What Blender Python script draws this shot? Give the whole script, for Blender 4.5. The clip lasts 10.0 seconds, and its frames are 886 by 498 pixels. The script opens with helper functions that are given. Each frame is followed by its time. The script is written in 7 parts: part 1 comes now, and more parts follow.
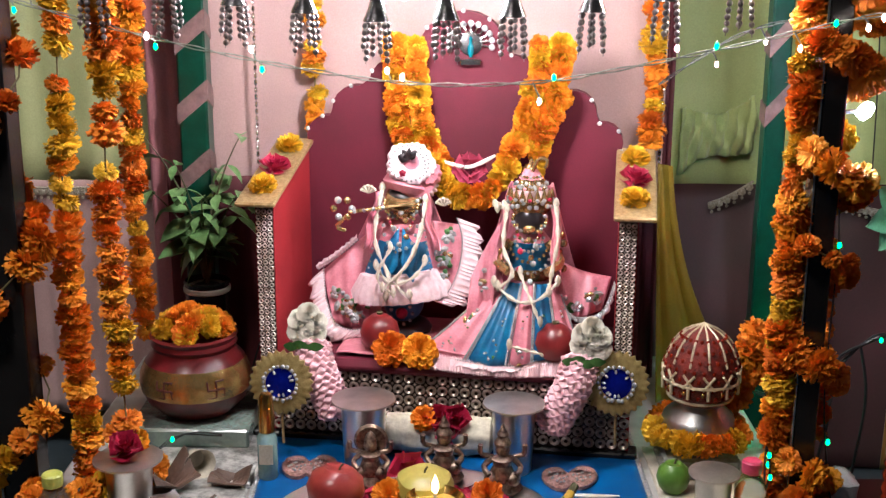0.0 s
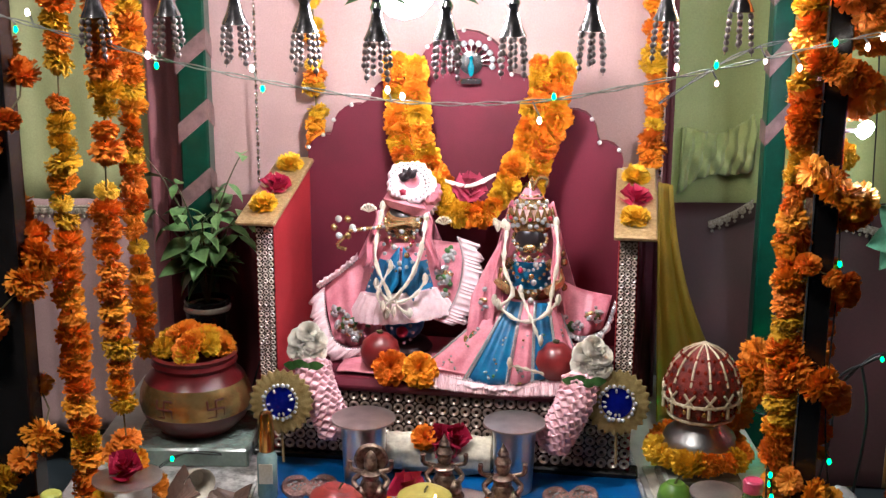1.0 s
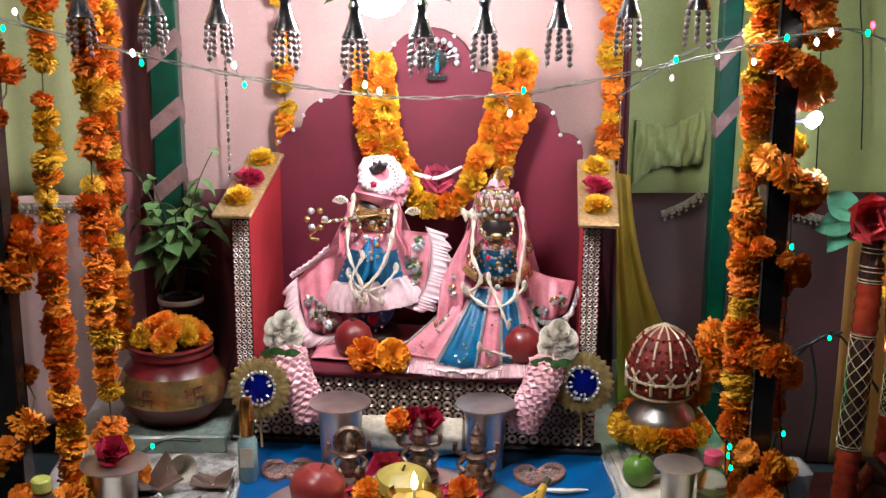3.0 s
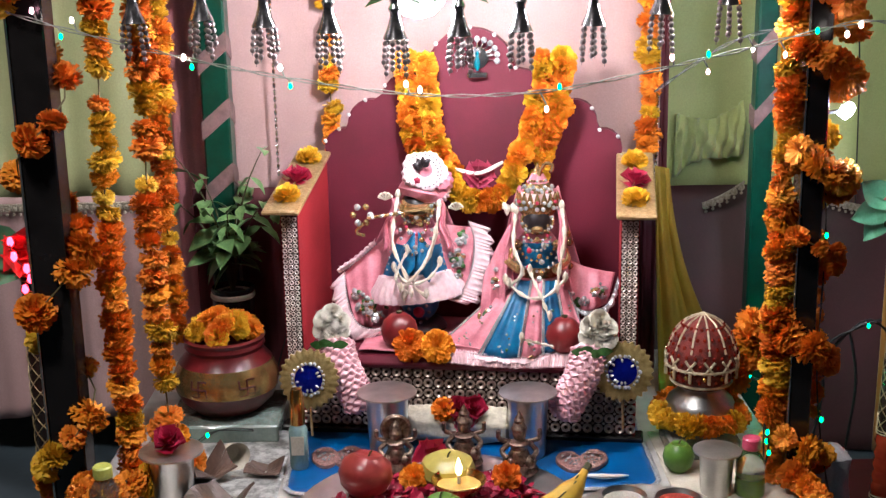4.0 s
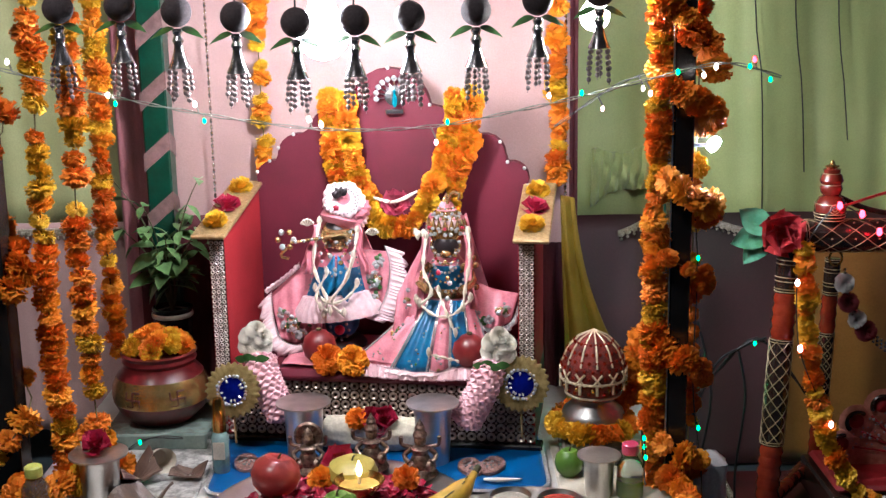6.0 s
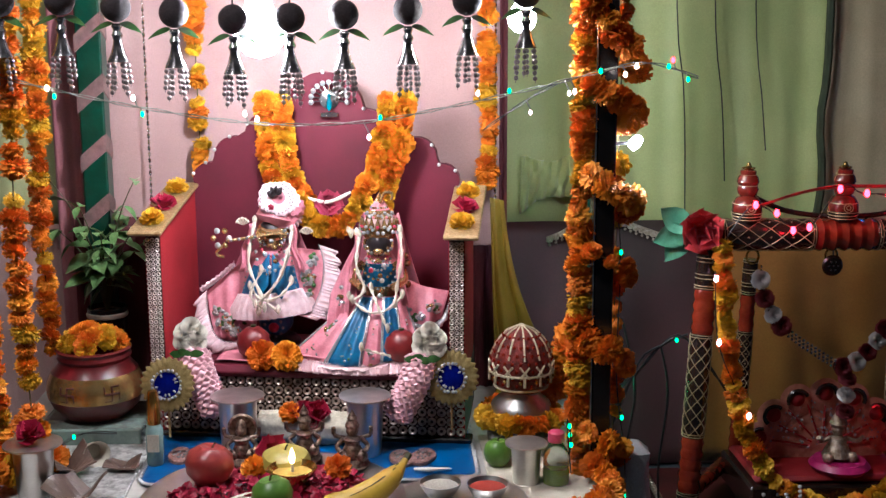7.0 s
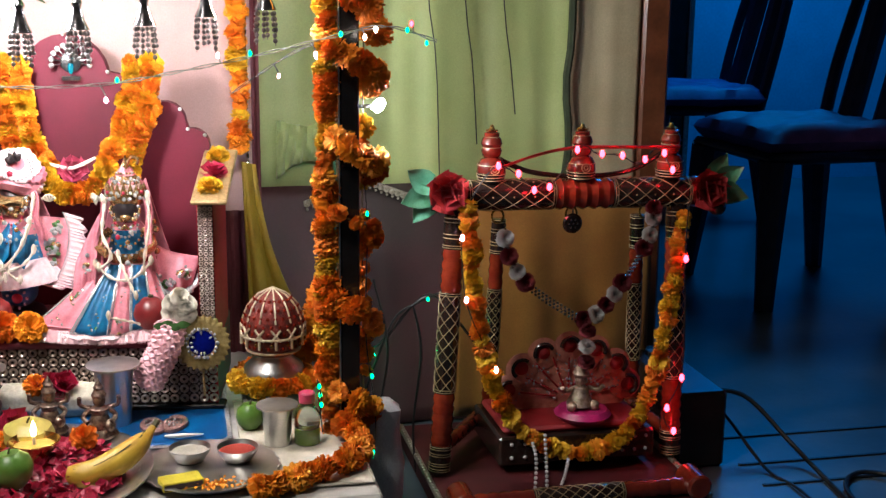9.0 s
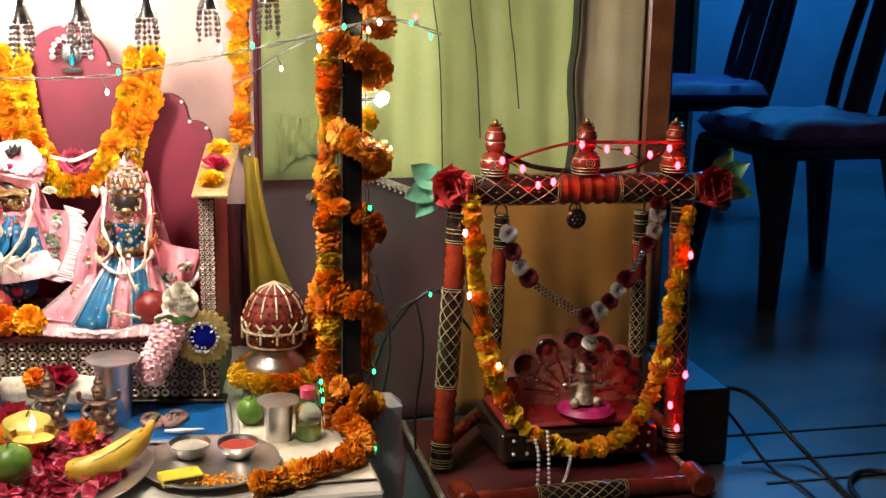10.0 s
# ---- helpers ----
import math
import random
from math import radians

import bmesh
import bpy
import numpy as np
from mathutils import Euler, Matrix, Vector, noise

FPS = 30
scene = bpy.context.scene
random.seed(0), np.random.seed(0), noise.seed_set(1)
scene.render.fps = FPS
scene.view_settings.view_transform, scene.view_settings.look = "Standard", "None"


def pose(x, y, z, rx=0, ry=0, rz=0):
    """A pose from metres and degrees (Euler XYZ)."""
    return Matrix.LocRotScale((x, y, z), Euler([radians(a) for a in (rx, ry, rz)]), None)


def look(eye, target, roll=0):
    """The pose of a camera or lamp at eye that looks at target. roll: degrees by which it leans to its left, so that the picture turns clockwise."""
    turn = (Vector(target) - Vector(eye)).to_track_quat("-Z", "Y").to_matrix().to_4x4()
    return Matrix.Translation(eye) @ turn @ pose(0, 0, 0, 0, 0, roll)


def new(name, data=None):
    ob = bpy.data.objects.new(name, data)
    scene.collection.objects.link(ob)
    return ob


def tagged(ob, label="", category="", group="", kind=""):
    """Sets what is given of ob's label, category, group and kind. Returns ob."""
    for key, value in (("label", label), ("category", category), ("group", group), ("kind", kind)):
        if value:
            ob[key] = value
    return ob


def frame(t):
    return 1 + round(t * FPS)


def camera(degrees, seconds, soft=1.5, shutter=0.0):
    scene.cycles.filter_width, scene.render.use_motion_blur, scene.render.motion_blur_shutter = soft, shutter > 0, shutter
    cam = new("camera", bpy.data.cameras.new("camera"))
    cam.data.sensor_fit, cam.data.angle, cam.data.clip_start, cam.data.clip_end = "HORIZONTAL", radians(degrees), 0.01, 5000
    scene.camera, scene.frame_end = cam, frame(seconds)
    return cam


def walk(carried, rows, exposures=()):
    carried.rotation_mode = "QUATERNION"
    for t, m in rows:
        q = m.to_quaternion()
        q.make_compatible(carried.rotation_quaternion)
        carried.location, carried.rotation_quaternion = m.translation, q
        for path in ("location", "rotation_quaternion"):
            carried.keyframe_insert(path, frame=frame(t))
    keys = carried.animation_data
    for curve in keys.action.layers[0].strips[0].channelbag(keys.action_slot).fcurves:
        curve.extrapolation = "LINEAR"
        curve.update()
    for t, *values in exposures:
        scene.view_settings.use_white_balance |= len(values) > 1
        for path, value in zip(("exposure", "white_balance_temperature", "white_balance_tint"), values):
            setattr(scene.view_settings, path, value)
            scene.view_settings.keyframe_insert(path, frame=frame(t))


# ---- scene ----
cam = camera(40.0, 10.0, soft=1.4)
PATH = [
    (0, (0.012, -0.08, 0.821), (0.003, 1.85, 0.295), 0.3),
    (0.5, (0.015, -0.082, 0.82), (-0.002, 1.854, 0.318), 0.2),
    (1, (0.013, -0.08, 0.821), (0.002, 1.857, 0.325), 0.3),
    (1.5, (0.01, -0.091, 0.827), (0.011, 1.856, 0.37), 0.5),
    (2, (0.004, -0.106, 0.827), (0.035, 1.839, 0.362), 0.9),
    (2.5, (-0.015, -0.12, 0.825), (0.067, 1.817, 0.334), 1.0),
    (3, (-0.034, -0.147, 0.823), (0.058, 1.788, 0.327), 0.3),
    (3.2, (-0.042, -0.162, 0.818), (0.041, 1.772, 0.316), -0.2),
    (4.5, (0.048, -0.229, 0.838), (-0.015, 1.706, 0.339), -0.4),
    (5, (0.139, -0.288, 0.839), (0.022, 1.634, 0.3), 0.5),
    (5.5, (0.123, -0.328, 0.843), (0.076, 1.617, 0.38), -0.9),
    (6, (0.131, -0.35, 0.844), (0.119, 1.6, 0.402), -1.0),
    (6.2, (0.136, -0.354, 0.852), (0.154, 1.598, 0.42), -0.6),
    (7.3, (0.134, -0.427, 0.778), (0.245, 1.534, 0.403), -0.2),
    (7.5, (0.129, -0.427, 0.779), (0.259, 1.529, 0.384), -0.1),
    (8, (0.163, -0.438, 0.781), (0.44, 1.498, 0.362), 0.7),
    (8.5, (0.182, -0.442, 0.783), (0.537, 1.48, 0.358), 0.6),
    (9, (0.196, -0.442, 0.785), (0.63, 1.463, 0.355), 0.7),
    (9.5, (0.195, -0.436, 0.784), (0.632, 1.466, 0.344), 0.8),
    (10, (0.197, -0.428, 0.783), (0.628, 1.475, 0.344), 1.0),
]
EXPOSURES = [(0.0, -0.02, 5850, 9), (2.0, -0.12, 5850, 9), (3.2, -0.1, 5800, 9), (4.5, 0.02, 5700, 11), (5.0, -0.18, 5700, 12), (5.5, 0.02, 5650, 10), (6.2, 0.0, 5600, 9), (7.4, -0.2, 5500, 10), (8.0, -0.1, 5500, 8), (8.5, 0.05, 5700, 7), (9.0, 0.2, 5950, 7), (9.5, 0.42, 6600, 6), (10.0, 0.58, 7000, 7)]
walk(cam, [(t, look(eye, target, roll)) for t, eye, target, roll in PATH], EXPOSURES)

# ---- world and light ----
world = bpy.data.worlds.new("dim_room_air")
scene.world = world
world.use_nodes = True
world.node_tree.nodes["Background"].inputs[0].default_value = (0.9, 0.75, 0.62, 1)
world.node_tree.nodes["Background"].inputs[1].default_value = 0.02


def lamp(name, kind, loc, power, colour, size=0.1, target=None):
    data = bpy.data.lights.new(name, kind)
    data.energy, data.color = power, colour
    if kind == "AREA":
        data.size = size
    else:
        data.shadow_soft_size = size
    ob = new(name, data)
    ob.matrix_world = look(loc, target) if target else Matrix.Translation(loc)
    return ob


# blue tube light of the room behind, and the faint ceiling light over the viewer
lamp("blue_room_light", "AREA", (2.7, 4.1, 2.1), 34.0, (0.02, 0.36, 1.0), 0.8, (2.75, 4.4, 0.0))
lamp("room_ceiling_light", "AREA", (-0.70, 0.35, 2.2), 7.4, (1.0, 0.88, 0.76), 0.35, (-0.25, 1.45, 0.0)).data.spread = radians(84)

# ---- materials ----


def mat(name, a, b=None, rough=0.6, metal=0.0, scale=40.0, bump=0.15, fine=None, glass=0.0, emit=0.0, sheen=0.0, alpha=1.0, rand=None, coat=0.0, sub=0.0):
    m = bpy.data.materials.new(name)
    m.use_nodes = True
    nt = m.node_tree
    p = nt.nodes["Principled BSDF"]
    link = nt.links.new
    tex = nt.nodes.new("ShaderNodeTexCoord")
    n1 = nt.nodes.new("ShaderNodeTexNoise")
    n1.inputs["Scale"].default_value, n1.inputs["Detail"].default_value = scale, 5
    n2 = nt.nodes.new("ShaderNodeTexNoise")
    n2.inputs["Scale"].default_value, n2.inputs["Detail"].default_value = fine or scale * 6, 3
    link(tex.outputs["Object"], n1.inputs["Vector"])
    link(tex.outputs["Object"], n2.inputs["Vector"])
    ramp = nt.nodes.new("ShaderNodeValToRGB")
    b = b or tuple(c * 0.72 for c in a)
    ramp.color_ramp.elements[0].position, ramp.color_ramp.elements[1].position = 0.36, 0.64
    ramp.color_ramp.elements[0].color, ramp.color_ramp.elements[1].color = (*b, 1), (*a, 1)
    link(n1.outputs["Fac"], ramp.inputs["Fac"])
    mix = nt.nodes.new("ShaderNodeMix")
    mix.data_type, mix.blend_type = "RGBA", "MULTIPLY"
    mix.inputs["Factor"].default_value = 0.35
    link(ramp.outputs["Color"], mix.inputs["A"])
    link(n2.outputs["Fac"], mix.inputs["B"])
    out = mix.outputs["Result"]
    if rand:
        info = nt.nodes.new("ShaderNodeObjectInfo")
        rr = nt.nodes.new("ShaderNodeValToRGB")
        while len(rr.color_ramp.elements) < len(rand):
            rr.color_ramp.elements.new(0.5)
        for i, c in enumerate(rand):
            rr.color_ramp.elements[i].position = i / (len(rand) - 1)
            rr.color_ramp.elements[i].color = (*c, 1)
        link(info.outputs["Random"], rr.inputs["Fac"])
        m2 = nt.nodes.new("ShaderNodeMix")
        m2.data_type = "RGBA"
        m2.inputs["Factor"].default_value = 0.7
        link(out, m2.inputs["A"])
        link(rr.outputs["Color"], m2.inputs["B"])
        out = m2.outputs["Result"]
    link(out, p.inputs["Base Color"])
    bp = nt.nodes.new("ShaderNodeBump")
    bp.inputs["Strength"].default_value, bp.inputs["Distance"].default_value = bump, 0.002
    link(n2.outputs["Fac"], bp.inputs["Height"])
    link(bp.outputs["Normal"], p.inputs["Normal"])
    p.inputs["Roughness"].default_value, p.inputs["Metallic"].default_value = rough, metal
    p.inputs["Transmission Weight"].default_value = glass
    p.inputs["Sheen Weight"].default_value = sheen
    p.inputs["Coat Weight"].default_value = coat
    p.inputs["Alpha"].default_value = alpha
    if emit:
        p.inputs["Emission Color"].default_value, p.inputs["Emission Strength"].default_value = (*a, 1), emit
    return m


PINK_CLOTH = mat("pink_backdrop_cloth", (0.56, 0.37, 0.35), (0.49, 0.31, 0.295), 0.75, scale=6, fine=500, bump=0.1, sheen=0.2)
GREEN_CLOTH = mat("green_satin_cloth", (0.58, 0.67, 0.27), (0.48, 0.58, 0.21), 0.5, scale=5, fine=400, bump=0.1, sheen=0.3)
OLIVE_CLOTH = mat("olive_net_cloth", (0.52, 0.54, 0.27), (0.42, 0.45, 0.21), 0.6, scale=7, fine=400, bump=0.1)
MAROON_CLOTH = mat("maroon_cloth", (0.15, 0.026, 0.036), (0.09, 0.016, 0.022), 0.7, scale=9, fine=400, bump=0.1)
ROSE_CLOTH = mat("rose_pink_cloth", (0.54, 0.22, 0.24), (0.42, 0.16, 0.18), 0.6, scale=7, fine=400, bump=0.1, sheen=0.2)
BEIGE_CLOTH = mat("beige_curtain_cloth", (0.72, 0.62, 0.38), (0.60, 0.50, 0.29), 0.65, scale=8, fine=300)
OCHRE_CLOTH = mat("ochre_satin_cloth", (0.42, 0.21, 0.045), (0.30, 0.13, 0.025), 0.4, scale=6, fine=300, sheen=0.2)
YELLOW_CLOTH = mat("mustard_yellow_cloth", (0.36, 0.235, 0.018), (0.25, 0.155, 0.011), 0.55, scale=10, fine=400)
LACE = mat("silver_gold_lace", (0.62, 0.56, 0.45), (0.35, 0.30, 0.22), 0.35, 0.5, scale=300, bump=0.5)
SILVER_LACE = mat("silver_thread_lace", (0.75, 0.76, 0.78), (0.42, 0.43, 0.45), 0.3, 0.6, scale=260, bump=0.6)
VELVET = mat("maroon_velvet", (0.145, 0.004, 0.023), (0.105, 0.003, 0.016), 0.7, scale=12, fine=600, bump=0.12)
RED_FELT = mat("red_felt", (0.48, 0.018, 0.028), (0.38, 0.012, 0.020), 0.75, scale=14, fine=500, bump=0.2)
GOLD_TRIM = mat("matt_gold_trim", (0.62, 0.44, 0.22), (0.42, 0.28, 0.12), 0.4, 0.5, scale=180, bump=0.4)
SEQUIN = mat("antique_sequins", (0.74, 0.64, 0.57), (0.48, 0.38, 0.33), 0.28, 0.75, scale=120, bump=0.2)
DARK_BROWN = mat("dark_brown_backing", (0.055, 0.03, 0.024), (0.03, 0.016, 0.012), 0.6, scale=60)
MARBLE = mat("white_laminate_tabletop", (0.68, 0.66, 0.62), (0.52, 0.50, 0.47), 0.3, scale=9, bump=0.03)
SILVER_CLOTH = mat("silver_brocade_cloth", (0.72, 0.72, 0.70), (0.30, 0.30, 0.29), 0.35, 0.3, scale=90, fine=300, bump=0.5)
BLUE_SATIN = mat("royal_blue_satin", (0.003, 0.115, 0.36), (0.002, 0.08, 0.27), 0.35, scale=20, fine=500, bump=0.08)
WHITE_LINEN = mat("white_table_linen", (0.76, 0.70, 0.58), (0.55, 0.50, 0.40), 0.8, scale=30, fine=400)
BLACK_WOOD = mat("black_lacquered_wood", (0.018, 0.016, 0.016), (0.01, 0.009, 0.009), 0.25, scale=30, bump=0.05)
FOIL = mat("silver_foil_edge", (0.80, 0.84, 0.82), (0.5, 0.56, 0.54), 0.12, 0.9, scale=60, bump=0.2)
GREEN_TAPE = mat("dark_green_ribbon", (0.004, 0.070, 0.042), (0.003, 0.045, 0.026), 0.3, scale=40, bump=0.1)
PINK_TAPE = mat("dusty_pink_satin_ribbon", (0.30, 0.18, 0.17), (0.20, 0.12, 0.115), 0.4, scale=60, bump=0.1)
BROWN_WOOD = mat("brown_varnished_wood", (0.26, 0.090, 0.038), (0.15, 0.048, 0.020), 0.3, scale=18, fine=120, bump=0.1)
# pale cement in itself; the near floor's shade is put into this dark colour
FLOOR_TILE = mat("shade_darkened_cement_floor", (0.080, 0.105, 0.12), (0.055, 0.075, 0.09), 0.3, scale=5, fine=60, bump=0.05)
PAINT_BLUE = mat("blue_painted_plaster", (0.24, 0.46, 0.66), (0.20, 0.38, 0.56), 0.7, scale=4, fine=90, bump=0.1)
GREY_WALL = mat("grey_green_wall_paint", (0.33, 0.32, 0.28), (0.26, 0.25, 0.22), 0.8, scale=4, fine=90, bump=0.1)
PLASTIC_NAVY = mat("navy_moulded_plastic", (0.012, 0.02, 0.06), (0.008, 0.013, 0.04), 0.35, scale=30, bump=0.03)
PURPLE_CLOTH = mat("violet_seat_cloth", (0.13, 0.055, 0.20), (0.08, 0.032, 0.14), 0.6, scale=22, fine=300, bump=0.2)
ORANGE_PETAL = mat("marigold_petals", (0.92, 0.36, 0.012), (0.76, 0.21, 0.006), 0.6, scale=160, fine=500, bump=0.2,
                   rand=[(0.70, 0.14, 0.005), (0.84, 0.23, 0.006), (0.88, 0.30, 0.009), (0.92, 0.42, 0.012)], sub=0.1)
YELLOW_PETAL = mat("yellow_marigold_petals", (0.92, 0.58, 0.015), (0.80, 0.42, 0.008), 0.6, scale=160, fine=500, bump=0.2)
ROSE_PETAL = mat("crimson_rose_petals", (0.48, 0.012, 0.06), (0.34, 0.006, 0.04), 0.5, scale=120, bump=0.1)
LEAF = mat("green_leaf", (0.06, 0.17, 0.04), (0.035, 0.10, 0.022), 0.4, scale=90, bump=0.15)
STEM = mat("brown_green_stem", (0.10, 0.10, 0.04), (0.06, 0.055, 0.02), 0.7, scale=90)
STEEL = mat("brushed_stainless_steel", (0.80, 0.78, 0.76), (0.66, 0.65, 0.63), 0.30, 1.0, scale=30, fine=800, bump=0.04)
STRING = mat("garland_thread", (0.16, 0.13, 0.05), None, 0.8)
BULB_GLOW = mat("lit_bulb_glass", (1.0, 0.91, 0.86), (1.0, 0.91, 0.86), 0.2, emit=300.0)
GLOBE_GLOW = mat("lit_small_globe", (1.0, 0.90, 0.78), (1.0, 0.90, 0.78), 0.2, emit=330.0)
BRASS = mat("polished_brass", (0.80, 0.52, 0.16), (0.58, 0.34, 0.09), 0.22, 1.0, scale=60, bump=0.1)
WIRE = mat("black_cable", (0.015, 0.015, 0.016), None, 0.45)
CLEAR_WIRE = mat("clear_plastic_wire", (0.45, 0.46, 0.42), (0.25, 0.27, 0.23), 0.15, scale=80)

# ---- mesh tools ----


class Mesh:
    """Vertices, faces and a material slot for each face, gathered and then made one object."""

    def __init__(self):
        self.v, self.f, self.s = [], [], []

    def add(self, verts, faces, slot=0, m=None):
        k = len(self.v)
        self.v += [tuple(m @ Vector(p)) for p in verts] if m else [tuple(p) for p in verts]
        self.f += [tuple(i + k for i in face) for face in faces]
        self.s += [slot] * len(faces)
        return self

    def box(self, lo, hi, bevel=0.003, slot=0, m=None):
        (x0, y0, z0), (x1, y1, z1) = lo, hi
        b = min(bevel, (x1 - x0) / 2.2, (y1 - y0) / 2.2, (z1 - z0) / 2.2)
        pts = []
        for x, sx in ((x0, 1), (x1, -1)):
            for y, sy in ((y0, 1), (y1, -1)):
                for z, sz in ((z0, 1), (z1, -1)):
                    pts += [(x + sx * b, y + sy * b, z), (x + sx * b, y, z + sz * b), (x, y + sy * b, z + sz * b)]
        bm = bmesh.new()
        for p in pts:
            bm.verts.new(p)
        bmesh.ops.convex_hull(bm, input=bm.verts)
        bmesh.ops.dissolve_limit(bm, angle_limit=0.01, verts=bm.verts, edges=bm.edges)
        bm.verts.index_update()
        self.add([v.co[:] for v in bm.verts], [[v.index for v in f.verts] for f in bm.faces], slot, m)
        bm.free()
        return self

    def lathe(self, profile, seg=24, slot=0, m=None, wave=None):
        """A turned form from (radius, z) pairs; slot may be a list, one for each band."""
        verts, faces, k = [], [], len(profile)
        for i in range(seg):
            a = 2 * math.pi * i / seg
            for r, z in profile:
                q = r * (wave(a, z) if wave else 1.0)
                verts.append((q * math.cos(a), q * math.sin(a), z))
        for j in range(k - 1):
            band = [(i * k + j, (i + 1) % seg * k + j, (i + 1) % seg * k + j + 1, i * k + j + 1) for i in range(seg)]
            self.add(verts if j == 0 else [], [], slot if isinstance(slot, int) else slot[j], m) if j == 0 else None
            base = len(self.v) - len(verts)
            self.f += [tuple(q + base for q in f) for f in band]
            self.s += [slot if isinstance(slot, int) else slot[j]] * seg
        base = len(self.v) - len(verts)
        if profile[0][0] > 1e-4:
            self.f.append(tuple(base + i * k for i in reversed(range(seg))))
            self.s.append(slot if isinstance(slot, int) else slot[0])
        if profile[-1][0] > 1e-4:
            self.f.append(tuple(base + i * k + k - 1 for i in range(seg)))
            self.s.append(slot if isinstance(slot, int) else slot[-1])
        return self

    def tube(self, pts, r, seg=8, slot=0, m=None):
        """A round rod along points; r is a radius or a list of them."""
        pts = [Vector(p) for p in pts]
        n = len(pts)
        verts, faces = [], []
        up = None
        for i, p in enumerate(pts):
            d = (pts[min(i + 1, n - 1)] - pts[max(i - 1, 0)]).normalized()
            if up is None:
                up = d.orthogonal().normalized()
            up = (up - d * up.dot(d)).normalized()
            side = d.cross(up)
            q = r[i] if isinstance(r, (list, tuple)) else r
            for k in range(seg):
                a = 2 * math.pi * k / seg
                verts.append(p + (up * math.cos(a) + side * math.sin(a)) * q)
        for i in range(n - 1):
            for k in range(seg):
                faces.append((i * seg + k, i * seg + (k + 1) % seg, (i + 1) * seg + (k + 1) % seg, (i + 1) * seg + k))
        faces += [tuple(reversed(range(seg))), tuple((n - 1) * seg + k for k in range(seg))]
        return self.add(verts, faces, slot, m)

    def grid(self, fn, nu, nv, slot=0, m=None, closed=False):
        """A sheet from fn(u, v), u and v from 0 to 1."""
        verts = [fn(i / nu, j / nv) for i in range(nu + (0 if closed else 1)) for j in range(nv + 1)]
        rows = nu if closed else nu + 1
        faces = [(i * (nv + 1) + j, (i + 1) % rows * (nv + 1) + j, (i + 1) % rows * (nv + 1) + j + 1, i * (nv + 1) + j + 1) for i in range(nu) for j in range(nv)]
        return self.add(verts, faces, slot, m)

    def ball(self, c, r, seg=14, rings=8, slot=0, squash=1.0, m=None):
        prof = [(max(r * math.sin(math.pi * i / rings), 1e-5), -r * squash * math.cos(math.pi * i / rings)) for i in range(rings + 1)]
        t = Matrix.Translation(c)
        return self.lathe(prof, seg, slot, m @ t if m else t)

    def plate(self, outline, y0, y1, slot=0, m=None):
        """An outline of (x, z) made a board from y0 to y1."""
        n = len(outline)
        verts = [(x, y0, z) for x, z in outline] + [(x, y1, z) for x, z in outline]
        faces = [tuple(range(n)), tuple(reversed(range(n, 2 * n)))] + [(i, i + n, (i + 1) % n + n, (i + 1) % n) for i in range(n)]
        return self.add(verts, faces, slot, m)

    def data(self, name, mats, smooth=True, sharp=40):
        me = bpy.data.meshes.new(name)
        me.from_pydata(self.v, [], self.f)
        for mm in mats if isinstance(mats, (list, tuple)) else [mats]:
            me.materials.append(mm)
        me.polygons.foreach_set("material_index", self.s)
        bm = bmesh.new()
        bm.from_mesh(me)
        bmesh.ops.recalc_face_normals(bm, faces=bm.faces)
        bm.to_mesh(me)
        bm.free()
        if smooth:
            me.shade_smooth()
            me.set_sharp_from_angle(angle=radians(sharp))
        me.update()
        return me

    def ob(self, name, mats, parent=None, label="", smooth=True, m=None, sharp=40):
        ob = new(name, self.data(name, mats, smooth, sharp))
        if m:
            ob.matrix_basis = m
        if parent:
            ob.parent = parent
        return tagged(ob, label)


def thing(name, label, category, m=None, group="", kind=""):
    """An Empty at the base of a thing."""
    ob = new(name)
    ob.empty_display_size = 0.02
    if m:
        ob.matrix_basis = m
    return tagged(ob, label, category, group, kind)


def piece(name, data, parent, m):
    ob = new(name, data)
    ob.parent = parent
    ob.matrix_basis = m
    return ob


def spin(p, z=0.0, s=1.0, rx=0.0, ry=0.0):
    return pose(*p, rx, ry, z) @ Matrix.Diagonal((s, s, s, 1))


def bend(points, n):
    """n + 1 even points on a smooth curve through the given points."""
    p = [Vector(q) for q in points]
    dense = []
    for i in range(len(p) - 1):
        a, b, c, d = p[max(i - 1, 0)], p[i], p[i + 1], p[min(i + 2, len(p) - 1)]
        for k in range(12):
            t = k / 12
            dense.append(0.5 * (2 * b + (c - a) * t + (2 * a - 5 * b + 4 * c - d) * t * t + (3 * b - a - 3 * c + d) * t ** 3))
    dense.append(p[-1])
    run = [0.0]
    for a, b in zip(dense, dense[1:]):
        run.append(run[-1] + (b - a).length)
    out = []
    for i in range(n + 1):
        s = run[-1] * i / n
        j = max(k for k in range(len(run)) if run[k] <= s + 1e-9)
        j = min(j, len(dense) - 2)
        f = (s - run[j]) / max(run[j + 1] - run[j], 1e-9)
        out.append(dense[j].lerp(dense[j + 1], f))
    return out


# ---- the room ----
FLOOR_Z, TABLE_Z = -0.08, 0.10


def structure(name, mesh, mats, label, smooth=False):
    return tagged(mesh.ob(name, mats, smooth=smooth), label, name.split("_")[0], kind="structure")


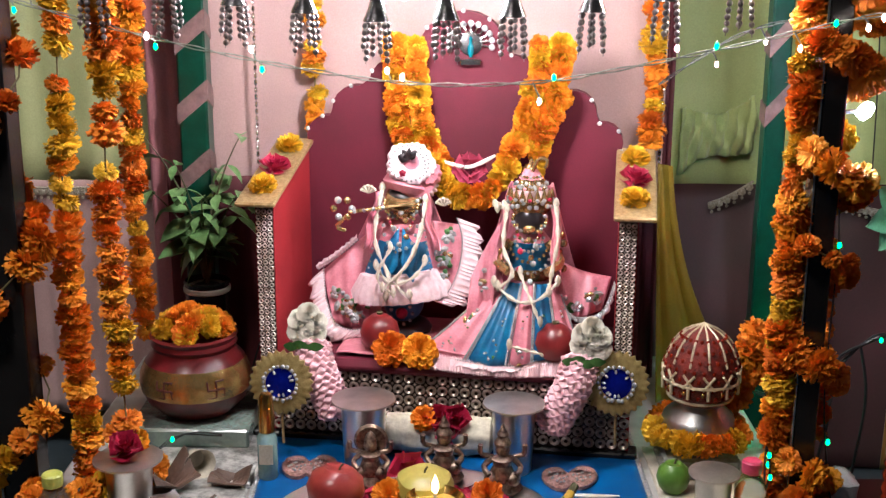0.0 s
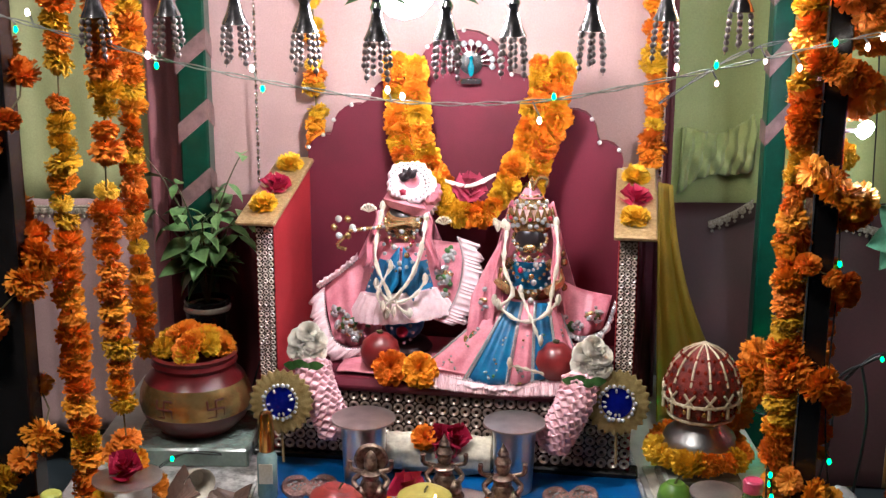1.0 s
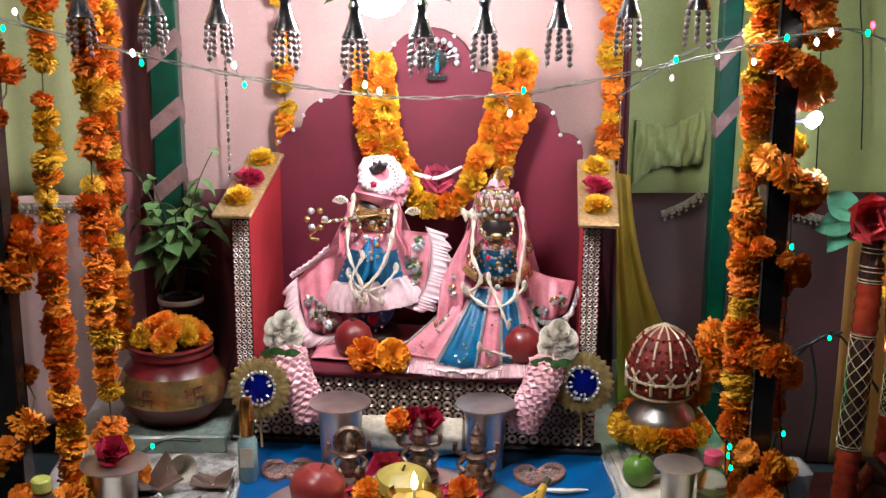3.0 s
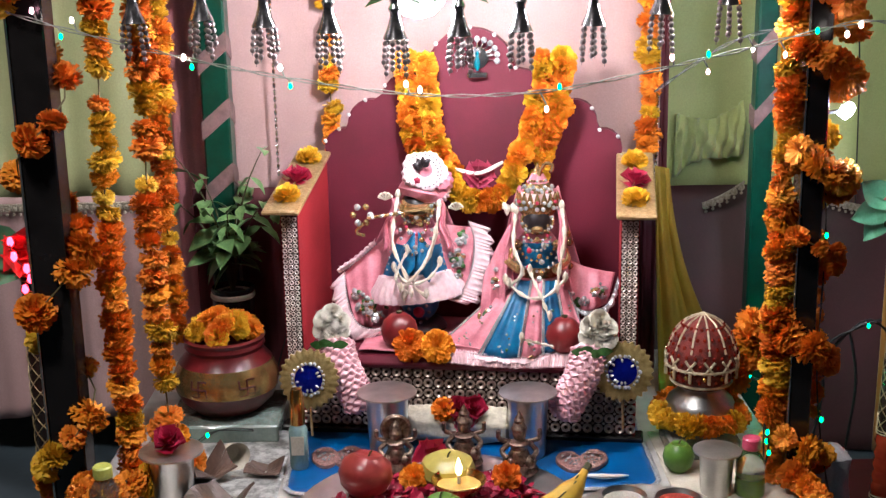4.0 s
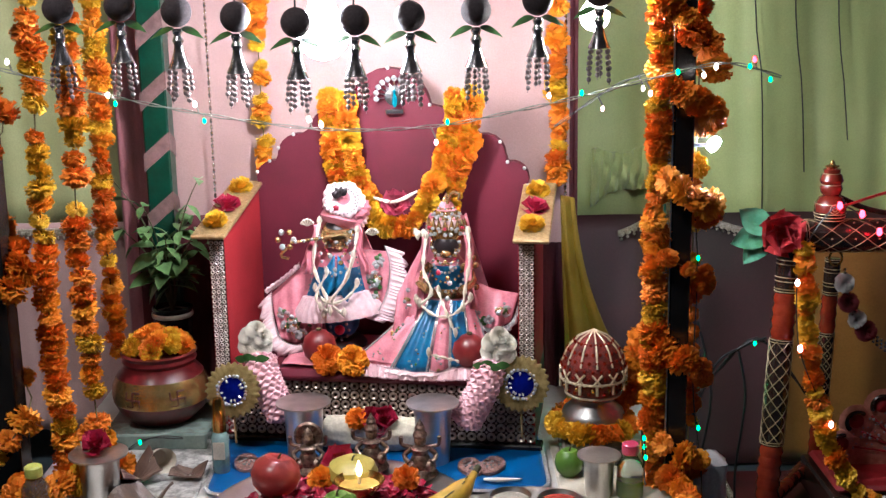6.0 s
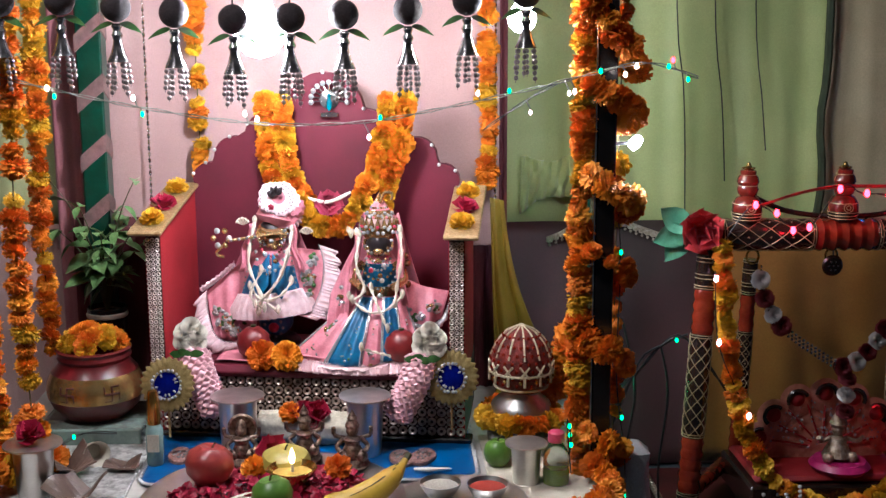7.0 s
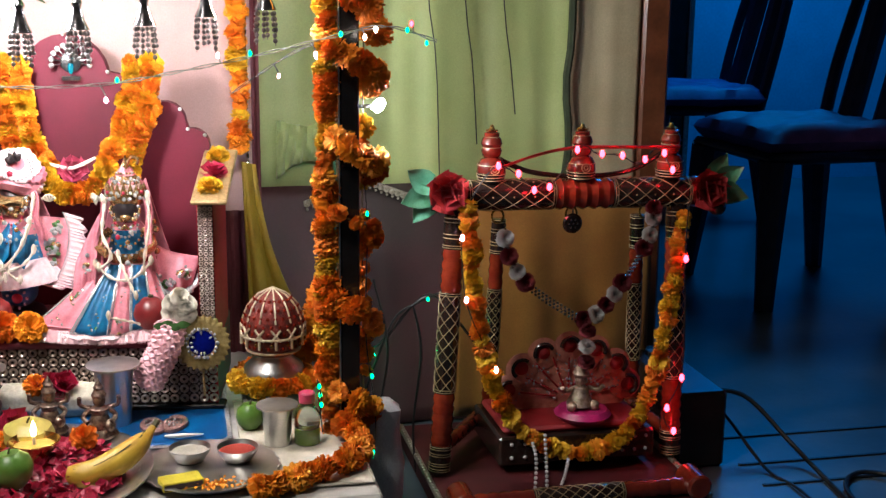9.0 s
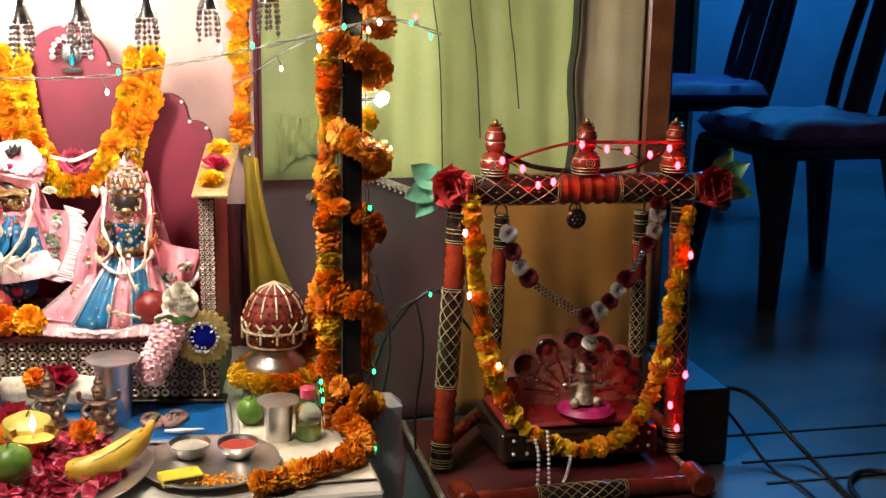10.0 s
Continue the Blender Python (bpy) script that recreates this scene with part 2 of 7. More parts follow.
structure("floor", Mesh().box((-3, -2, FLOOR_Z - 0.1), (6, 6, FLOOR_Z), 0.0001), FLOOR_TILE, "smooth cement floor darkened in colour for the dim light, lit blue from the back room")
structure("ceiling", Mesh().box((-3, -2, 2.6), (6, 6, 2.7), 0.0001), GREY_WALL, "plain painted ceiling out of view")
structure("wall_north", Mesh().box((-3, 2.16, FLOOR_Z), (1.17, 2.28, 2.6), 0.0001), GREY_WALL, "grey-green painted wall behind the curtains")
structure("wall_back_room", Mesh().box((1.0, 4.6, FLOOR_Z), (6, 4.7, 2.6), 0.0001), PAINT_BLUE, "blue painted plaster wall of the back room")
structure("wall_east", Mesh().box((5.9, -2, FLOOR_Z), (6, 4.6, 2.6), 0.0001), PAINT_BLUE, "blue painted plaster side wall")
structure("wall_west", Mesh().box((-3, -2, FLOOR_Z), (-2.9, 2.16, 2.6), 0.0001), GREY_WALL, "grey-green painted side wall")
structure("wall_south", Mesh().box((-2.9, -2, FLOOR_Z), (5.9, -1.9, 2.6), 0.0001), GREY_WALL, "grey-green painted wall behind the viewer")
jamb = Mesh().box((1.174, 1.985, FLOOR_Z), (1.235, 2.30, 2.1), 0.006).box((1.235, 2.16, FLOOR_Z), (1.25, 2.30, 2.1), 0.004)
structure("trim_door_jamb", jamb, BROWN_WOOD, "brown varnished wooden door jamb")
structure("trim_dark_door_leaf", Mesh().box((1.60, 4.34, FLOOR_Z), (2.315, 4.38, 2.05), 0.004), BLACK_WOOD, "dark door leaf standing open in the back room")
structure("trim_metal_strip", Mesh().box((2.318, 4.33, FLOOR_Z), (2.342, 4.37, 2.05), 0.003), FOIL, "shiny metal strip on the door edge")


def curtain(name, label, material, x0, x1, z0, z1, y, folds, amp, seed, slope=0.0, category="curtain", gather=0.0, lean=0.0):
    rng = random.Random(seed)
    ph = [rng.uniform(0, 6.3) for _ in range(5)]

    def at(u, v):
        w = (math.sin(u * folds * 6.283 + ph[0] + 0.5 * math.sin(v * 3 + ph[1])) + 0.5 * math.sin(u * folds * 2.3 * 6.283 + ph[2] + v * 1.5)
             + 0.4 * math.sin(u * folds * 0.37 * 6.283 + ph[3]))
        hang = 0.5 + 0.5 * (1 - v)
        x = x0 + (x1 - x0) * u + 0.3 * amp * math.cos(u * folds * 6.283 + ph[4])
        return (x, y - amp * w * hang * 0.6 - lean * (1 - v), z0 + (z1 - z0) * v + slope * (u - 0.5) * (1 - v) + gather * math.sin(u * math.pi) * (1 - v))

    ob = Mesh().grid(at, max(24, int(folds * 14)), 16).ob(name, material)
    mod = ob.modifiers.new("thickness", "SOLIDIFY")
    mod.thickness = 0.002
    return tagged(ob, label, category)


curtain("backdrop_curtain", "pale pink backdrop cloth stretched behind the throne", PINK_CLOTH, -0.37, 0.347, 0.06, 1.35, 1.80, 3, 0.006, 1)
curtain("side_curtain", "dusty maroon cloth strip hanging beside the green post", ROSE_CLOTH, -0.46, -0.36, 0.06, 1.35, 1.81, 2, 0.006, 2)
curtain("side_curtain", "maroon cloth strip edging the pink backdrop", MAROON_CLOTH, 0.341, 0.362, 0.33, 1.35, 1.81, 1, 0.004, 3)
curtain("net_curtain", "olive net cloth hanging over pink lining", OLIVE_CLOTH, -0.95, -0.43, 0.40, 1.35, 1.87, 4, 0.008, 4)
curtain("lower_curtain", "dusty pink gathered cloth under a lace border", PINK_CLOTH, -0.95, -0.43, 0.0, 0.405, 1.86, 6, 0.008, 5)
curtain("green_curtain", "yellow-green satin curtain in loose folds", GREEN_CLOTH, 0.335, 1.02, 0.345, 1.35, 2.00, 4.3, 0.008, 6, slope=-0.03)
curtain("lower_curtain", "dull mauve-brown cloth hanging under the lace border", mat("mauve_brown_cloth", (0.085, 0.024, 0.028), (0.042, 0.034, 0.028), 0.6, scale=3.5, fine=300, bump=0.1), 0.335, 1.14, FLOOR_Z + 0.004, 0.378, 1.985, 3, 0.007, 7, lean=0.17)
curtain("beige_curtain", "beige side curtain beside the door jamb", BEIGE_CLOTH, 1.014, 1.17, 0.0, 1.35, 1.994, 1.5, 0.003, 8)
curtain("lower_curtain", "dark maroon cloth hung low behind the throne", MAROON_CLOTH, 0.285, 0.345, 0.06, 0.37, 1.782, 3, 0.006, 11)
curtain("lower_curtain", "dark maroon cloth hung low behind the throne", MAROON_CLOTH, -0.43, -0.25, 0.06, 0.43, 1.782, 3, 0.006, 12)
curtain("ochre_curtain", "ochre satin cloth hung behind the wooden swing", OCHRE_CLOTH, 0.72, 1.12, -0.05, 0.405, 1.76, 2.2, 0.009, 9)


def lace_border(x0, z0, x1, z1, y, sag, seed):
    rng = random.Random(seed)
    m = Mesh()
    n = int(abs(x1 - x0) / 0.011)
    for i in range(n):
        u = (i + 0.5) / n
        p = Vector((x0 + (x1 - x0) * u, y, z0 + (z1 - z0) * u - sag * math.sin(u * math.pi)))
        m.lathe([(0.003, -0.002), (0.0075, 0), (0.003, 0.002)], 6, 0, pose(*p, 90, rng.uniform(-30, 30), 0))
        m.ball(p + Vector((0, -0.003, -0.010)), 0.003, 6, 4)
    m.tube([(x0 + (x1 - x0) * k / 12, y, z0 + (z1 - z0) * k / 12 - sag * math.sin(k / 12 * math.pi) + 0.006) for k in range(13)], 0.0025, 5)
    return tagged(m.ob("lace_border", LACE), "gold and silver lace border along the curtain hem", "lace trim")


lace_border(-0.90, 0.388, -0.43, 0.390, 1.845, 0.0, 1)
lace_border(0.455, 0.345, 0.53, 0.385, 1.95, 0.004, 2)
lace_border(0.56, 0.40, 0.80, 0.325, 1.95, 0.01, 3)

# green gauze gathered up and tied over the curtain's hem
swag = Mesh().grid(lambda u, v: (0.405 + 0.125 * u, 1.978 - 0.013 * math.sin(math.pi * v) - 0.005 * math.sin(u * 21 + v * 9) - 0.004 * math.sin(u * 43 - v * 5),
                                 0.395 + 0.055 * u + (0.105 - 0.03 * u) * v + 0.012 * math.sin(u * 5 + v * 2)), 40, 20)
gz = swag.ob("gauze_swag", GREEN_CLOTH)
gz.modifiers.new("thickness", "SOLIDIFY").thickness = 0.002
tagged(gz, "pale green gauze bunched up over the curtain hem", "cloth")

# dark seam and hanging threads on the green curtain
seam = Mesh().tube(bend([(1.005, 1.975, 1.3), (1.012, 1.972, 0.72), (1.002, 1.97, 0.58), (1.012, 1.97, 0.45), (0.99, 1.97, 0.30)], 20), 0.008, 6)
tagged(seam.ob("curtain_edge", mat("dark_green_hem", (0.05, 0.07, 0.03), None, 0.6)), "dark green rolled hem of the satin curtain", "curtain hem")
for px, z1 in ((0.80, 0.46), (0.725, 0.30), (0.88, 0.52)):
    th = Mesh().tube(bend([(px - 0.03, 1.965, 1.3), (px - 0.02, 1.962, 0.8), (px, 1.96, 0.62), (px + 0.012, 1.962, z1)], 14), 0.0014, 5)
    tagged(th.ob("hanging_wire", WIRE), "thin dark wire hanging over the green curtain", "wire")

# ---- altar table and cloths ----
table = thing("altar_table", "low white laminate altar table under the shrine", "table", pose(-0.03, 1.5, FLOOR_Z))
Mesh().box((-0.475, -0.415, 0.15), (0.495, 0.45, 0.18), 0.004).ob("tabletop", MARBLE, table, smooth=False)
for x in (-0.44, 0.45):
    for y in (-0.37, 0.40):
        Mesh().box((x - 0.02, y - 0.02, 0.0), (x + 0.02, y + 0.02, 0.15), 0.003).ob("leg", BROWN_WOOD, table, smooth=False)
Mesh().box((-0.47, -0.405, 0.09), (0.485, -0.39, 0.15), 0.003).ob("apron", BROWN_WOOD, table, smooth=False)


def cloth_sheet(name, label, x0, x1, y0, y1, z, material, border, corner, seed):
    ob = thing(name, label, "cloth", pose((x0 + x1) / 2, (y0 + y1) / 2, z))
    hx, hy = (x1 - x0) / 2, (y1 - y0) / 2
    noise_at = lambda x, y: 0.0016 * (1 + noise.noise((x * 14 + seed, y * 14, seed)))

    def at(u, v):
        x, y = (2 * u - 1) * hx, (2 * v - 1) * hy
        cx, cy = max(abs(x) - (hx - corner), 0), max(abs(y) - (hy - corner), 0)
        d = math.hypot(cx, cy)
        if d > corner:
            x = math.copysign(hx - corner + cx * corner / d, x)
            y = math.copysign(hy - corner + cy * corner / d, y)
        return (x, y, 0.003 + noise_at(x, y))

    sheet = Mesh().grid(at, 40, 24).ob("sheet", material, ob)
    sheet.modifiers.new("thickness", "SOLIDIFY").thickness = 0.0015
    if border:
        edge = [at(u, 0) for u in np.linspace(0, 1, 41)] + [at(1, v) for v in np.linspace(0, 1, 25)[1:]] + [at(u, 1) for u in np.linspace(1, 0, 41)[1:]] + [at(0, v) for v in np.linspace(1, 0, 25)[1:]]
        m = Mesh()
        for a, b in zip(edge, edge[1:]):
            a, b = Vector(a), Vector(b)
            if (b - a).length < 1e-5:
                continue
            for k in range(3):
                p = a.lerp(b, k / 3)
                m.ball(p + Vector((0, 0, 0.002)), 0.0042, 6, 4, 0, 0.5)
        m.ob("lace_edge", SILVER_LACE, ob, "silver sequin edging")["kind"] = "stuff"
    return ob


cloth_sheet("blue_altar_cloth", "royal blue satin cloth with silver lace edge on the table", -0.238, 0.272, 1.305, 1.82, TABLE_Z, BLUE_SATIN, True, 0.03, 1)
cloth_sheet("silver_cloth", "white and silver brocade cloth spread on the table", -0.46, -0.246, 1.26, 1.56, TABLE_Z, SILVER_CLOTH, True, 0.004, 2)
cloth_sheet("white_cloth", "creased white cloth under the offerings", 0.284, 0.46, 1.12, 1.5, TABLE_Z, WHITE_LINEN, False, 0.004, 3)

# ---- canopy posts ----


def front_post(x, y, label, h=0.014):
    ob = thing("canopy_post", label, "post", pose(x, y, FLOOR_Z), group="front canopy posts")
    Mesh().box((-h, -h, 0.0), (h, h, 1.40), 0.002).ob("shaft", BLACK_WOOD, ob, smooth=False)
    Mesh().box((-h - 0.0035, -h - 0.0015, 0.0), (-h - 0.0005, h + 0.0015, 1.40), 0.0008).ob("foil_strip", FOIL, ob, "silver foil strip", smooth=False)
    Mesh().box((-0.02, -0.02, 0.0), (0.02, 0.02, 0.012), 0.002).ob("foot", BLACK_WOOD, ob, smooth=False)
    return ob


def rear_post(x, y, h=0.022, first=0):
    ob = thing("striped_post", "dark green post wound with a dusty pink ribbon", "post", pose(x, y, FLOOR_Z), group="rear canopy posts")
    Mesh().box((-h, -h, 0.0), (h, h, 1.40), 0.003).ob("shaft", GREEN_TAPE, ob, smooth=False)
    for k in range(first, 11):
        z = 0.28 + k * 0.105
        w, r, rise = 0.030, h + 0.0016, 0.040
        ring = [(-r, -r, z), (r, -r, z + rise), (r, r, z + 0.5 * rise), (-r, r, z + 0.2 * rise)]
        top = [(px, py, pz + w) for px, py, pz in ring]
        Mesh().add(ring + top, [(i, (i + 1) % 4, (i + 1) % 4 + 4, i + 4) for i in range(4)] + [(0, 1, 2, 3), (4, 5, 6, 7)]).ob("ribbon_band", PINK_TAPE, ob, smooth=False)
    return ob


POST_R, POST_L = (0.455, 1.33), (-0.520, 1.33)
front_post(*POST_R, "black post with silver foil edge wound with marigolds")
front_post(*POST_L, "black wooden canopy post wound with loose marigolds", 0.022)
rear_post(-0.376, 1.772)
rear_post(0.508, 1.772, 0.016, 3)

beam = thing("canopy_beam", "dark wooden beam across the front of the canopy", "beam", pose(0, 1.33, 1.32))
Mesh().box((-0.56, -0.012, 0.0), (0.50, 0.012, 0.03), 0.003).ob("bar", BLACK_WOOD, beam, smooth=False)

top = thing("canopy_rail", "dark wooden rail over the middle of the canopy", "rail", pose(0, 1.37, 1.35))
Mesh().box((-0.56, -0.01, 0.0), (0.50, 0.01, 0.02), 0.003).ob("bar", BLACK_WOOD, top, smooth=False)
for x in (-0.53, 0.47):
    Mesh().box((x - 0.01, -0.18, -0.004), (x + 0.01, 0.50, -0.001), 0.001).ob("cross_bar", BLACK_WOOD, top, smooth=False)

# ---- lit bulbs over the shrine ----


def bulb(loc, r, glow, label):
    ob = thing("light_bulb", label, "bulb", pose(*loc))
    Mesh().lathe([(1e-5, -r), (r * 0.5, -r * 0.87), (r * 0.87, -r * 0.5), (r, 0), (r * 0.87, r * 0.5), (r * 0.55, r * 0.95), (r * 0.45, r * 1.3)], 20).ob("glass", glow, ob)
    Mesh().lathe([(r * 0.47, r * 1.3), (r * 0.5, r * 1.4), (r * 0.5, r * 2.2), (r * 0.3, r * 2.3)], 16).ob("holder", WIRE, ob)
    Mesh().tube([(0, 0, r * 2.2), (0.0, 0.002, 1.36 - loc[2])], 0.0025, 6).ob("flex", WIRE, ob)
    return ob


bulb((-0.042, 1.372, 0.764), 0.037, BULB_GLOW, "bright white lit bulb hanging over the throne")
bulb((0.337, 1.372, 0.782), 0.021, GLOBE_GLOW, "small white lit bulb hanging by the curtain")

# ---- throne ----
THRONE = pose(0.004, 1.50, TABLE_Z + 0.005, 0, 0, -8)


def ring_trim(m, nx, nz, step, origin, ux, uz, slot=0):
    """Rows of little sequin rings over a face, each a flat raised ring with a bead between."""
    o, ux, uz = Vector(origin), Vector(ux).normalized(), Vector(uz).normalized()
    out = ux.cross(uz)
    for i in range(nx):
        for j in range(nz):
            p = o + ux * (i + 0.5) * step + uz * (j + 0.5) * step
            t = Matrix((ux, uz, out)).transposed().to_4x4()
            t.translation = p
            verts, faces = [], []
            for k in range(8):
                a = math.pi * k / 4
                for r, h in ((0.49, 0.0), (0.36, 0.20), (0.17, 0.02)):
                    verts.append((r * step * math.cos(a), r * step * math.sin(a), h * step))
            for k in range(8):
                for q in range(2):
                    faces.append((k * 3 + q, (k + 1) % 8 * 3 + q, (k + 1) % 8 * 3 + q + 1, k * 3 + q + 1))
            m.add(verts, faces, slot, t)
            if i < nx - 1 and j < nz - 1:
                c = [(0.5, 0.34, 0), (0.66, 0.5, 0), (0.5, 0.66, 0), (0.34, 0.5, 0), (0.5, 0.5, 0.14)]
                m.add([(x * step, y * step, z * step) for x, y, z in c], [(0, 1, 4), (1, 2, 4), (2, 3, 4), (3, 0, 4)], slot, t)
    return m


throne = thing("throne", "maroon velvet wooden throne with sequin trim and gold-edged arms", "throne", THRONE)
W, D = 0.259, 0.20
Mesh().box((-W, 0.0, 0.0), (W, D + 0.03, 0.105), 0.004).ob("base", DARK_BROWN, throne, smooth=False)
ring_trim(Mesh(), 33, 6, 0.0157, (-W + 0.001, -0.001, 0.010), (1, 0, 0), (0, 0, 1)).ob("sequin_trim", SEQUIN, throne, "sequin lattice trim")["kind"] = "stuff"
Mesh().box((-W + 0.02, -0.012, 0.103), (W - 0.02, D, 0.122), 0.008).ob("seat", VELVET, throne)
back = [(-W + 0.02, 0.0), (W - 0.02, 0.0), (W - 0.02, 0.385)]
for cx, cz, r, a0, a1 in ((0.205, 0.400, 0.030, -20, 100), (0.160, 0.440, 0.036, 0, 110), (0.100, 0.478, 0.040, 10, 100)):
    back += [(cx + r * math.cos(radians(a)), cz + r * math.sin(radians(a))) for a in range(a0, a1 + 1, 20)]
back += [(0.075 * math.cos(radians(a)) * 0.95, 0.512 + 0.075 * math.sin(radians(a))) for a in range(10, 91, 16)]
back = back + [(-x, z) for x, z in reversed(back[2:])]
Mesh().plate(back, D - 0.002, D + 0.022).ob("backrest", VELVET, throne, smooth=False)
pearls = [p for p in back[3:-1]][::3]
for x, z in pearls:
    Mesh().ball((x, D - 0.005, z), 0.0034, 10, 6).ob("pearl", mat("pearl_bead", (0.8, 0.78, 0.76), None, 0.15) if "pearl_bead" not in bpy.data.materials else bpy.data.materials["pearl_bead"], throne)
for s in (-1, 1):
    side = [(0.0, 0.0), (D, 0.0), (D, 0.385), (0.0, 0.340)]
    x0, x1 = (W - 0.026, W) if s > 0 else (-W, -W + 0.026)
    turn = Matrix(((0, 1, 0, 0), (1, 0, 0, 0), (0, 0, 1, 0), (0, 0, 0, 1)))
    Mesh().plate(side, x0, x1, 0, turn).ob("arm_panel", RED_FELT, throne, "red felt side panel", smooth=False)
    slope = math.degrees(math.atan2(0.045, D))
    top = Mesh().box((-0.028, -0.020, 0.0), (0.028, D + 0.010, 0.007), 0.002, 0, pose((x0 + x1) / 2 + s * 0.008, 0, 0.341, slope, 0, 0))
    top.ob("arm_top", GOLD_TRIM, throne, "gold board on the arm", smooth=False)
    strip = Mesh().box((x0 + 0.001, -0.0022, 0.10), (x1 - 0.001, 0.0, 0.338), 0.0005)
    strip.ob("strip_backing", DARK_BROWN, throne, smooth=False)
    ring_trim(Mesh(), 3, 28, 0.0080, (x0 + 0.001, -0.003, 0.108), (1, 0, 0), (0, 0, 1)).ob("sequin_strip", SEQUIN, throne, "sequin edging strip")["kind"] = "stuff"
Mesh().box((-W - 0.012, -0.012, 0.0), (W + 0.012, 0.02, 0.009), 0.002).ob("plinth", BLACK_WOOD, throne, smooth=False)

# ---- flowers ----


def bloom(seed, layers, width, cup, ruffle, material, name):
    """A flower of radius 1 about the z axis: whorls of bent petals."""
    rng = random.Random(seed)
    m = Mesh()
    m.v.append((0.0, 0.0, 0.0))
    for n, length, tilt in layers:
        for k in range(n):
            a = 6.283 * (k + rng.uniform(-0.35, 0.35)) / n
            t = radians(tilt + rng.uniform(-9, 9))
            ln = length * rng.uniform(0.82, 1.04)
            w = width * rng.uniform(0.8, 1.2) * ln
            rot = Matrix.Rotation(a, 4, "Z")
            ct, st = math.cos(t), math.sin(t)
            z0 = 0.0
            mid, tip = 0.62 * ln, ln
            dz = cup * ln
            pts = [
                   (mid * ct, -w * 0.75, z0 + mid * st - dz * 0.3 + rng.uniform(-1, 1) * ruffle), (mid * ct, w * 0.75, z0 + mid * st - dz * 0.3 + rng.uniform(-1, 1) * ruffle),
                   (tip * ct * 0.96, -w * 1.15, z0 + tip * st + dz * 0.3 + rng.uniform(-1, 1) * ruffle), (tip * ct * 1.02, w * 0.1, z0 + tip * st + dz * 0.2 + rng.uniform(-2, 1) * ruffle),
                   (tip * ct * 0.96, w * 1.15, z0 + tip * st + dz * 0.3 + rng.uniform(-1, 1) * ruffle)]
            m.add(pts, [(0, 1, 3, 2), (1, 4, 3)], 0, rot)
            m.f.append((0, len(m.v) - 4, len(m.v) - 5))
            m.s.append(0)
    return m.data(name, material, smooth=False)


DISC = [(22, 0.84, -40), (26, 0.94, -22), (28, 0.98, -6), (28, 0.98, 9), (28, 0.94, 23), (25, 0.88, 37), (20, 0.80, 51), (14, 0.72, 65), (7, 0.66, 79)]
MARIGOLDS = [bloom(s, DISC, 0.135, 0.20, 0.075, ORANGE_PETAL, "marigold") for s in range(4)]
YELLOWS = [bloom(s + 9, DISC, 0.135, 0.20, 0.075, YELLOW_PETAL, "marigold_yellow") for s in range(2)]
CREAM_PETAL = mat("cream_tuberose_petals", (0.93, 0.89, 0.80), (0.86, 0.80, 0.68), 0.6, scale=90)
PINK_RIBBON = mat("pink_satin_ruffle", (0.95, 0.60, 0.66), (0.90, 0.50, 0.57), 0.45, scale=120, bump=0.2)
MAROON_PETAL = mat("maroon_pompom", (0.20, 0.012, 0.02), None, 0.8, scale=150)
WHITE_POM = mat("white_pompom", (0.72, 0.68, 0.64), None, 0.8, scale=150)
CREAMS = [bloom(s + 20, DISC, 0.30, 0.12, 0.05, CREAM_PETAL, "cream_flower") for s in range(2)]
ROSES = [bloom(s + 40, [(5, 1.0, 8), (5, 0.95, 30), (5, 0.8, 52), (4, 0.6, 68), (3, 0.45, 84)], 0.62, 0.5, 0.05, ROSE_PETAL, "rose") for s in range(2)]
POMS = [bloom(50, DISC, 0.34, 0.1, 0.06, MAROON_PETAL, "maroon_pompom"), bloom(51, DISC, 0.34, 0.1, 0.06, WHITE_POM, "white_pompom")]
PINK_ROSE = bloom(55, [(5, 1.0, 8), (5, 0.95, 30), (5, 0.8, 52), (4, 0.6, 68)], 0.62, 0.5, 0.05, mat("pink_rose_petals", (0.62, 0.08, 0.16), None, 0.5), "pink_rose")


def facing(p, axis, s, roll=0.0):
    q = Vector(axis).normalized().to_track_quat("Z", "Y").to_matrix().to_4x4()
    return Matrix.Translation(p) @ q @ Matrix.Rotation(roll, 4, "Z") @ Matrix.Diagonal((s, s, s, 1))


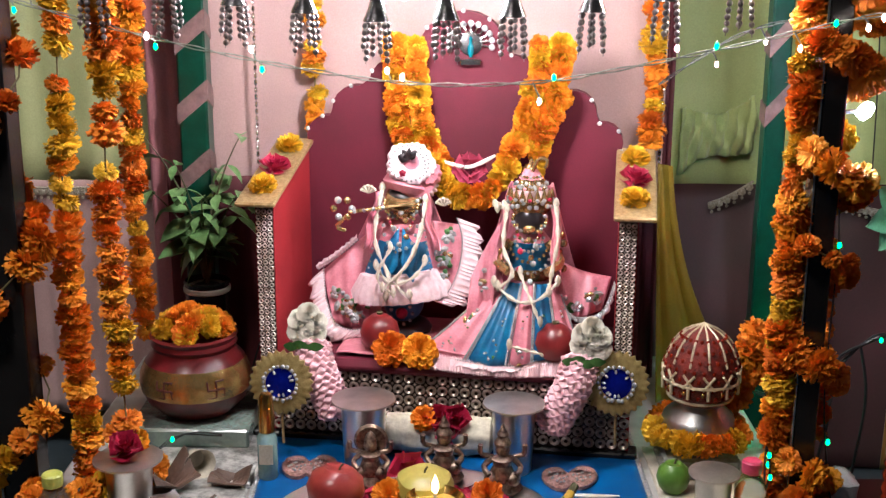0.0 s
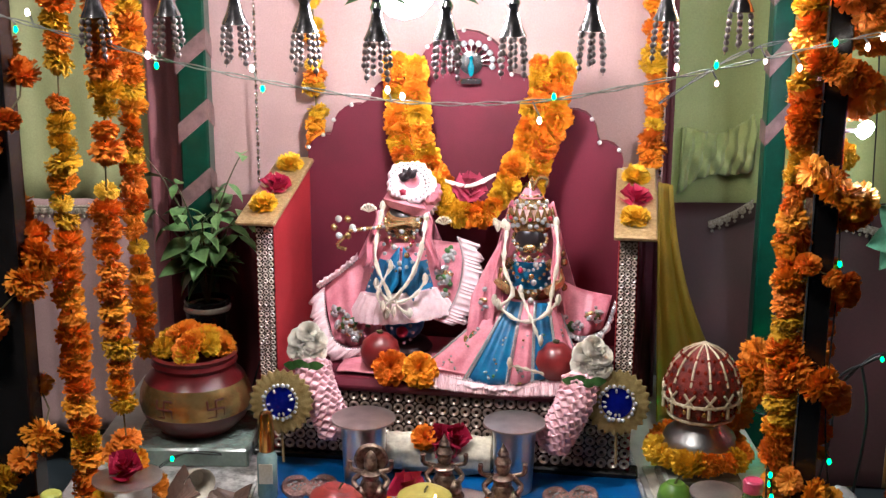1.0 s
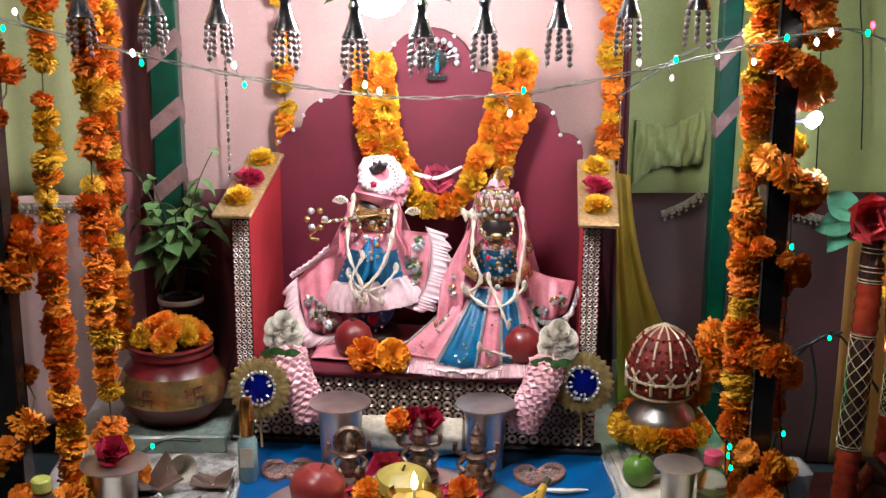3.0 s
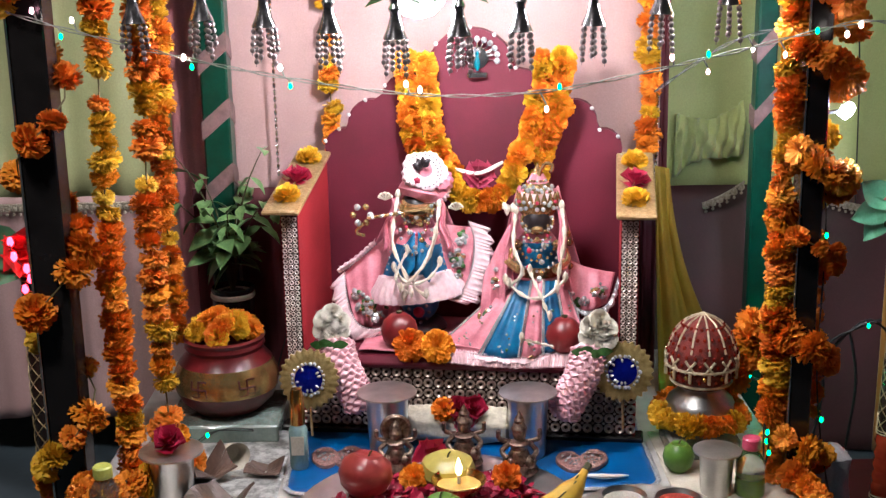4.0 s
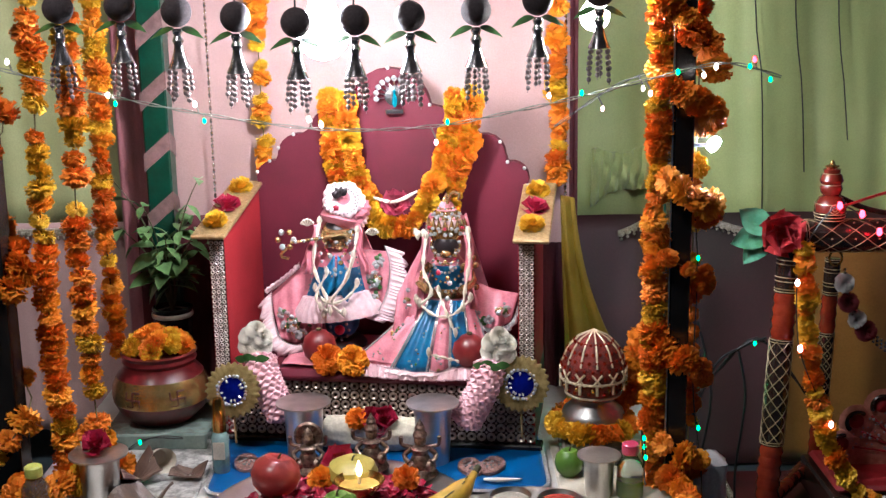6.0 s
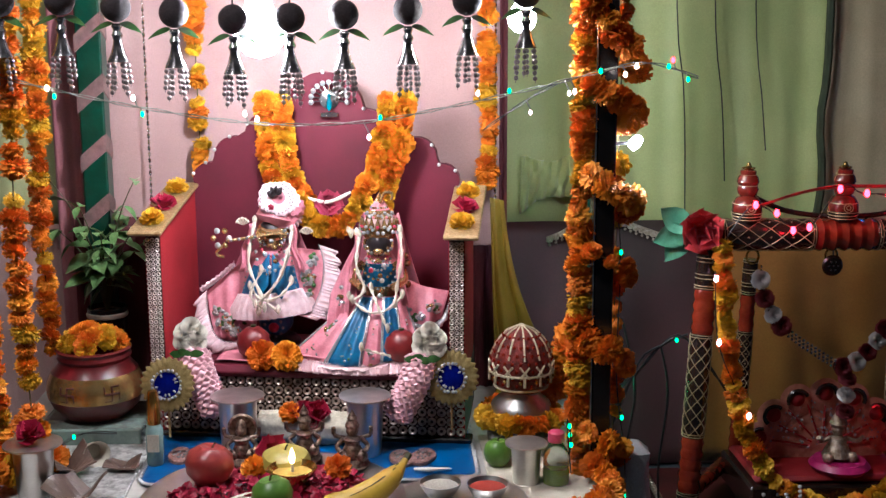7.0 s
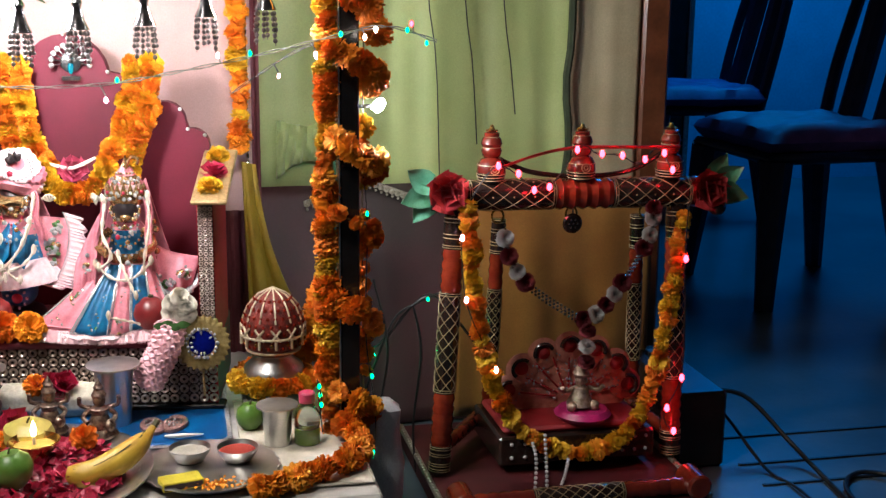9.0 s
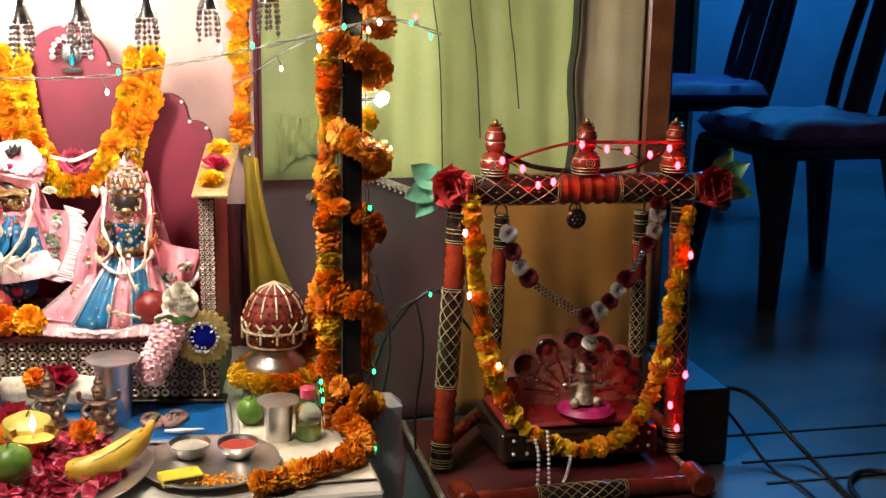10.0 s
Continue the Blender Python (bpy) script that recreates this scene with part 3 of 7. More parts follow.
def garland(name, label, points, n, r, seed, sets=None, yellow=0.2, wide=0.0, jitter=0.5, gaps=0.0, flat=0.0, category="garland", string=True, squeeze=1.0):
    """Flowers threaded on a string; wide sets them in two rows, gaps leaves bare string."""
    rng = random.Random(seed)
    pts = bend(points, n)
    ob = thing(name, label, category, Matrix.Translation(pts[0]))
    o = pts[0]
    if string:
        Mesh().tube([p - o for p in pts], 0.0012, 5).ob("thread", STRING, ob)
    for i, p in enumerate(pts):
        if rng.random() < gaps:
            continue
        d = (pts[min(i + 1, n)] - pts[max(i - 1, 0)]).normalized()
        side = d.cross(Vector((0, 1, 0)))
        side = side.normalized() if side.length > 0.1 else Vector((1, 0, 0))
        for s in ((-1, 1) if wide else (0,)):
            pool = sets or (YELLOWS if rng.random() < yellow else MARIGOLDS)
            axis = d * rng.choice((-1, 1)) + Vector([rng.uniform(-jitter, jitter) for _ in range(3)]) + Vector((0, -flat, 0)) * (1.0 + rng.random())
            size = r * rng.uniform(0.72, 1.15)
            q = p - o + side * s * wide + Vector((rng.uniform(-1, 1), rng.uniform(-1, 1), 0)) * r * 0.16
            piece("flower", rng.choice(pool), ob, facing(q, axis, size, rng.uniform(0, 6.28)) @ Matrix.Diagonal((1, 1, squeeze, 1)))
    return ob


# hanging strands on the left of the shrine
for k, (x, y, z1, seed, n) in enumerate(((-0.454, 1.362, 0.10, 1, 50), (-0.387, 1.312, 0.195, 2, 46), (-0.428, 1.590, 0.24, 3, 48))):
    garland("marigold_strand", "long hanging strand of orange and yellow marigolds", [(x - 0.01, y, 1.30), (x + 0.004, y, 0.8), (x - 0.003, y, 0.45), (x + 0.004, y, z1)], n, 0.0212, seed, yellow=0.3, gaps=0.08)
garland("marigold_strand", "bunch of yellow marigolds ending the hanging strand", [(-0.392, 1.305, 0.205), (-0.378, 1.315, 0.178), (-0.392, 1.31, 0.150), (-0.415, 1.305, 0.128)], 8, 0.023, 17, yellow=0.7, jitter=1.1)
for x, y, z1, seed in ((-0.195, 1.765, 0.49, 4), (0.318, 1.765, 0.49, 5)):
    garland("marigold_strand", "thin marigold strand hanging against the backdrop", [(x - 0.01, y, 1.30), (x, y, 0.8), (x + 0.004, y, z1)], 44, 0.021, seed, yellow=0.35, gaps=0.05)


def wound(x, y, turns, z0, z1, n, r, ring, seed, label, gaps=0.0):
    pts = []
    for i in range(turns * 6 + 1):
        a = 6.283 * i / 6 + 0.6
        pts.append((x + ring * math.cos(a), y + ring * math.sin(a), z0 + (z1 - z0) * i / (turns * 6)))
    return garland("post_garland", label, pts, n, r, seed, yellow=0.12, gaps=gaps)


garland("post_garland", "dense marigold strand hanging down the black post", [(0.420, 1.335, 1.28), (0.424, 1.335, 0.8), (0.420, 1.33, 0.45), (0.424, 1.33, 0.11)], 66, 0.0235, 7, yellow=0.28, jitter=0.7)
garland("post_garland", "thin marigold strand hanging behind the black post", [(0.488, 1.365, 1.28), (0.484, 1.365, 0.8), (0.480, 1.362, 0.45), (0.482, 1.360, 0.08)], 44, 0.0185, 6, yellow=0.06, gaps=0.12, jitter=0.8)
for k, (z0, z1, n, r) in enumerate(((0.80, 0.73, 5, 0.024), (0.690, 0.655, 5, 0.024), (0.560, 0.525, 4, 0.024), (0.315, 0.285, 4, 0.024), (0.175, 0.145, 3, 0.022), (0.45, 0.425, 3, 0.017))):
    garland("post_garland", "bunch of deep orange marigolds tied across the black post", [(0.432, 1.306, z0), (0.462, 1.296, (z0 + z1) / 2), (0.488, 1.318, z1), (0.494, 1.340, z1 - 0.02)], n, r, 90 + k, yellow=0.05, jitter=1.0)
wound(*POST_L, 6, 0.05, 1.28, 50, 0.027, 0.036, 8, "marigold garland wound loosely round the black post", gaps=0.3)
garland("edge_garland", "marigold garland lying along the table edge", [(0.30, 1.10, 0.118), (0.36, 1.125, 0.12), (0.42, 1.16, 0.122), (0.455, 1.22, 0.12), (0.445, 1.285, 0.13)], 16, 0.022, 9, yellow=0.15, jitter=1.2)
garland("edge_garland", "marigold garland lying along the table edge", [(-0.50, 1.30, 0.13), (-0.47, 1.24, 0.135), (-0.43, 1.27, 0.14), (-0.40, 1.33, 0.13), (-0.375, 1.40, 0.115)], 16, 0.024, 10, yellow=0.12, jitter=1.2)
garland("edge_garland", "marigold garland lying along the front table edge", [(-0.495, 1.13, 0.125), (-0.45, 1.115, 0.12), (-0.40, 1.135, 0.128), (-0.33, 1.135, 0.12), (-0.25, 1.118, 0.122), (-0.17, 1.108, 0.12)], 22, 0.022, 16, yellow=0.12, jitter=1.2, gaps=0.1)
garland("edge_garland", "loose marigolds in a heap by the post", [(0.37, 1.50, 0.13), (0.41, 1.49, 0.2), (0.43, 1.48, 0.28)], 9, 0.03, 11, yellow=0.05, jitter=1.0)

# the thick garland on the throne's back
garland("throne_garland", "thick double garland of orange marigolds on the throne", [(-0.052, 1.675, 0.645), (-0.050, 1.665, 0.585), (-0.040, 1.66, 0.52), (-0.018, 1.655, 0.470)], 13, 0.0212, 12, yellow=0.45, wide=0.0150, flat=0.9)
garland("throne_garland", "thick double garland of orange marigolds on the throne", [(0.158, 1.665, 0.645), (0.152, 1.655, 0.59), (0.138, 1.65, 0.545), (0.128, 1.65, 0.515)], 12, 0.0212, 13, yellow=0.45, wide=0.0150, flat=0.9)
garland("throne_garland", "looping marigold garland hung across the throne's back", [(-0.010, 1.64, 0.480), (0.006, 1.62, 0.452), (0.03, 1.615, 0.438), (0.06, 1.615, 0.438), (0.085, 1.62, 0.462), (0.098, 1.63, 0.49), (0.110, 1.64, 0.515)], 18, 0.0200, 14, yellow=0.55, flat=0.9)
garland("throne_garland", "marigold strand falling beside the crown", [(0.142, 1.65, 0.53), (0.139, 1.645, 0.48), (0.125, 1.635, 0.425)], 7, 0.0195, 15, yellow=0.3, flat=0.8)


def single(name, label, data, p, axis, s, category="flower", group=""):
    ob = new(name, data)
    ob.matrix_basis = facing(p, axis, s, random.random() * 6)
    return tagged(ob, label, category, group)


single("pink_rose", "pink rose tied into the marigold garland", PINK_ROSE, (0.042, 1.632, 0.472), (0, -1, 0.4), 0.024)
white_stick = Mesh().tube(bend([(0.005, 1.632, 0.484), (0.04, 1.622, 0.478), (0.078, 1.628, 0.494)], 8), [0.002, 0.003, 0.0035, 0.003, 0.003, 0.003, 0.0035, 0.003, 0.002], 6)
tagged(white_stick.ob("tuberose_stem", CREAM_PETAL), "white tuberose bud stem lying across the garland", "flower bud")

# flowers on the gold boards of the arms
for s, spots in ((-1, ((0.022, "y"), (0.085, "r"), (0.160, "y"))), (1, ((0.022, "y"), (0.085, "r"), (0.155, "o")))):
    for v, c in spots:
        p = THRONE @ Vector((s * (W - 0.006), v, 0.353 + v * 0.225))
        data = {"y": YELLOWS[0], "r": ROSES[0], "o": YELLOWS[1]}[c]
        single("rose" if c == "r" else "marigold", "crimson rose head on the throne's gold arm" if c == "r" else "yellow marigold head on the throne's gold arm", data, p, (0, -0.35, 1), 0.0215, group="flowers on the throne arms")

# ---- peacock emblem on the back ----
SILVER = mat("silver_metal", (0.80, 0.80, 0.80), (0.55, 0.55, 0.55), 0.18, 1.0, scale=120)
CRYSTAL = mat("clear_crystal", (0.85, 0.87, 0.88), (0.7, 0.72, 0.74), 0.08, 0.6, scale=80)
TEAL = mat("teal_enamel", (0.01, 0.20, 0.26), None, 0.2, scale=80)
emblem = thing("peacock_brooch", "silver peacock brooch with crystals on red velvet", "brooch", pose(0.042, 1.688, 0.624))
for k in range(11):
    a = radians(-10 + 200 * k / 10)
    Mesh().ball((0.031 * math.cos(a), -0.004, 0.022 + 0.029 * math.sin(a)), 0.0050, 8, 6).ob("crystal", CRYSTAL, emblem)
    Mesh().tube([(0.015 * math.cos(a), -0.003, 0.022 + 0.014 * math.sin(a)), (0.028 * math.cos(a), -0.003, 0.022 + 0.026 * math.sin(a))], 0.0014, 5).ob("feather", SILVER, emblem)
Mesh().lathe([(1e-5, -0.004), (0.015, -0.003), (0.017, 0.0), (1e-5, 0.001)], 20, 0, pose(0, 0, 0.022, 90, 0, 0)).ob("plate", SILVER, emblem)
Mesh().lathe([(0.002, 0), (0.0048, 0.006), (0.0048, 0.014), (0.0022, 0.021), (0.0032, 0.027), (1e-5, 0.030)], 10, 0, pose(0, -0.006, 0.003)).ob("body", TEAL, emblem)
Mesh().box((-0.016, -0.005, -0.010), (0.016, 0.0, 0.0), 0.002).ob("foot", SILVER, emblem)

# ---- the two dressed figures (plain dolls) ----
DOLL = [mat("pink_silk", (0.74, 0.27, 0.33), (0.62, 0.19, 0.25), 0.5, scale=60, bump=0.15),
        mat("teal_blue_silk", (0.005, 0.16, 0.34), (0.004, 0.10, 0.24), 0.4, scale=60, bump=0.1),
        mat("pale_pink_ruffle", (0.92, 0.70, 0.73), (0.84, 0.58, 0.62), 0.5, scale=160, bump=0.2),
        mat("dark_stone", (0.03, 0.022, 0.025), None, 0.3, scale=60),
        mat("gilt_ornament", (0.72, 0.50, 0.25), (0.5, 0.3, 0.12), 0.25, 0.8, scale=160),
        mat("white_bud_string", (0.80, 0.72, 0.60), (0.62, 0.54, 0.42), 0.6, scale=120),
        CRYSTAL, ROSE_PETAL, LEAF]


def sheet(m, top, low, slot=0, folds=3.0, deep=0.004, seed=1.0, n=30):
    """Cloth hung between two smooth lines of points, with soft folds across it."""
    a, b = bend(top, n), bend(low, n)

    def at(u, v):
        p = a[round(u * n)].lerp(b[round(u * n)], v)
        w = deep * (0.35 + 0.65 * v) * (math.sin(u * folds * 6.283 + seed + v * 1.3) + 0.5 * math.sin(u * folds * 2.7 * 6.283 + seed * 3))
        return p + Vector((0, -w - 0.006 * math.sin(v * 3.14), 0.3 * w))

    m.grid(at, n, 10, slot)
    return at


def frill(m, line, out, width, seed=0.0, slot=2, pleats=17, lift=0.005):
    """A gathered ruffle along a line, spreading out by the given direction."""
    n = pleats * 7
    q, out = bend(line, n), Vector(out)

    def at(u, v):
        ph = u * pleats * 6.283 + 2.6 * math.sin(u * 23 + seed) + 1.2 * v + seed
        w = width * (1 + 0.14 * math.sin(u * 47 + seed))
        side = Vector((0, -1, 0.2))
        return q[round(u * n)] + out * w * v + side * (lift * math.sin(v * 2.6) + 0.0009 * math.sin(ph) * (0.3 + v)) + out.cross(side) * 0.0012 * math.cos(ph) * v

    m.grid(at, n, 6, slot)
    for k in range(0, n, 3):
        m.ball(q[k] + Vector((0, -0.004, 0.001)), 0.0013, 5, 4, 6)


def jewels(m, at, spots, seed, size=1.0):
    """Stones and leaf-shaped crystals sewn in clusters at places (u, v) of a cloth."""
    rng = random.Random(seed)
    for u, v, spread, n in spots:
        for k in range(n):
            p = at(min(max(u + rng.gauss(0, spread), 0.0), 1.0), min(max(v + rng.gauss(0, spread), 0.0), 1.0))
            t = facing(p + Vector((0, -0.0035, 0.001)), (rng.uniform(-0.4, 0.4), -1, 0.3), rng.uniform(0.5, 1.0) * size, rng.uniform(0, 6.28)) @ Matrix.Diagonal((rng.choice((1, 1, 1.8)), 1, 1, 1))
            m.lathe([(1e-5, 0.0026), (0.0026, 0.0016), (0.0042, 0.0)], 6, rng.choice((6, 6, 6, 6, 4, 8)), t)


def cords(m, pts, r=0.0026):
    q = bend(pts, 14)
    m.tube(q, [r * (1.0 + 0.5 * math.sin(k * 1.9)) for k in range(15)], 6, 5)
    for p in (q[0], q[-1]):
        m.lathe([(1e-5, -0.006), (r * 0.9, -0.003), (r * 1.9, 0.003), (r * 1.2, 0.009), (1e-5, 0.012)], 7, 5, Matrix.Translation(p))


d1 = Mesh()
d1.lathe([(0.040, -0.004), (0.042, 0.006), (0.036, 0.014), (0.026, 0.018)], 24, 3)
d1.ball((0, 0, 0.043), 0.030, 16, 10, 1, 0.95)
d1.ball((0, -0.028, 0.035), 0.009, 10, 6, 7)
for k in range(9):
    d1.ball((0.016 * math.cos(k * 0.7), -0.030, 0.035 + 0.016 * math.sin(k * 0.7)), 0.0028, 6, 4, 6)
flare = lambda a, z: 1 + 0.035 * math.sin(a * 30 + 2 * math.sin(a * 3)) * max(0.0, (0.105 - z) * 18)
d1.lathe([(0.054, 0.052), (0.076, 0.056), (0.075, 0.072), (0.058, 0.094)], 168, 2, pose(0.006, -0.014, 0.004, 0, -6, 0) @ Matrix.Diagonal((1, 0.72, 1, 1)), flare)
d1.lathe([(0.060, 0.092), (0.050, 0.112), (0.038, 0.140), (0.028, 0.165), (0.018, 0.182)], 32, [1, 1, 0, 0], Matrix.Diagonal((1, 0.76, 1, 1)))
d1.ball((0.0, -0.004, 0.195), 0.025, 16, 10, 3)
d1.lathe([(0.027, -0.006), (0.029, 0.0), (0.024, 0.010), (0.018, 0.012)], 20, 4, pose(0, -0.006, 0.198, 18, 0, 0))
d1.ball((0.0, -0.018, 0.182), 0.013, 12, 8, 4, 0.8)
d1.lathe([(0.028, -0.01), (0.036, 0.0), (0.030, 0.016), (1e-5, 0.024)], 22, 0, pose(0.006, 0.0, 0.218, -10, 12, 0))
petal = lambda a, z: 1 + 0.030 * math.sin(a * 20 + 2 * math.sin(a * 3)) + 0.07 * math.sin(a * 2 + 1.0) + 0.05 * math.sin(a * 5)
d1.lathe([(0.017, 0.006), (0.025, 0.008), (0.033, -0.003), (0.031, 0.006), (0.016, 0.014)], 168, 2, pose(0.013, -0.018, 0.253, 66, 26, 0), petal)
d1.lathe([(1e-5, 0.016), (0.010, 0.015), (0.021, 0.009), (0.021, 0.0)], 24, 0, pose(0.012, -0.018, 0.253, 66, 26, 0))
d1.lathe([(1e-5, 0.010), (0.014, 0.008), (0.020, 0.0), (0.016, -0.010)], 66, 0, pose(0.036, -0.014, 0.238, 70, 40, 0), lambda a, z: 1 + 0.06 * math.sin(a * 11))
d1.lathe([(0.010, 0.006), (0.018, 0.002), (0.021, -0.004)], 96, 2, pose(0.032, -0.014, 0.224, 70, 60, 0), lambda a, z: 1 + 0.08 * math.sin(a * 16))
for k in range(26):
    a = 6.283 * k / 26
    d1.ball((0.012 + 0.027 * math.cos(a), -0.031 + 0.006 * math.sin(a), 0.256 + 0.024 * math.sin(a)), 0.0016, 5, 4, 6)
for k in range(22):
    a = 6.283 * k / 22
    d1.ball((0.015 + 0.019 * math.cos(a), -0.029, 0.254 + 0.019 * math.sin(a)), 0.0017, 5, 4, 6)
d1.lathe([(1e-5, -0.02), (0.030, -0.012), (0.032, 0.004), (1e-5, 0.016)], 20, 0, pose(0.018, -0.014, 0.236, 80, 30, 0))
d1.lathe([(1e-5, 0.006), (0.004, 0.005), (0.007, 0.002), (0.008, 0.0)], 15, 7, pose(0.003, -0.032, 0.243, 90, 0, 0), lambda a, z: 1 + 0.18 * math.sin(a * 5))
for k in range(4):
    a = radians(50 + 38 * k)
    d1.grid(lambda u, v, a=a: (0.012 + 0.017 * u * math.cos(a) - 0.008 * math.sin(u * 3.14) * (v - 0.5) * math.sin(a), -0.036 - 0.004 * math.sin(u * 3), 0.262 + 0.018 * u * math.sin(a) + 0.014 * math.sin(u * 3.14) * (v - 0.5) * math.cos(a)), 4, 2, 3)
wing = sheet(d1, [(-0.020, -0.006, 0.174), (-0.070, -0.004, 0.132), (-0.116, -0.012, 0.092)], [(-0.032, -0.020, 0.022), (-0.066, -0.036, 0.014), (-0.096, -0.044, 0.022)], 0, 1.6, 0.005, 1.2)
jewels(d1, wing, ((0.66, 0.72, 0.09, 26), (0.50, 0.88, 0.07, 14), (0.85, 0.45, 0.07, 10)), 3, 1.3)
frill(d1, [(-0.114, -0.016, 0.096), (-0.108, -0.032, 0.054), (-0.092, -0.048, 0.024), (-0.066, -0.046, 0.014), (-0.036, -0.034, 0.020)], (-0.66, -0.1, -0.60), 0.030, 0.4)
frill(d1, [(-0.064, -0.010, 0.138), (-0.092, -0.014, 0.114), (-0.122, -0.018, 0.094)], (-0.35, -0.1, 0.9), 0.009, 2.4, pleats=7)
wing = sheet(d1, [(0.010, -0.002, 0.172), (0.056, -0.004, 0.166), (0.092, -0.010, 0.164)], [(0.006, -0.014, 0.070), (0.046, -0.028, 0.060), (0.072, -0.030, 0.052)], 0, 1.3, 0.004, 2.0)
jewels(d1, wing, ((0.66, 0.45, 0.08, 20), (0.72, 0.75, 0.08, 12), (0.75, 0.12, 0.06, 8)), 4, 1.4)
frill(d1, [(0.078, -0.012, 0.174), (0.086, -0.020, 0.146), (0.082, -0.030, 0.104), (0.062, -0.036, 0.064), (0.036, -0.034, 0.062)], (0.80, -0.15, -0.22), 0.036, 1.1, pleats=22)
for q in ((-0.046, -0.030, 0.212), (0.060, -0.030, 0.196)):
    for k in range(5):
        a = 0.6 + k * 0.5
        d1.tube([q, Vector(q) + Vector((0.012 * math.cos(a), -0.004, 0.012 * math.sin(a)))], [0.0012, 0.0030], 6, 5)
def hood(u, v):
    a = radians(25 + 130 * u)
    r = 0.030 + 0.030 * v
    return (r * math.cos(a) * (1.0 + 0.45 * v), r * math.sin(a) * 0.55 - 0.002, 0.232 - 0.120 * v + 0.004 * math.sin(u * 17 + v * 5))


d1.grid(hood, 26, 8, 0)
for q in (-1, 1):
    d1.grid(lambda u, v, q=q: (q * (0.028 + 0.018 * v + 0.010 * u) + 0.003 * math.sin(v * 9), -0.018 - 0.024 * v + 0.004 * math.sin(u * 6), 0.212 - 0.078 * v), 5, 10, 0)
    d1.grid(lambda u, v, q=q: (q * (0.022 * u + 0.002), -0.034 - 0.022 * v - 0.004 * math.sin(u * 3), 0.165 - 0.050 * v - 0.030 * u), 5, 5, 1)
    for k in range(12):
        v = k / 11
        d1.ball((q * (0.026 + 0.018 * v), -0.025 - 0.031 * v, 0.205 - 0.095 * v), 0.0018, 5, 4, 6)
for k in range(7):
    d1.ball((0.010 * math.sin(k * 2.4), -0.030 - 0.003 * k, 0.185 - 0.011 * k), 0.0045, 7, 5, 4 if k % 2 else 6)
cords(d1, [(-0.012, -0.062, 0.14), (-0.03, -0.07, 0.10), (-0.006, -0.078, 0.078)], 0.0022)
cords(d1, [(0.030, -0.05, 0.165), (0.012, -0.07, 0.12), (-0.022, -0.076, 0.085)], 0.0022)
cords(d1, [(-0.028, -0.02, 0.215), (-0.035, -0.05, 0.15), (-0.012, -0.066, 0.095), (-0.018, -0.07, 0.070)])
cords(d1, [(0.034, -0.02, 0.20), (0.024, -0.055, 0.14), (-0.004, -0.07, 0.095), (0.016, -0.075, 0.075)])
cords(d1, [(-0.034, -0.05, 0.11), (-0.01, -0.07, 0.092), (0.02, -0.066, 0.10), (0.036, -0.055, 0.12)])
for k in range(9):
    a = math.pi * k / 8
    d1.ball((0.024 * math.cos(a), -0.040 - 0.012 * math.sin(a), 0.168 - 0.032 * math.sin(a)), 0.0030, 6, 4, 6)
d1.tube([(0.02, -0.036, 0.200), (-0.074, -0.038, 0.186)], 0.0022, 8, 4)
for k in range(12):
    d1.ball((-0.020 - 0.0045 * k, -0.040, 0.194 - 0.0007 * k), 0.0030, 6, 5, (4, 6, 4)[k % 3])
for k in range(6):
    d1.ball((-0.082 + 0.013 * math.cos(k * 1.05), -0.036, 0.190 + 0.014 * math.sin(k * 1.05)), 0.0055, 8, 5, 4 if k % 2 else 6)
d1.tube(bend([(-0.078, -0.035, 0.178), (-0.092, -0.035, 0.163), (-0.078, -0.035, 0.158)], 6), 0.003, 6, 4)
for k in range(15):
    a = radians(-20 + 220 * k / 14)
    d1.ball((0.024 * math.cos(a), -0.024, 0.194 - 0.020 * math.sin(a)), 0.0032, 6, 5, 4 if k % 3 else 6)
    d1.ball((0.018 * math.cos(a), -0.030, 0.180 - 0.022 * math.sin(a)), 0.0026, 6, 5, (4, 6, 4, 7)[k % 4])
doll1 = d1.ob("dressed_doll", DOLL, m=pose(-0.053, 1.620, 0.234, 0, 0, -4))
doll1.modifiers.new("thickness", "SOLIDIFY").thickness = 0.0009
tagged(doll1, "small dark doll in pink and blue ruffled dress and turban", "doll")

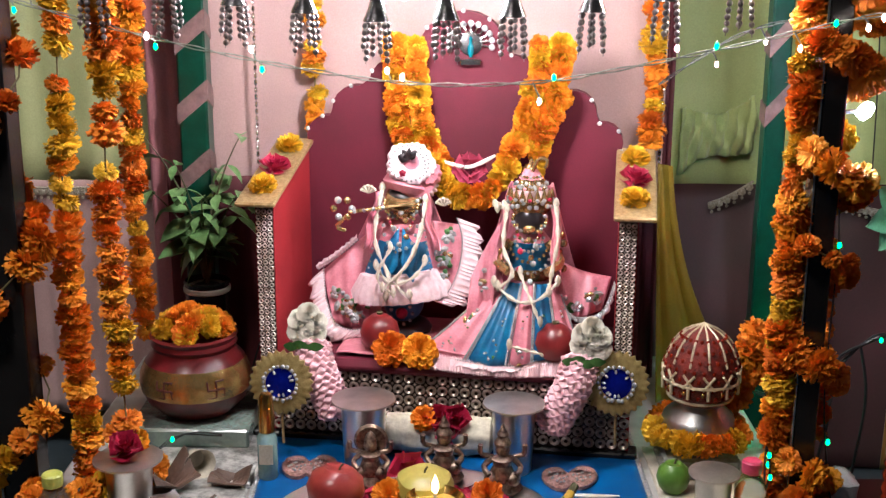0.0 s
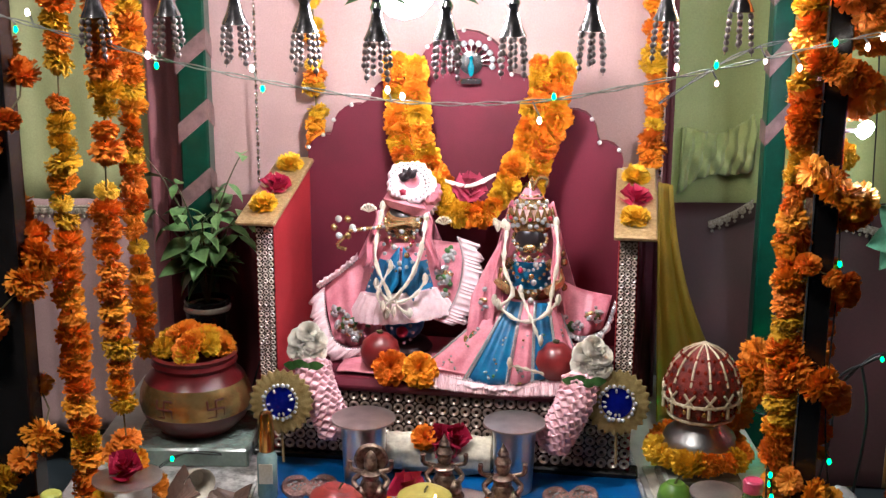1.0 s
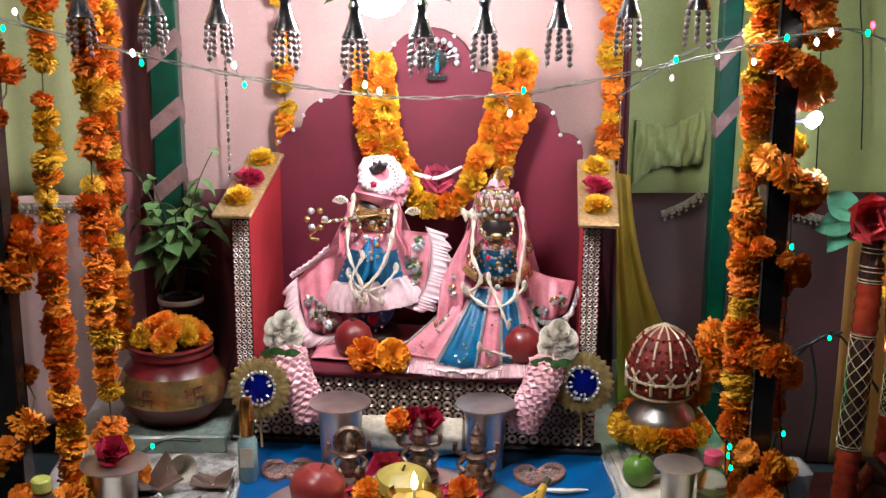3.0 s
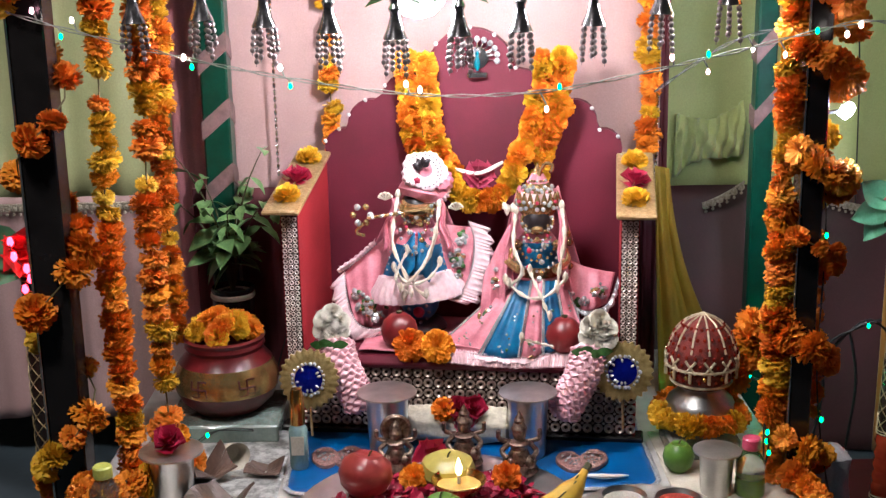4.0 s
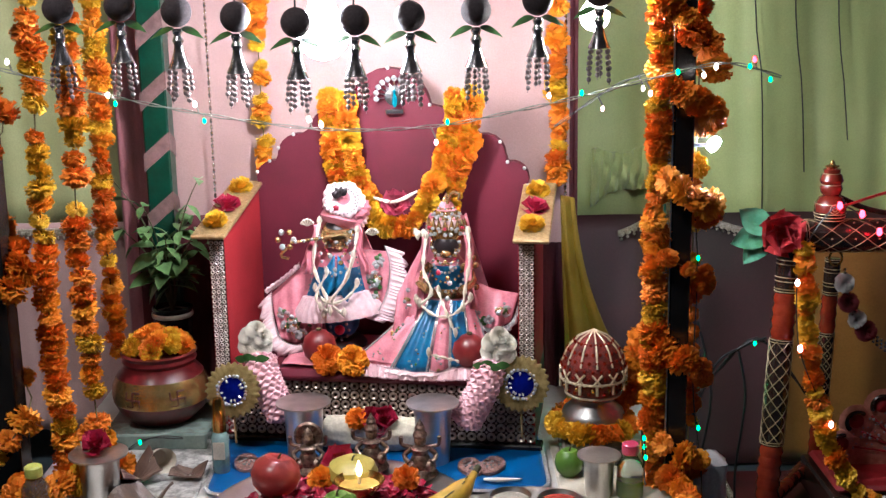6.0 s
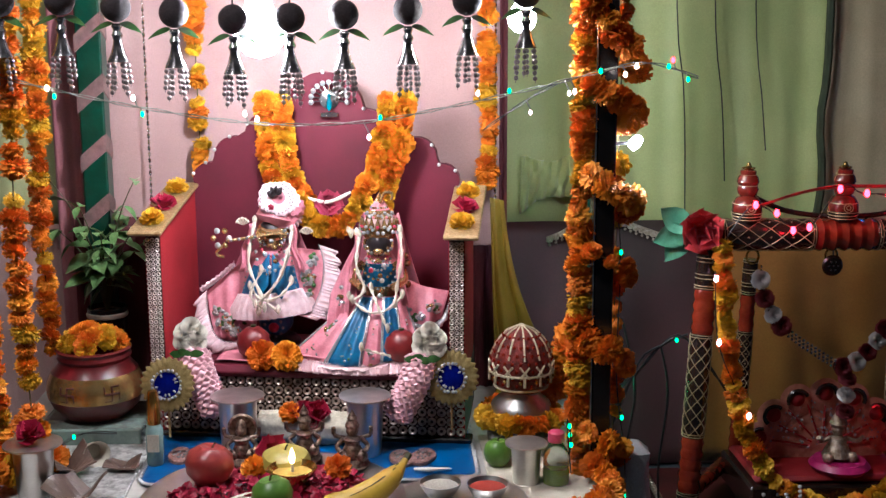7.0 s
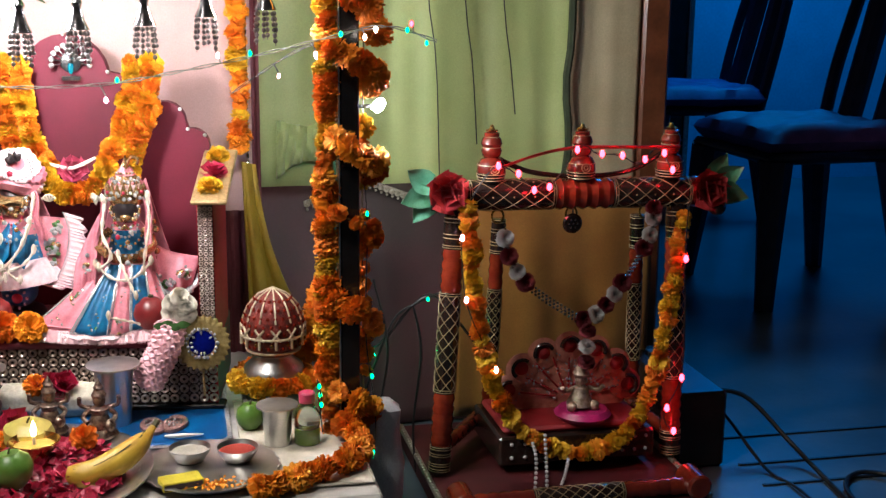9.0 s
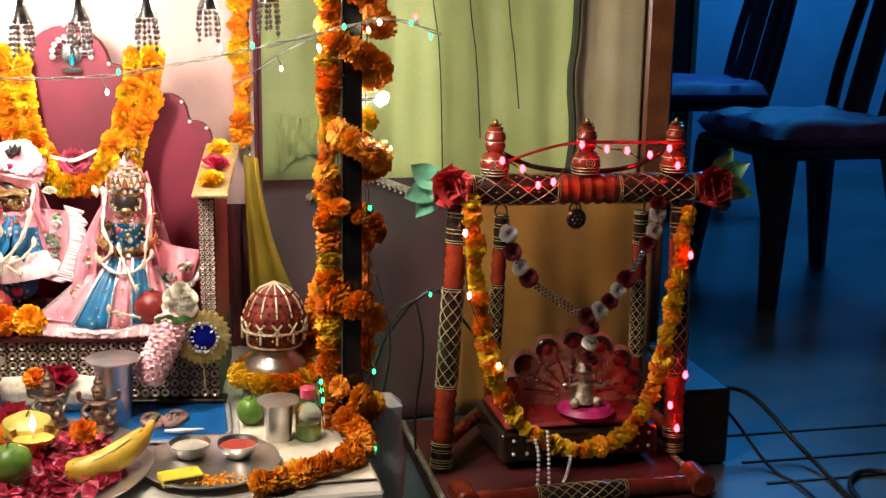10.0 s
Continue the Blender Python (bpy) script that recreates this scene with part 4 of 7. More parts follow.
d2 = Mesh()
d2.lathe([(0.052, 0.0), (0.050, 0.02), (0.034, 0.075), (0.028, 0.10)], 28, 0, Matrix.Diagonal((1, 0.7, 1, 1)))
WAIST = [(-0.042, -0.020, 0.092), (-0.026, -0.034, 0.098), (-0.008, -0.040, 0.098), (0.010, -0.040, 0.098), (0.028, -0.032, 0.097), (0.042, -0.018, 0.092)]
HEM = [(-0.150, -0.066, 0.002), (-0.082, -0.088, -0.002), (-0.024, -0.094, -0.004), (0.010, -0.086, 0.000), (0.046, -0.074, 0.010), (0.074, -0.054, 0.018)]
for k, slot in enumerate((0, 1, 0, 1, 0)):
    (a, b), (c, d) = [[Vector(p) for p in row[k:k + 2]] for row in (WAIST, HEM)]
    panel = sheet(d2, [a, a.lerp(b, 0.5) + Vector((0, -0.003, 0)), b], [c, c.lerp(d, 0.5) + Vector((0, -0.008, 0)), d], slot, 0.8, 0.003, k * 1.7)
    for e in (0.04, 0.96):
        d2.tube([panel(e, v / 10) + Vector((0, -0.002, 0.001)) for v in range(11)], 0.0015, 5, 6)
        for v in range(24):
            d2.ball(panel(e, v / 23) + Vector((0, -0.003, 0.001)), 0.0014, 5, 4, 6)
    jewels(d2, panel, ((0.5, 0.82, 0.09, 8), (0.5, 0.45, 0.08, 3)), 10 + k, 0.6)
frill(d2, HEM[:5], (-0.1, -0.75, -0.35), 0.014, 0.7, pleats=24, lift=0.003)
wing = sheet(d2, [(-0.040, -0.016, 0.180), (-0.062, -0.022, 0.140), (-0.080, -0.030, 0.100)], [(-0.046, -0.046, 0.070), (-0.064, -0.052, 0.040), (-0.086, -0.056, 0.022)], 0, 1.2, 0.004, 0.3)
jewels(d2, wing, ((0.8, 0.85, 0.09, 22), (0.5, 0.5, 0.1, 6)), 21, 1.1)
wing = sheet(d2, [(0.034, -0.012, 0.130), (0.072, -0.010, 0.112), (0.116, -0.012, 0.104)], [(0.044, -0.030, 0.068), (0.070, -0.036, 0.050), (0.104, -0.034, 0.062)], 0, 1.5, 0.004, 0.9)
jewels(d2, wing, ((0.75, 0.55, 0.10, 20), (0.4, 0.80, 0.10, 12)), 22, 1.2)
frill(d2, [(0.042, -0.034, 0.070), (0.070, -0.040, 0.052), (0.104, -0.038, 0.062), (0.120, -0.020, 0.100)], (0.3, -0.2, -0.7), 0.011, 0.2, 6, pleats=12, lift=0.003)
d2.lathe([(0.030, 0.095), (0.033, 0.112), (0.028, 0.135), (0.030, 0.150), (0.016, 0.168)], 24, [4, 1, 1, 0], Matrix.Diagonal((1, 0.7, 1, 1)))
d2.ball((0, -0.004, 0.182), 0.023, 16, 10, 3)
d2.ball((0.0, -0.020, 0.172), 0.010, 10, 7, 4, 0.7)
jag = lambda a, z: 1 + 0.10 * math.sin(a * 7) * (1 if z > 0.205 else 0.4)
d2.lathe([(0.025, 0.190), (0.030, 0.198), (0.031, 0.210), (0.022, 0.224), (0.016, 0.238), (0.008, 0.252), (1e-5, 0.268)], 42, [4, 4, 2, 4, 0, 4], Matrix.Diagonal((1, 0.8, 1, 1)), jag)
for k in range(13):
    a = math.pi * k / 12
    d2.ball((0.034 * math.cos(a), -0.026 * math.sin(a) - 0.002, 0.205 + 0.004 * math.sin(k * 2)), 0.0036, 7, 5, 6)
    d2.ball((0.022 * math.cos(a), -0.020 * math.sin(a) - 0.002, 0.232 + 0.003 * math.sin(k * 2)), 0.003, 7, 5, 6)
for k in range(9):
    a = math.pi * (k + 0.5) / 9
    x, y = 0.030 * math.cos(a), -0.024 * math.sin(a) - 0.003
    d2.lathe([(0.0045, 0.0), (0.0050, 0.006), (0.0020, 0.016), (1e-5, 0.020)], 7, 4, pose(x, y, 0.208))
    d2.ball((x * 1.03, y - 0.004, 0.213), 0.0030, 6, 5, (6, 7, 6)[k % 3])
    d2.ball((x * 0.72, y * 0.8 - 0.004, 0.228), 0.0024, 6, 5, (6, 4, 0)[k % 3])
    d2.ball((x * 0.45, y * 0.6 - 0.002, 0.243), 0.0022, 6, 5, (4, 6, 4)[k % 3])
d2.tube(bend([(0.002, -0.01, 0.25), (0.010, -0.01, 0.268), (0.022, -0.01, 0.266), (0.020, -0.01, 0.256)], 8), 0.0028, 6, 4)


def veil(u, v):
    a = radians(20 + 140 * u)
    r = 0.034 + 0.022 * v
    return (r * math.cos(a) * (1.0 + 0.3 * v), r * math.sin(a) * 0.6 + 0.004, 0.228 - 0.130 * v + 0.003 * math.sin(u * 30))


d2.grid(veil, 24, 8, 0)
for q in (-1, 1):
    d2.grid(lambda u, v, q=q: (q * (0.028 + 0.010 * v + 0.012 * u) + 0.003 * math.sin(v * 8), -0.018 - 0.026 * v + 0.004 * math.sin(u * 6), 0.205 - 0.120 * v), 5, 10, 0)
    d2.tube(bend([(q * 0.026, -0.012, 0.150), (q * 0.044, -0.030, 0.128), (q * 0.026, -0.052, 0.118)], 8), 0.007, 8, 4)
for k in range(8):
    d2.ball((0.012 * math.sin(k * 2.2), -0.030 - 0.002 * k, 0.158 - 0.008 * k), 0.0045, 7, 5, (4, 6, 7)[k % 3])
cords(d2, [(-0.010, -0.05, 0.115), (0.006, -0.075, 0.085), (0.02, -0.085, 0.055)], 0.0022)
cords(d2, [(0.028, -0.09, 0.012), (0.0, -0.10, 0.022), (-0.02, -0.11, 0.03)], 0.0024)
cords(d2, [(-0.032, -0.02, 0.196), (-0.034, -0.045, 0.15), (-0.020, -0.055, 0.115), (-0.040, -0.055, 0.095)])
cords(d2, [(0.036, -0.02, 0.205), (0.040, -0.045, 0.165), (0.034, -0.055, 0.125), (0.030, -0.06, 0.090)])
cords(d2, [(-0.046, -0.05, 0.100), (-0.015, -0.065, 0.080), (0.015, -0.065, 0.082), (0.042, -0.055, 0.105)])
cords(d2, [(-0.036, -0.02, 0.20), (-0.050, -0.03, 0.212), (-0.044, -0.03, 0.20)])
for row, (w, z) in enumerate(((0.020, 0.160), (0.026, 0.150), (0.030, 0.138))):
    for k in range(11):
        a = math.pi * k / 10
        d2.ball((w * math.cos(a), -0.024 - 0.010 * math.sin(a), z - w * 0.9 * math.sin(a)), 0.0026, 6, 4, 6 if row != 1 else 4)
for k in range(6):
    d2.ball((0.044 + 0.004 * math.sin(k * 2), -0.024, 0.165 - 0.012 * k), 0.006, 8, 5, 4)
    d2.ball((-0.036 + 0.004 * math.sin(k * 2), -0.028, 0.160 - 0.010 * k), 0.005, 8, 5, 4)
for k in range(15):
    a = radians(-20 + 220 * k / 14)
    d2.ball((0.023 * math.cos(a), -0.022, 0.184 - 0.018 * math.sin(a)), 0.0030, 6, 5, 4 if k % 3 else 6)
    d2.ball((0.017 * math.cos(a), -0.028, 0.172 - 0.018 * math.sin(a)), 0.0026, 6, 5, (4, 6, 4, 7)[k % 4])
doll2 = d2.ob("dressed_doll", DOLL, m=pose(0.126, 1.575, 0.234, 0, 0, -6))
doll2.modifiers.new("thickness", "SOLIDIFY").thickness = 0.0009
tagged(doll2, "small crowned doll in pink and blue panelled skirt", "doll")

# ---- on the throne's seat ----
seat_cloth = thing("seat_cloth", "pink silk cloth with a pale ruffle spread on the seat", "cloth", THRONE @ Matrix.Translation((0, 0, 0.122)))
top = Mesh().grid(lambda u, v: (-0.150 + 0.340 * u, 0.004 + 0.17 * v, 0.0035 + 0.0035 * (1 + noise.noise((u * 9, v * 5, 3))) + 0.010 * math.exp(-((u - 0.45) * 7) ** 2) * (1 - v)), 48, 20)
top.ob("sheet", DOLL[0], seat_cloth).modifiers.new("thickness", "SOLIDIFY").thickness = 0.002
Mesh().grid(lambda u, v: (-0.020 + 0.200 * u, 0.006 - 0.022 * v + 0.0016 * math.sin(u * 560 + 3 * math.sin(u * 40)), 0.012 - 0.014 * v * v + 0.0016 * math.cos(u * 560) - 0.006 * math.sin(u * 3.14)), 800, 5).ob("ruffle", DOLL[2], seat_cloth, "pale pink ruffled hem")
POME = mat("dark_red_pomegranate", (0.24, 0.025, 0.022), (0.17, 0.012, 0.014), 0.36, scale=30, bump=0.05)
for i, (x, y, r) in enumerate(((-0.092, 0.026, 0.0280), (0.154, 0.020, 0.0285))):
    ob = thing("pomegranate", "round dark red pomegranate on the throne's seat", "fruit", THRONE @ pose(x, y, 0.126), group="fruit on the seat")
    Mesh().lathe([(1e-5, 0.001), (r * 0.5, 0.002), (r * 0.88, r * 0.45), (r, r), (r * 0.86, r * 1.5), (r * 0.45, r * 1.86), (r * 0.16, r * 1.93), (1e-5, r * 1.9)], 24).ob("fruit_body", POME, ob)
    Mesh().lathe([(r * 0.14, 0), (r * 0.17, r * 0.14), (r * 0.12, r * 0.12)], 10, 0, pose(0, 0, r * 1.9)).ob("calyx", STEM, ob)
for x, y in ((-0.072, -0.004), (-0.030, -0.008)):
    single("marigold", "orange marigold head on the seat edge", MARIGOLDS[int(x * -100) % 4], THRONE @ Vector((x, y, 0.140)), (0.1, -0.9, 0.5), 0.027, group="marigolds on the seat")
for s in (-1, 1):
    p = [THRONE @ Vector((-0.180 if s < 0 else 0.192, -0.016, 0.152)), THRONE @ Vector((-0.166 if s < 0 else 0.182, -0.036, 0.115)), THRONE @ Vector((-0.136 if s < 0 else 0.150, -0.042, 0.050))]
    roll = thing("ruffle_garland", "thick pink ruffled ribbon garland hanging from the seat", "garland", Matrix.Translation(p[0]))
    line = [q - p[0] for q in bend(p, 132)]

    def ruffled(u, v, line=line, s=s):
        a, k = 6.283 * v, round(u * 132)
        d = (line[min(k + 1, 132)] - line[max(k - 1, 0)]).normalized()
        e = d.cross(Vector((0, 1, 0))).normalized()
        r = 0.0258 * min(1.0, 8 * u + 0.35, 8 * (1 - u) + 0.35) * (0.80 + 0.20 * abs(math.sin(u * 16 * math.pi + 0.6 * math.sin(a * 3 + s)))) * (1 + 0.030 * math.sin(a * 17 + u * 37) + 0.035 * math.sin(a * 7 - u * 60))
        return line[k] + (e * math.cos(a) + e.cross(d) * math.sin(a)) * r + d * 0.0022 * math.sin(a * 11 + u * 50)

    Mesh().grid(ruffled, 132, 84).ob("ruffle", PINK_RIBBON, roll, sharp=80)
    Mesh().tube([line[0] + Vector((0, 0, 0.012)), line[0], line[6]], 0.003, 6).ob("tie", CREAM_PETAL, roll)
    for k, (dx, dz) in enumerate(((0, 0), (0.013, 0.008), (-0.012, 0.010), (0.003, 0.018), (-0.010, 0.026), (0.013, 0.024), (0.002, 0.036), (0.002, 0.010))):
        single("white_flower", "cream white flower at the throne's corner", CREAMS[k % 2], THRONE @ Vector(((-0.186 if s < 0 else 0.203) + dx, -0.018, 0.154 + dz)), (0.15 * k - 0.5, -0.9, 0.6), 0.0165, group="white flowers by the seat")
    sprig = thing("leaf_sprig", "green leaves tied under the white flowers", "leaves", THRONE @ pose(-0.184 if s < 0 else 0.195, -0.040, 0.150))
    for k in range(4):
        Mesh().grid(lambda u, v, k=k: (0.024 * (u - 0.5) + 0.012 * (k - 1.5), -0.004 * math.sin(u * 3.1) - 0.002 * k, 0.011 * math.sin(u * 3.14) * (v - 0.5) * 2 * 0.6 + 0.004 * (k % 2)), 6, 2).ob("leaf", LEAF, sprig)


def rosette(p, turn, label):
    ob = thing("mirror_rosette", label, "rosette", pose(*p, -12, 0, turn))
    face = pose(0, 0, 0, 90, 0, 0)
    Mesh().lathe([(0.020, 0.004), (0.030, 0.006), (0.042, 0.003), (0.043, 0.001), (0.020, -0.003)], 160, 0, face @ pose(0, 0, 0), lambda a, z: 1 + 0.05 * math.sin(a * 26) * (1 if z > 0.0005 else 0)).ob("pleated_ring", mat("olive_gold_pleats", (0.45, 0.34, 0.14), (0.28, 0.2, 0.07), 0.35, 0.5, scale=90), ob)
    Mesh().lathe([(1e-5, 0.009), (0.014, 0.0085), (0.0205, 0.006), (0.020, 0.0)], 28, 0, face).ob("blue_mirror", mat("cobalt_mirror", (0.01, 0.02, 0.42), (0.006, 0.012, 0.3), 0.08, 0.7, scale=30), ob)
    rng = random.Random(int(p[0] * 1000))
    for k in range(22):
        a = 6.283 * (k + rng.uniform(-0.2, 0.2)) / 22
        r = 0.0232 + rng.uniform(-0.0012, 0.0012)
        Mesh().ball((r * math.cos(a), -0.008, r * math.sin(a)), rng.uniform(0.0020, 0.0036), 7, 5).ob("crystal", CRYSTAL, ob)
    for k in range(9):
        a = rng.uniform(0, 6.28)
        Mesh().lathe([(1e-5, 0.003), (0.0022, 0.0015), (0.003, 0.0)], 6, 0, facing((0.0165 * math.cos(a), -0.0085, 0.0165 * math.sin(a)), (math.cos(a) * 0.4, -1, math.sin(a) * 0.4), 0.75, a) @ Matrix.Diagonal((1.5, 0.9, 1, 1))).ob("crystal", CRYSTAL, ob)
    Mesh().tube([(0, 0.004, -0.03), (0.002, 0.012, -0.085)], 0.002, 6).ob("prop", GOLD_TRIM, ob)
    return ob


rosette((-0.213, 1.462, 0.212), -6, "gold pleated rosette with a blue mirror and crystals")
rosette((0.237, 1.442, 0.222), -8, "gold pleated rosette with a blue mirror and crystals")

ball = thing("sweet_ball", "pale yellow round sweet at the table's corner", "sweet", pose(-0.478, 1.165, TABLE_Z + 0.001))
Mesh().lathe([(1e-5, 0.0), (0.014, 0.002), (0.024, 0.014), (0.025, 0.026), (0.017, 0.042), (1e-5, 0.048)], 22).ob("sweet_body", mat("pale_yellow_sweet", (0.62, 0.52, 0.20), (0.5, 0.4, 0.14), 0.6, scale=60, bump=0.3), ball)

# ---- steel tumblers, bolster and small things on the blue cloth ----

LID_STEEL = mat("spun_steel_lid", (0.78, 0.75, 0.72), (0.58, 0.56, 0.54), 0.36, 0.95, scale=30, fine=700, bump=0.06)


def tumbler(x, y, z, r, h, lid_r, label, tilt=0.0):
    ob = thing("steel_tumbler", label, "tumbler", pose(x, y, z), group="steel tumblers")
    Mesh().lathe([(r * 0.80, 0.0), (r * 0.84, 0.003), (r * 0.97, h * 0.93), (r * 1.03, h * 0.97), (r * 1.0, h)], 32).ob("body", STEEL, ob)
    Mesh().lathe([(1e-5, 0.0), (lid_r * 0.9, 0.001), (lid_r, 0.0), (lid_r, 0.0025), (lid_r * 0.92, 0.0030), (lid_r * 0.5, 0.0034), (1e-5, 0.0036)], 40, 0, pose(0, 0, h, tilt, 0, 0)).ob("lid", LID_STEEL, ob, "flat spun steel lid")
    return ob


tumbler(-0.100, 1.431, TABLE_Z + 0.006, 0.0315, 0.094, 0.0425, "steel tumbler with a flat steel lid on blue cloth")
tumbler(0.100, 1.420, TABLE_Z + 0.006, 0.0300, 0.094, 0.0410, "steel tumbler with a flat steel lid on blue cloth")
tumbler(-0.378, 1.285, TABLE_Z + 0.005, 0.030, 0.075, 0.042, "steel tumbler with a crimson rose on its lid")
single("rose", "crimson rose head on a steel lid", ROSES[1], (-0.378, 1.281, TABLE_Z + 0.096), (0, -0.5, 1), 0.022)
tumbler(0.340, 1.290, TABLE_Z + 0.004, 0.0235, 0.060, 0.0315, "small steel glass with a flat lid beside the fruit")

bolster = thing("bolster", "cream ruched satin bolster lying before the throne", "cushion", pose(0.0, 1.475, TABLE_Z + 0.033, 0, 0, -6))
Mesh().lathe([(1e-5, -0.080), (0.014, -0.079), (0.024, -0.072), (0.0265, -0.04), (0.027, 0), (0.0265, 0.04), (0.024, 0.072), (0.014, 0.079), (1e-5, 0.080)], 40, 0, pose(0, 0, 0, 0, 90, 0), lambda a, z: 1 + 0.06 * math.sin(a * 9 + z * 310) + 0.05 * math.sin(a * 5 - z * 520)).ob("cover", mat("cream_satin", (0.84, 0.78, 0.62), (0.66, 0.60, 0.46), 0.45, scale=160, bump=0.5), bolster)
for dx, data, c in ((-0.026, MARIGOLDS[0], "orange marigold head on the cream bolster"), (-0.004, ROSES[0], "crimson rose head on the cream bolster"), (0.018, ROSES[1], "crimson rose head on the cream bolster"), (0.006, PINK_ROSE, "pink rose head on the cream bolster")):
    single("rose" if "rose" in c else "marigold", c, data, (0.006 + dx, 1.455, TABLE_Z + (0.064 if "pink" not in c else 0.046)), (0, -0.8, 0.8), 0.019, group="flowers on the bolster")

COPPER = mat("copper_sequins", (0.66, 0.38, 0.34), (0.30, 0.15, 0.13), 0.3, 0.55, scale=260, bump=0.7)


def sandal(x, y, turn, tone):
    ob = thing("doll_sandal", "tiny sequined copper sandal on the blue cloth", "sandal", pose(x, y, TABLE_Z + 0.006, 0, 0, turn) @ Matrix.Diagonal((1.1, 1.1, 0.85, 1)), group="tiny sandals")
    Mesh().lathe([(0.7, 0.0), (1.0, 0.1), (1.0, 0.8), (0.9, 1.0), (0.2, 1.05)], 22, 0, Matrix.Diagonal((0.0175, 0.027, 0.008, 1)), lambda a, z: 1 + 0.10 * math.cos(2 * a) * math.sin(a)).ob("sole", tone, ob)
    Mesh().grid(lambda u, v: (0.014 * math.cos(math.pi * u), 0.004 + 0.013 * v, 0.004 + 0.010 * math.sin(math.pi * u)), 12, 4).ob("strap", COPPER, ob)
    for k in range(16):
        Mesh().ball((0.012 * math.cos(k * 2.4) * (k / 16) ** 0.5, 0.022 * math.sin(k * 2.4) * (k / 16) ** 0.5, 0.0095 if k % 3 else 0.0125), 0.0019, 6, 4).ob("crystal", CRYSTAL, ob)


sandal(-0.190, 1.415, 8, COPPER)
sandal(-0.157, 1.418, -16, COPPER)
sandal(0.157, 1.385, 10, COPPER)
sandal(0.190, 1.390, -18, COPPER)

perfume = thing("perfume_bottle", "slim glass perfume bottle with a gold cap", "bottle", pose(-0.224, 1.392, TABLE_Z + 0.006))
AQUA = mat("pale_aqua_glass", (0.50, 0.72, 0.70), (0.42, 0.62, 0.60), 0.08, glass=0.55, scale=40, bump=0.02)
Mesh().lathe([(0.012, 0), (0.0135, 0.003), (0.0135, 0.058), (0.010, 0.064), (0.007, 0.066)], 20).ob("glass_body", AQUA, perfume)
Mesh().lathe([(0.0118, 0.004), (0.0118, 0.022), (1e-5, 0.0225)], 18).ob("liquid", mat("aqua_liquid", (0.05, 0.34, 0.38), None, 0.1, glass=0.3), perfume)
Mesh().box((-0.009, -0.0142, 0.024), (0.009, -0.0136, 0.052), 0.0002).ob("paper_label", WHITE_LINEN, perfume)
Mesh().lathe([(0.0105, 0.066), (0.0108, 0.085), (0.0088, 0.112), (0.0070, 0.118), (1e-5, 0.119)], 20).ob("cap", BRASS, perfume, "gold tapered cap")

# ---- the offering plates ----
PLATE_X, PLATE_Y = -0.028, 1.215
plate = thing("offering_plate", "wide steel plate heaped with rose petals", "plate", pose(PLATE_X, PLATE_Y, TABLE_Z + 0.002))
Mesh().lathe([(1e-5, 0.004), (0.160, 0.004), (0.178, 0.014), (0.188, 0.016), (0.188, 0.018), (0.176, 0.017), (0.158, 0.0075), (1e-5, 0.007)], 64).ob("dish", STEEL, plate)
petals = Mesh()
rng = random.Random(5)
for k in range(900):
    a, r = rng.uniform(0, 6.28), 0.150 * math.sqrt(rng.random())
    s = rng.uniform(0.005, 0.0105)
    t = pose(PLATE_X + r * math.cos(a), PLATE_Y + r * math.sin(a), TABLE_Z + 0.012 + rng.uniform(0, 0.028) * (1 - r / 0.17), rng.uniform(-50, 50), rng.uniform(-50, 50), rng.uniform(0, 360))
    petals.add([(-s, -s * 0.6, 0), (s * 0.2, -s * 0.9, s * 0.3), (s, 0, s * 0.5), (s * 0.2, s * 0.9, s * 0.3), (-s, s * 0.6, 0), (0, 0, -s * 0.1)], [(0, 1, 5), (1, 2, 5), (2, 3, 5), (3, 4, 5), (4, 0, 5)], 0, t)
tagged(petals.ob("rose_petals", ROSE_PETAL, smooth=False), "loose crimson rose petals heaped on the plate", "petals", kind="stuff")


def fruit(name, label, p, prof, material, turn=(0, 0, 0), dents=0.0):
    ob = thing(name, label, "fruit", pose(*p, *turn))
    Mesh().lathe(prof, 28, 0, None, (lambda a, z: 1 + dents * math.sin(a * 5)) if dents else None).ob("fruit_body", material, ob)
    Mesh().tube(bend([(0, 0, prof[-1][1] - 0.004), (0.001, 0, prof[-1][1] + 0.004), (0.004, 0, prof[-1][1] + 0.009)], 4), 0.0013, 6).ob("stalk", STEM, ob)
    return ob


def round_profile(r, h, top=0.15):
    return [(1e-5, 0.002), (r * 0.45, 0.0), (r * 0.86, h * 0.24), (r, h * 0.52), (r * 0.88, h * 0.80), (r * 0.5, h * 0.98), (r * top, h * 0.97), (1e-5, h * 0.93)]


APPLE = mat("red_apple_skin", (0.40, 0.075, 0.055), (0.27, 0.03, 0.03), 0.32, scale=22, bump=0.03)
MANGO = mat("green_fruit_skin", (0.14, 0.28, 0.04), (0.09, 0.20, 0.025), 0.35, scale=24, bump=0.04)
QUINCE = mat("yellow_green_fruit_skin", (0.52, 0.42, 0.10), (0.36, 0.32, 0.06), 0.4, scale=20, bump=0.06)
BANANA = mat("ripe_banana_skin", (0.70, 0.46, 0.05), (0.56, 0.33, 0.03), 0.45, scale=16, bump=0.05)
fruit("apple", "large dull red apple on the petals", (-0.128, 1.27, TABLE_Z + 0.020), round_profile(0.036, 0.058), APPLE, (0, 10, 20), 0.012)
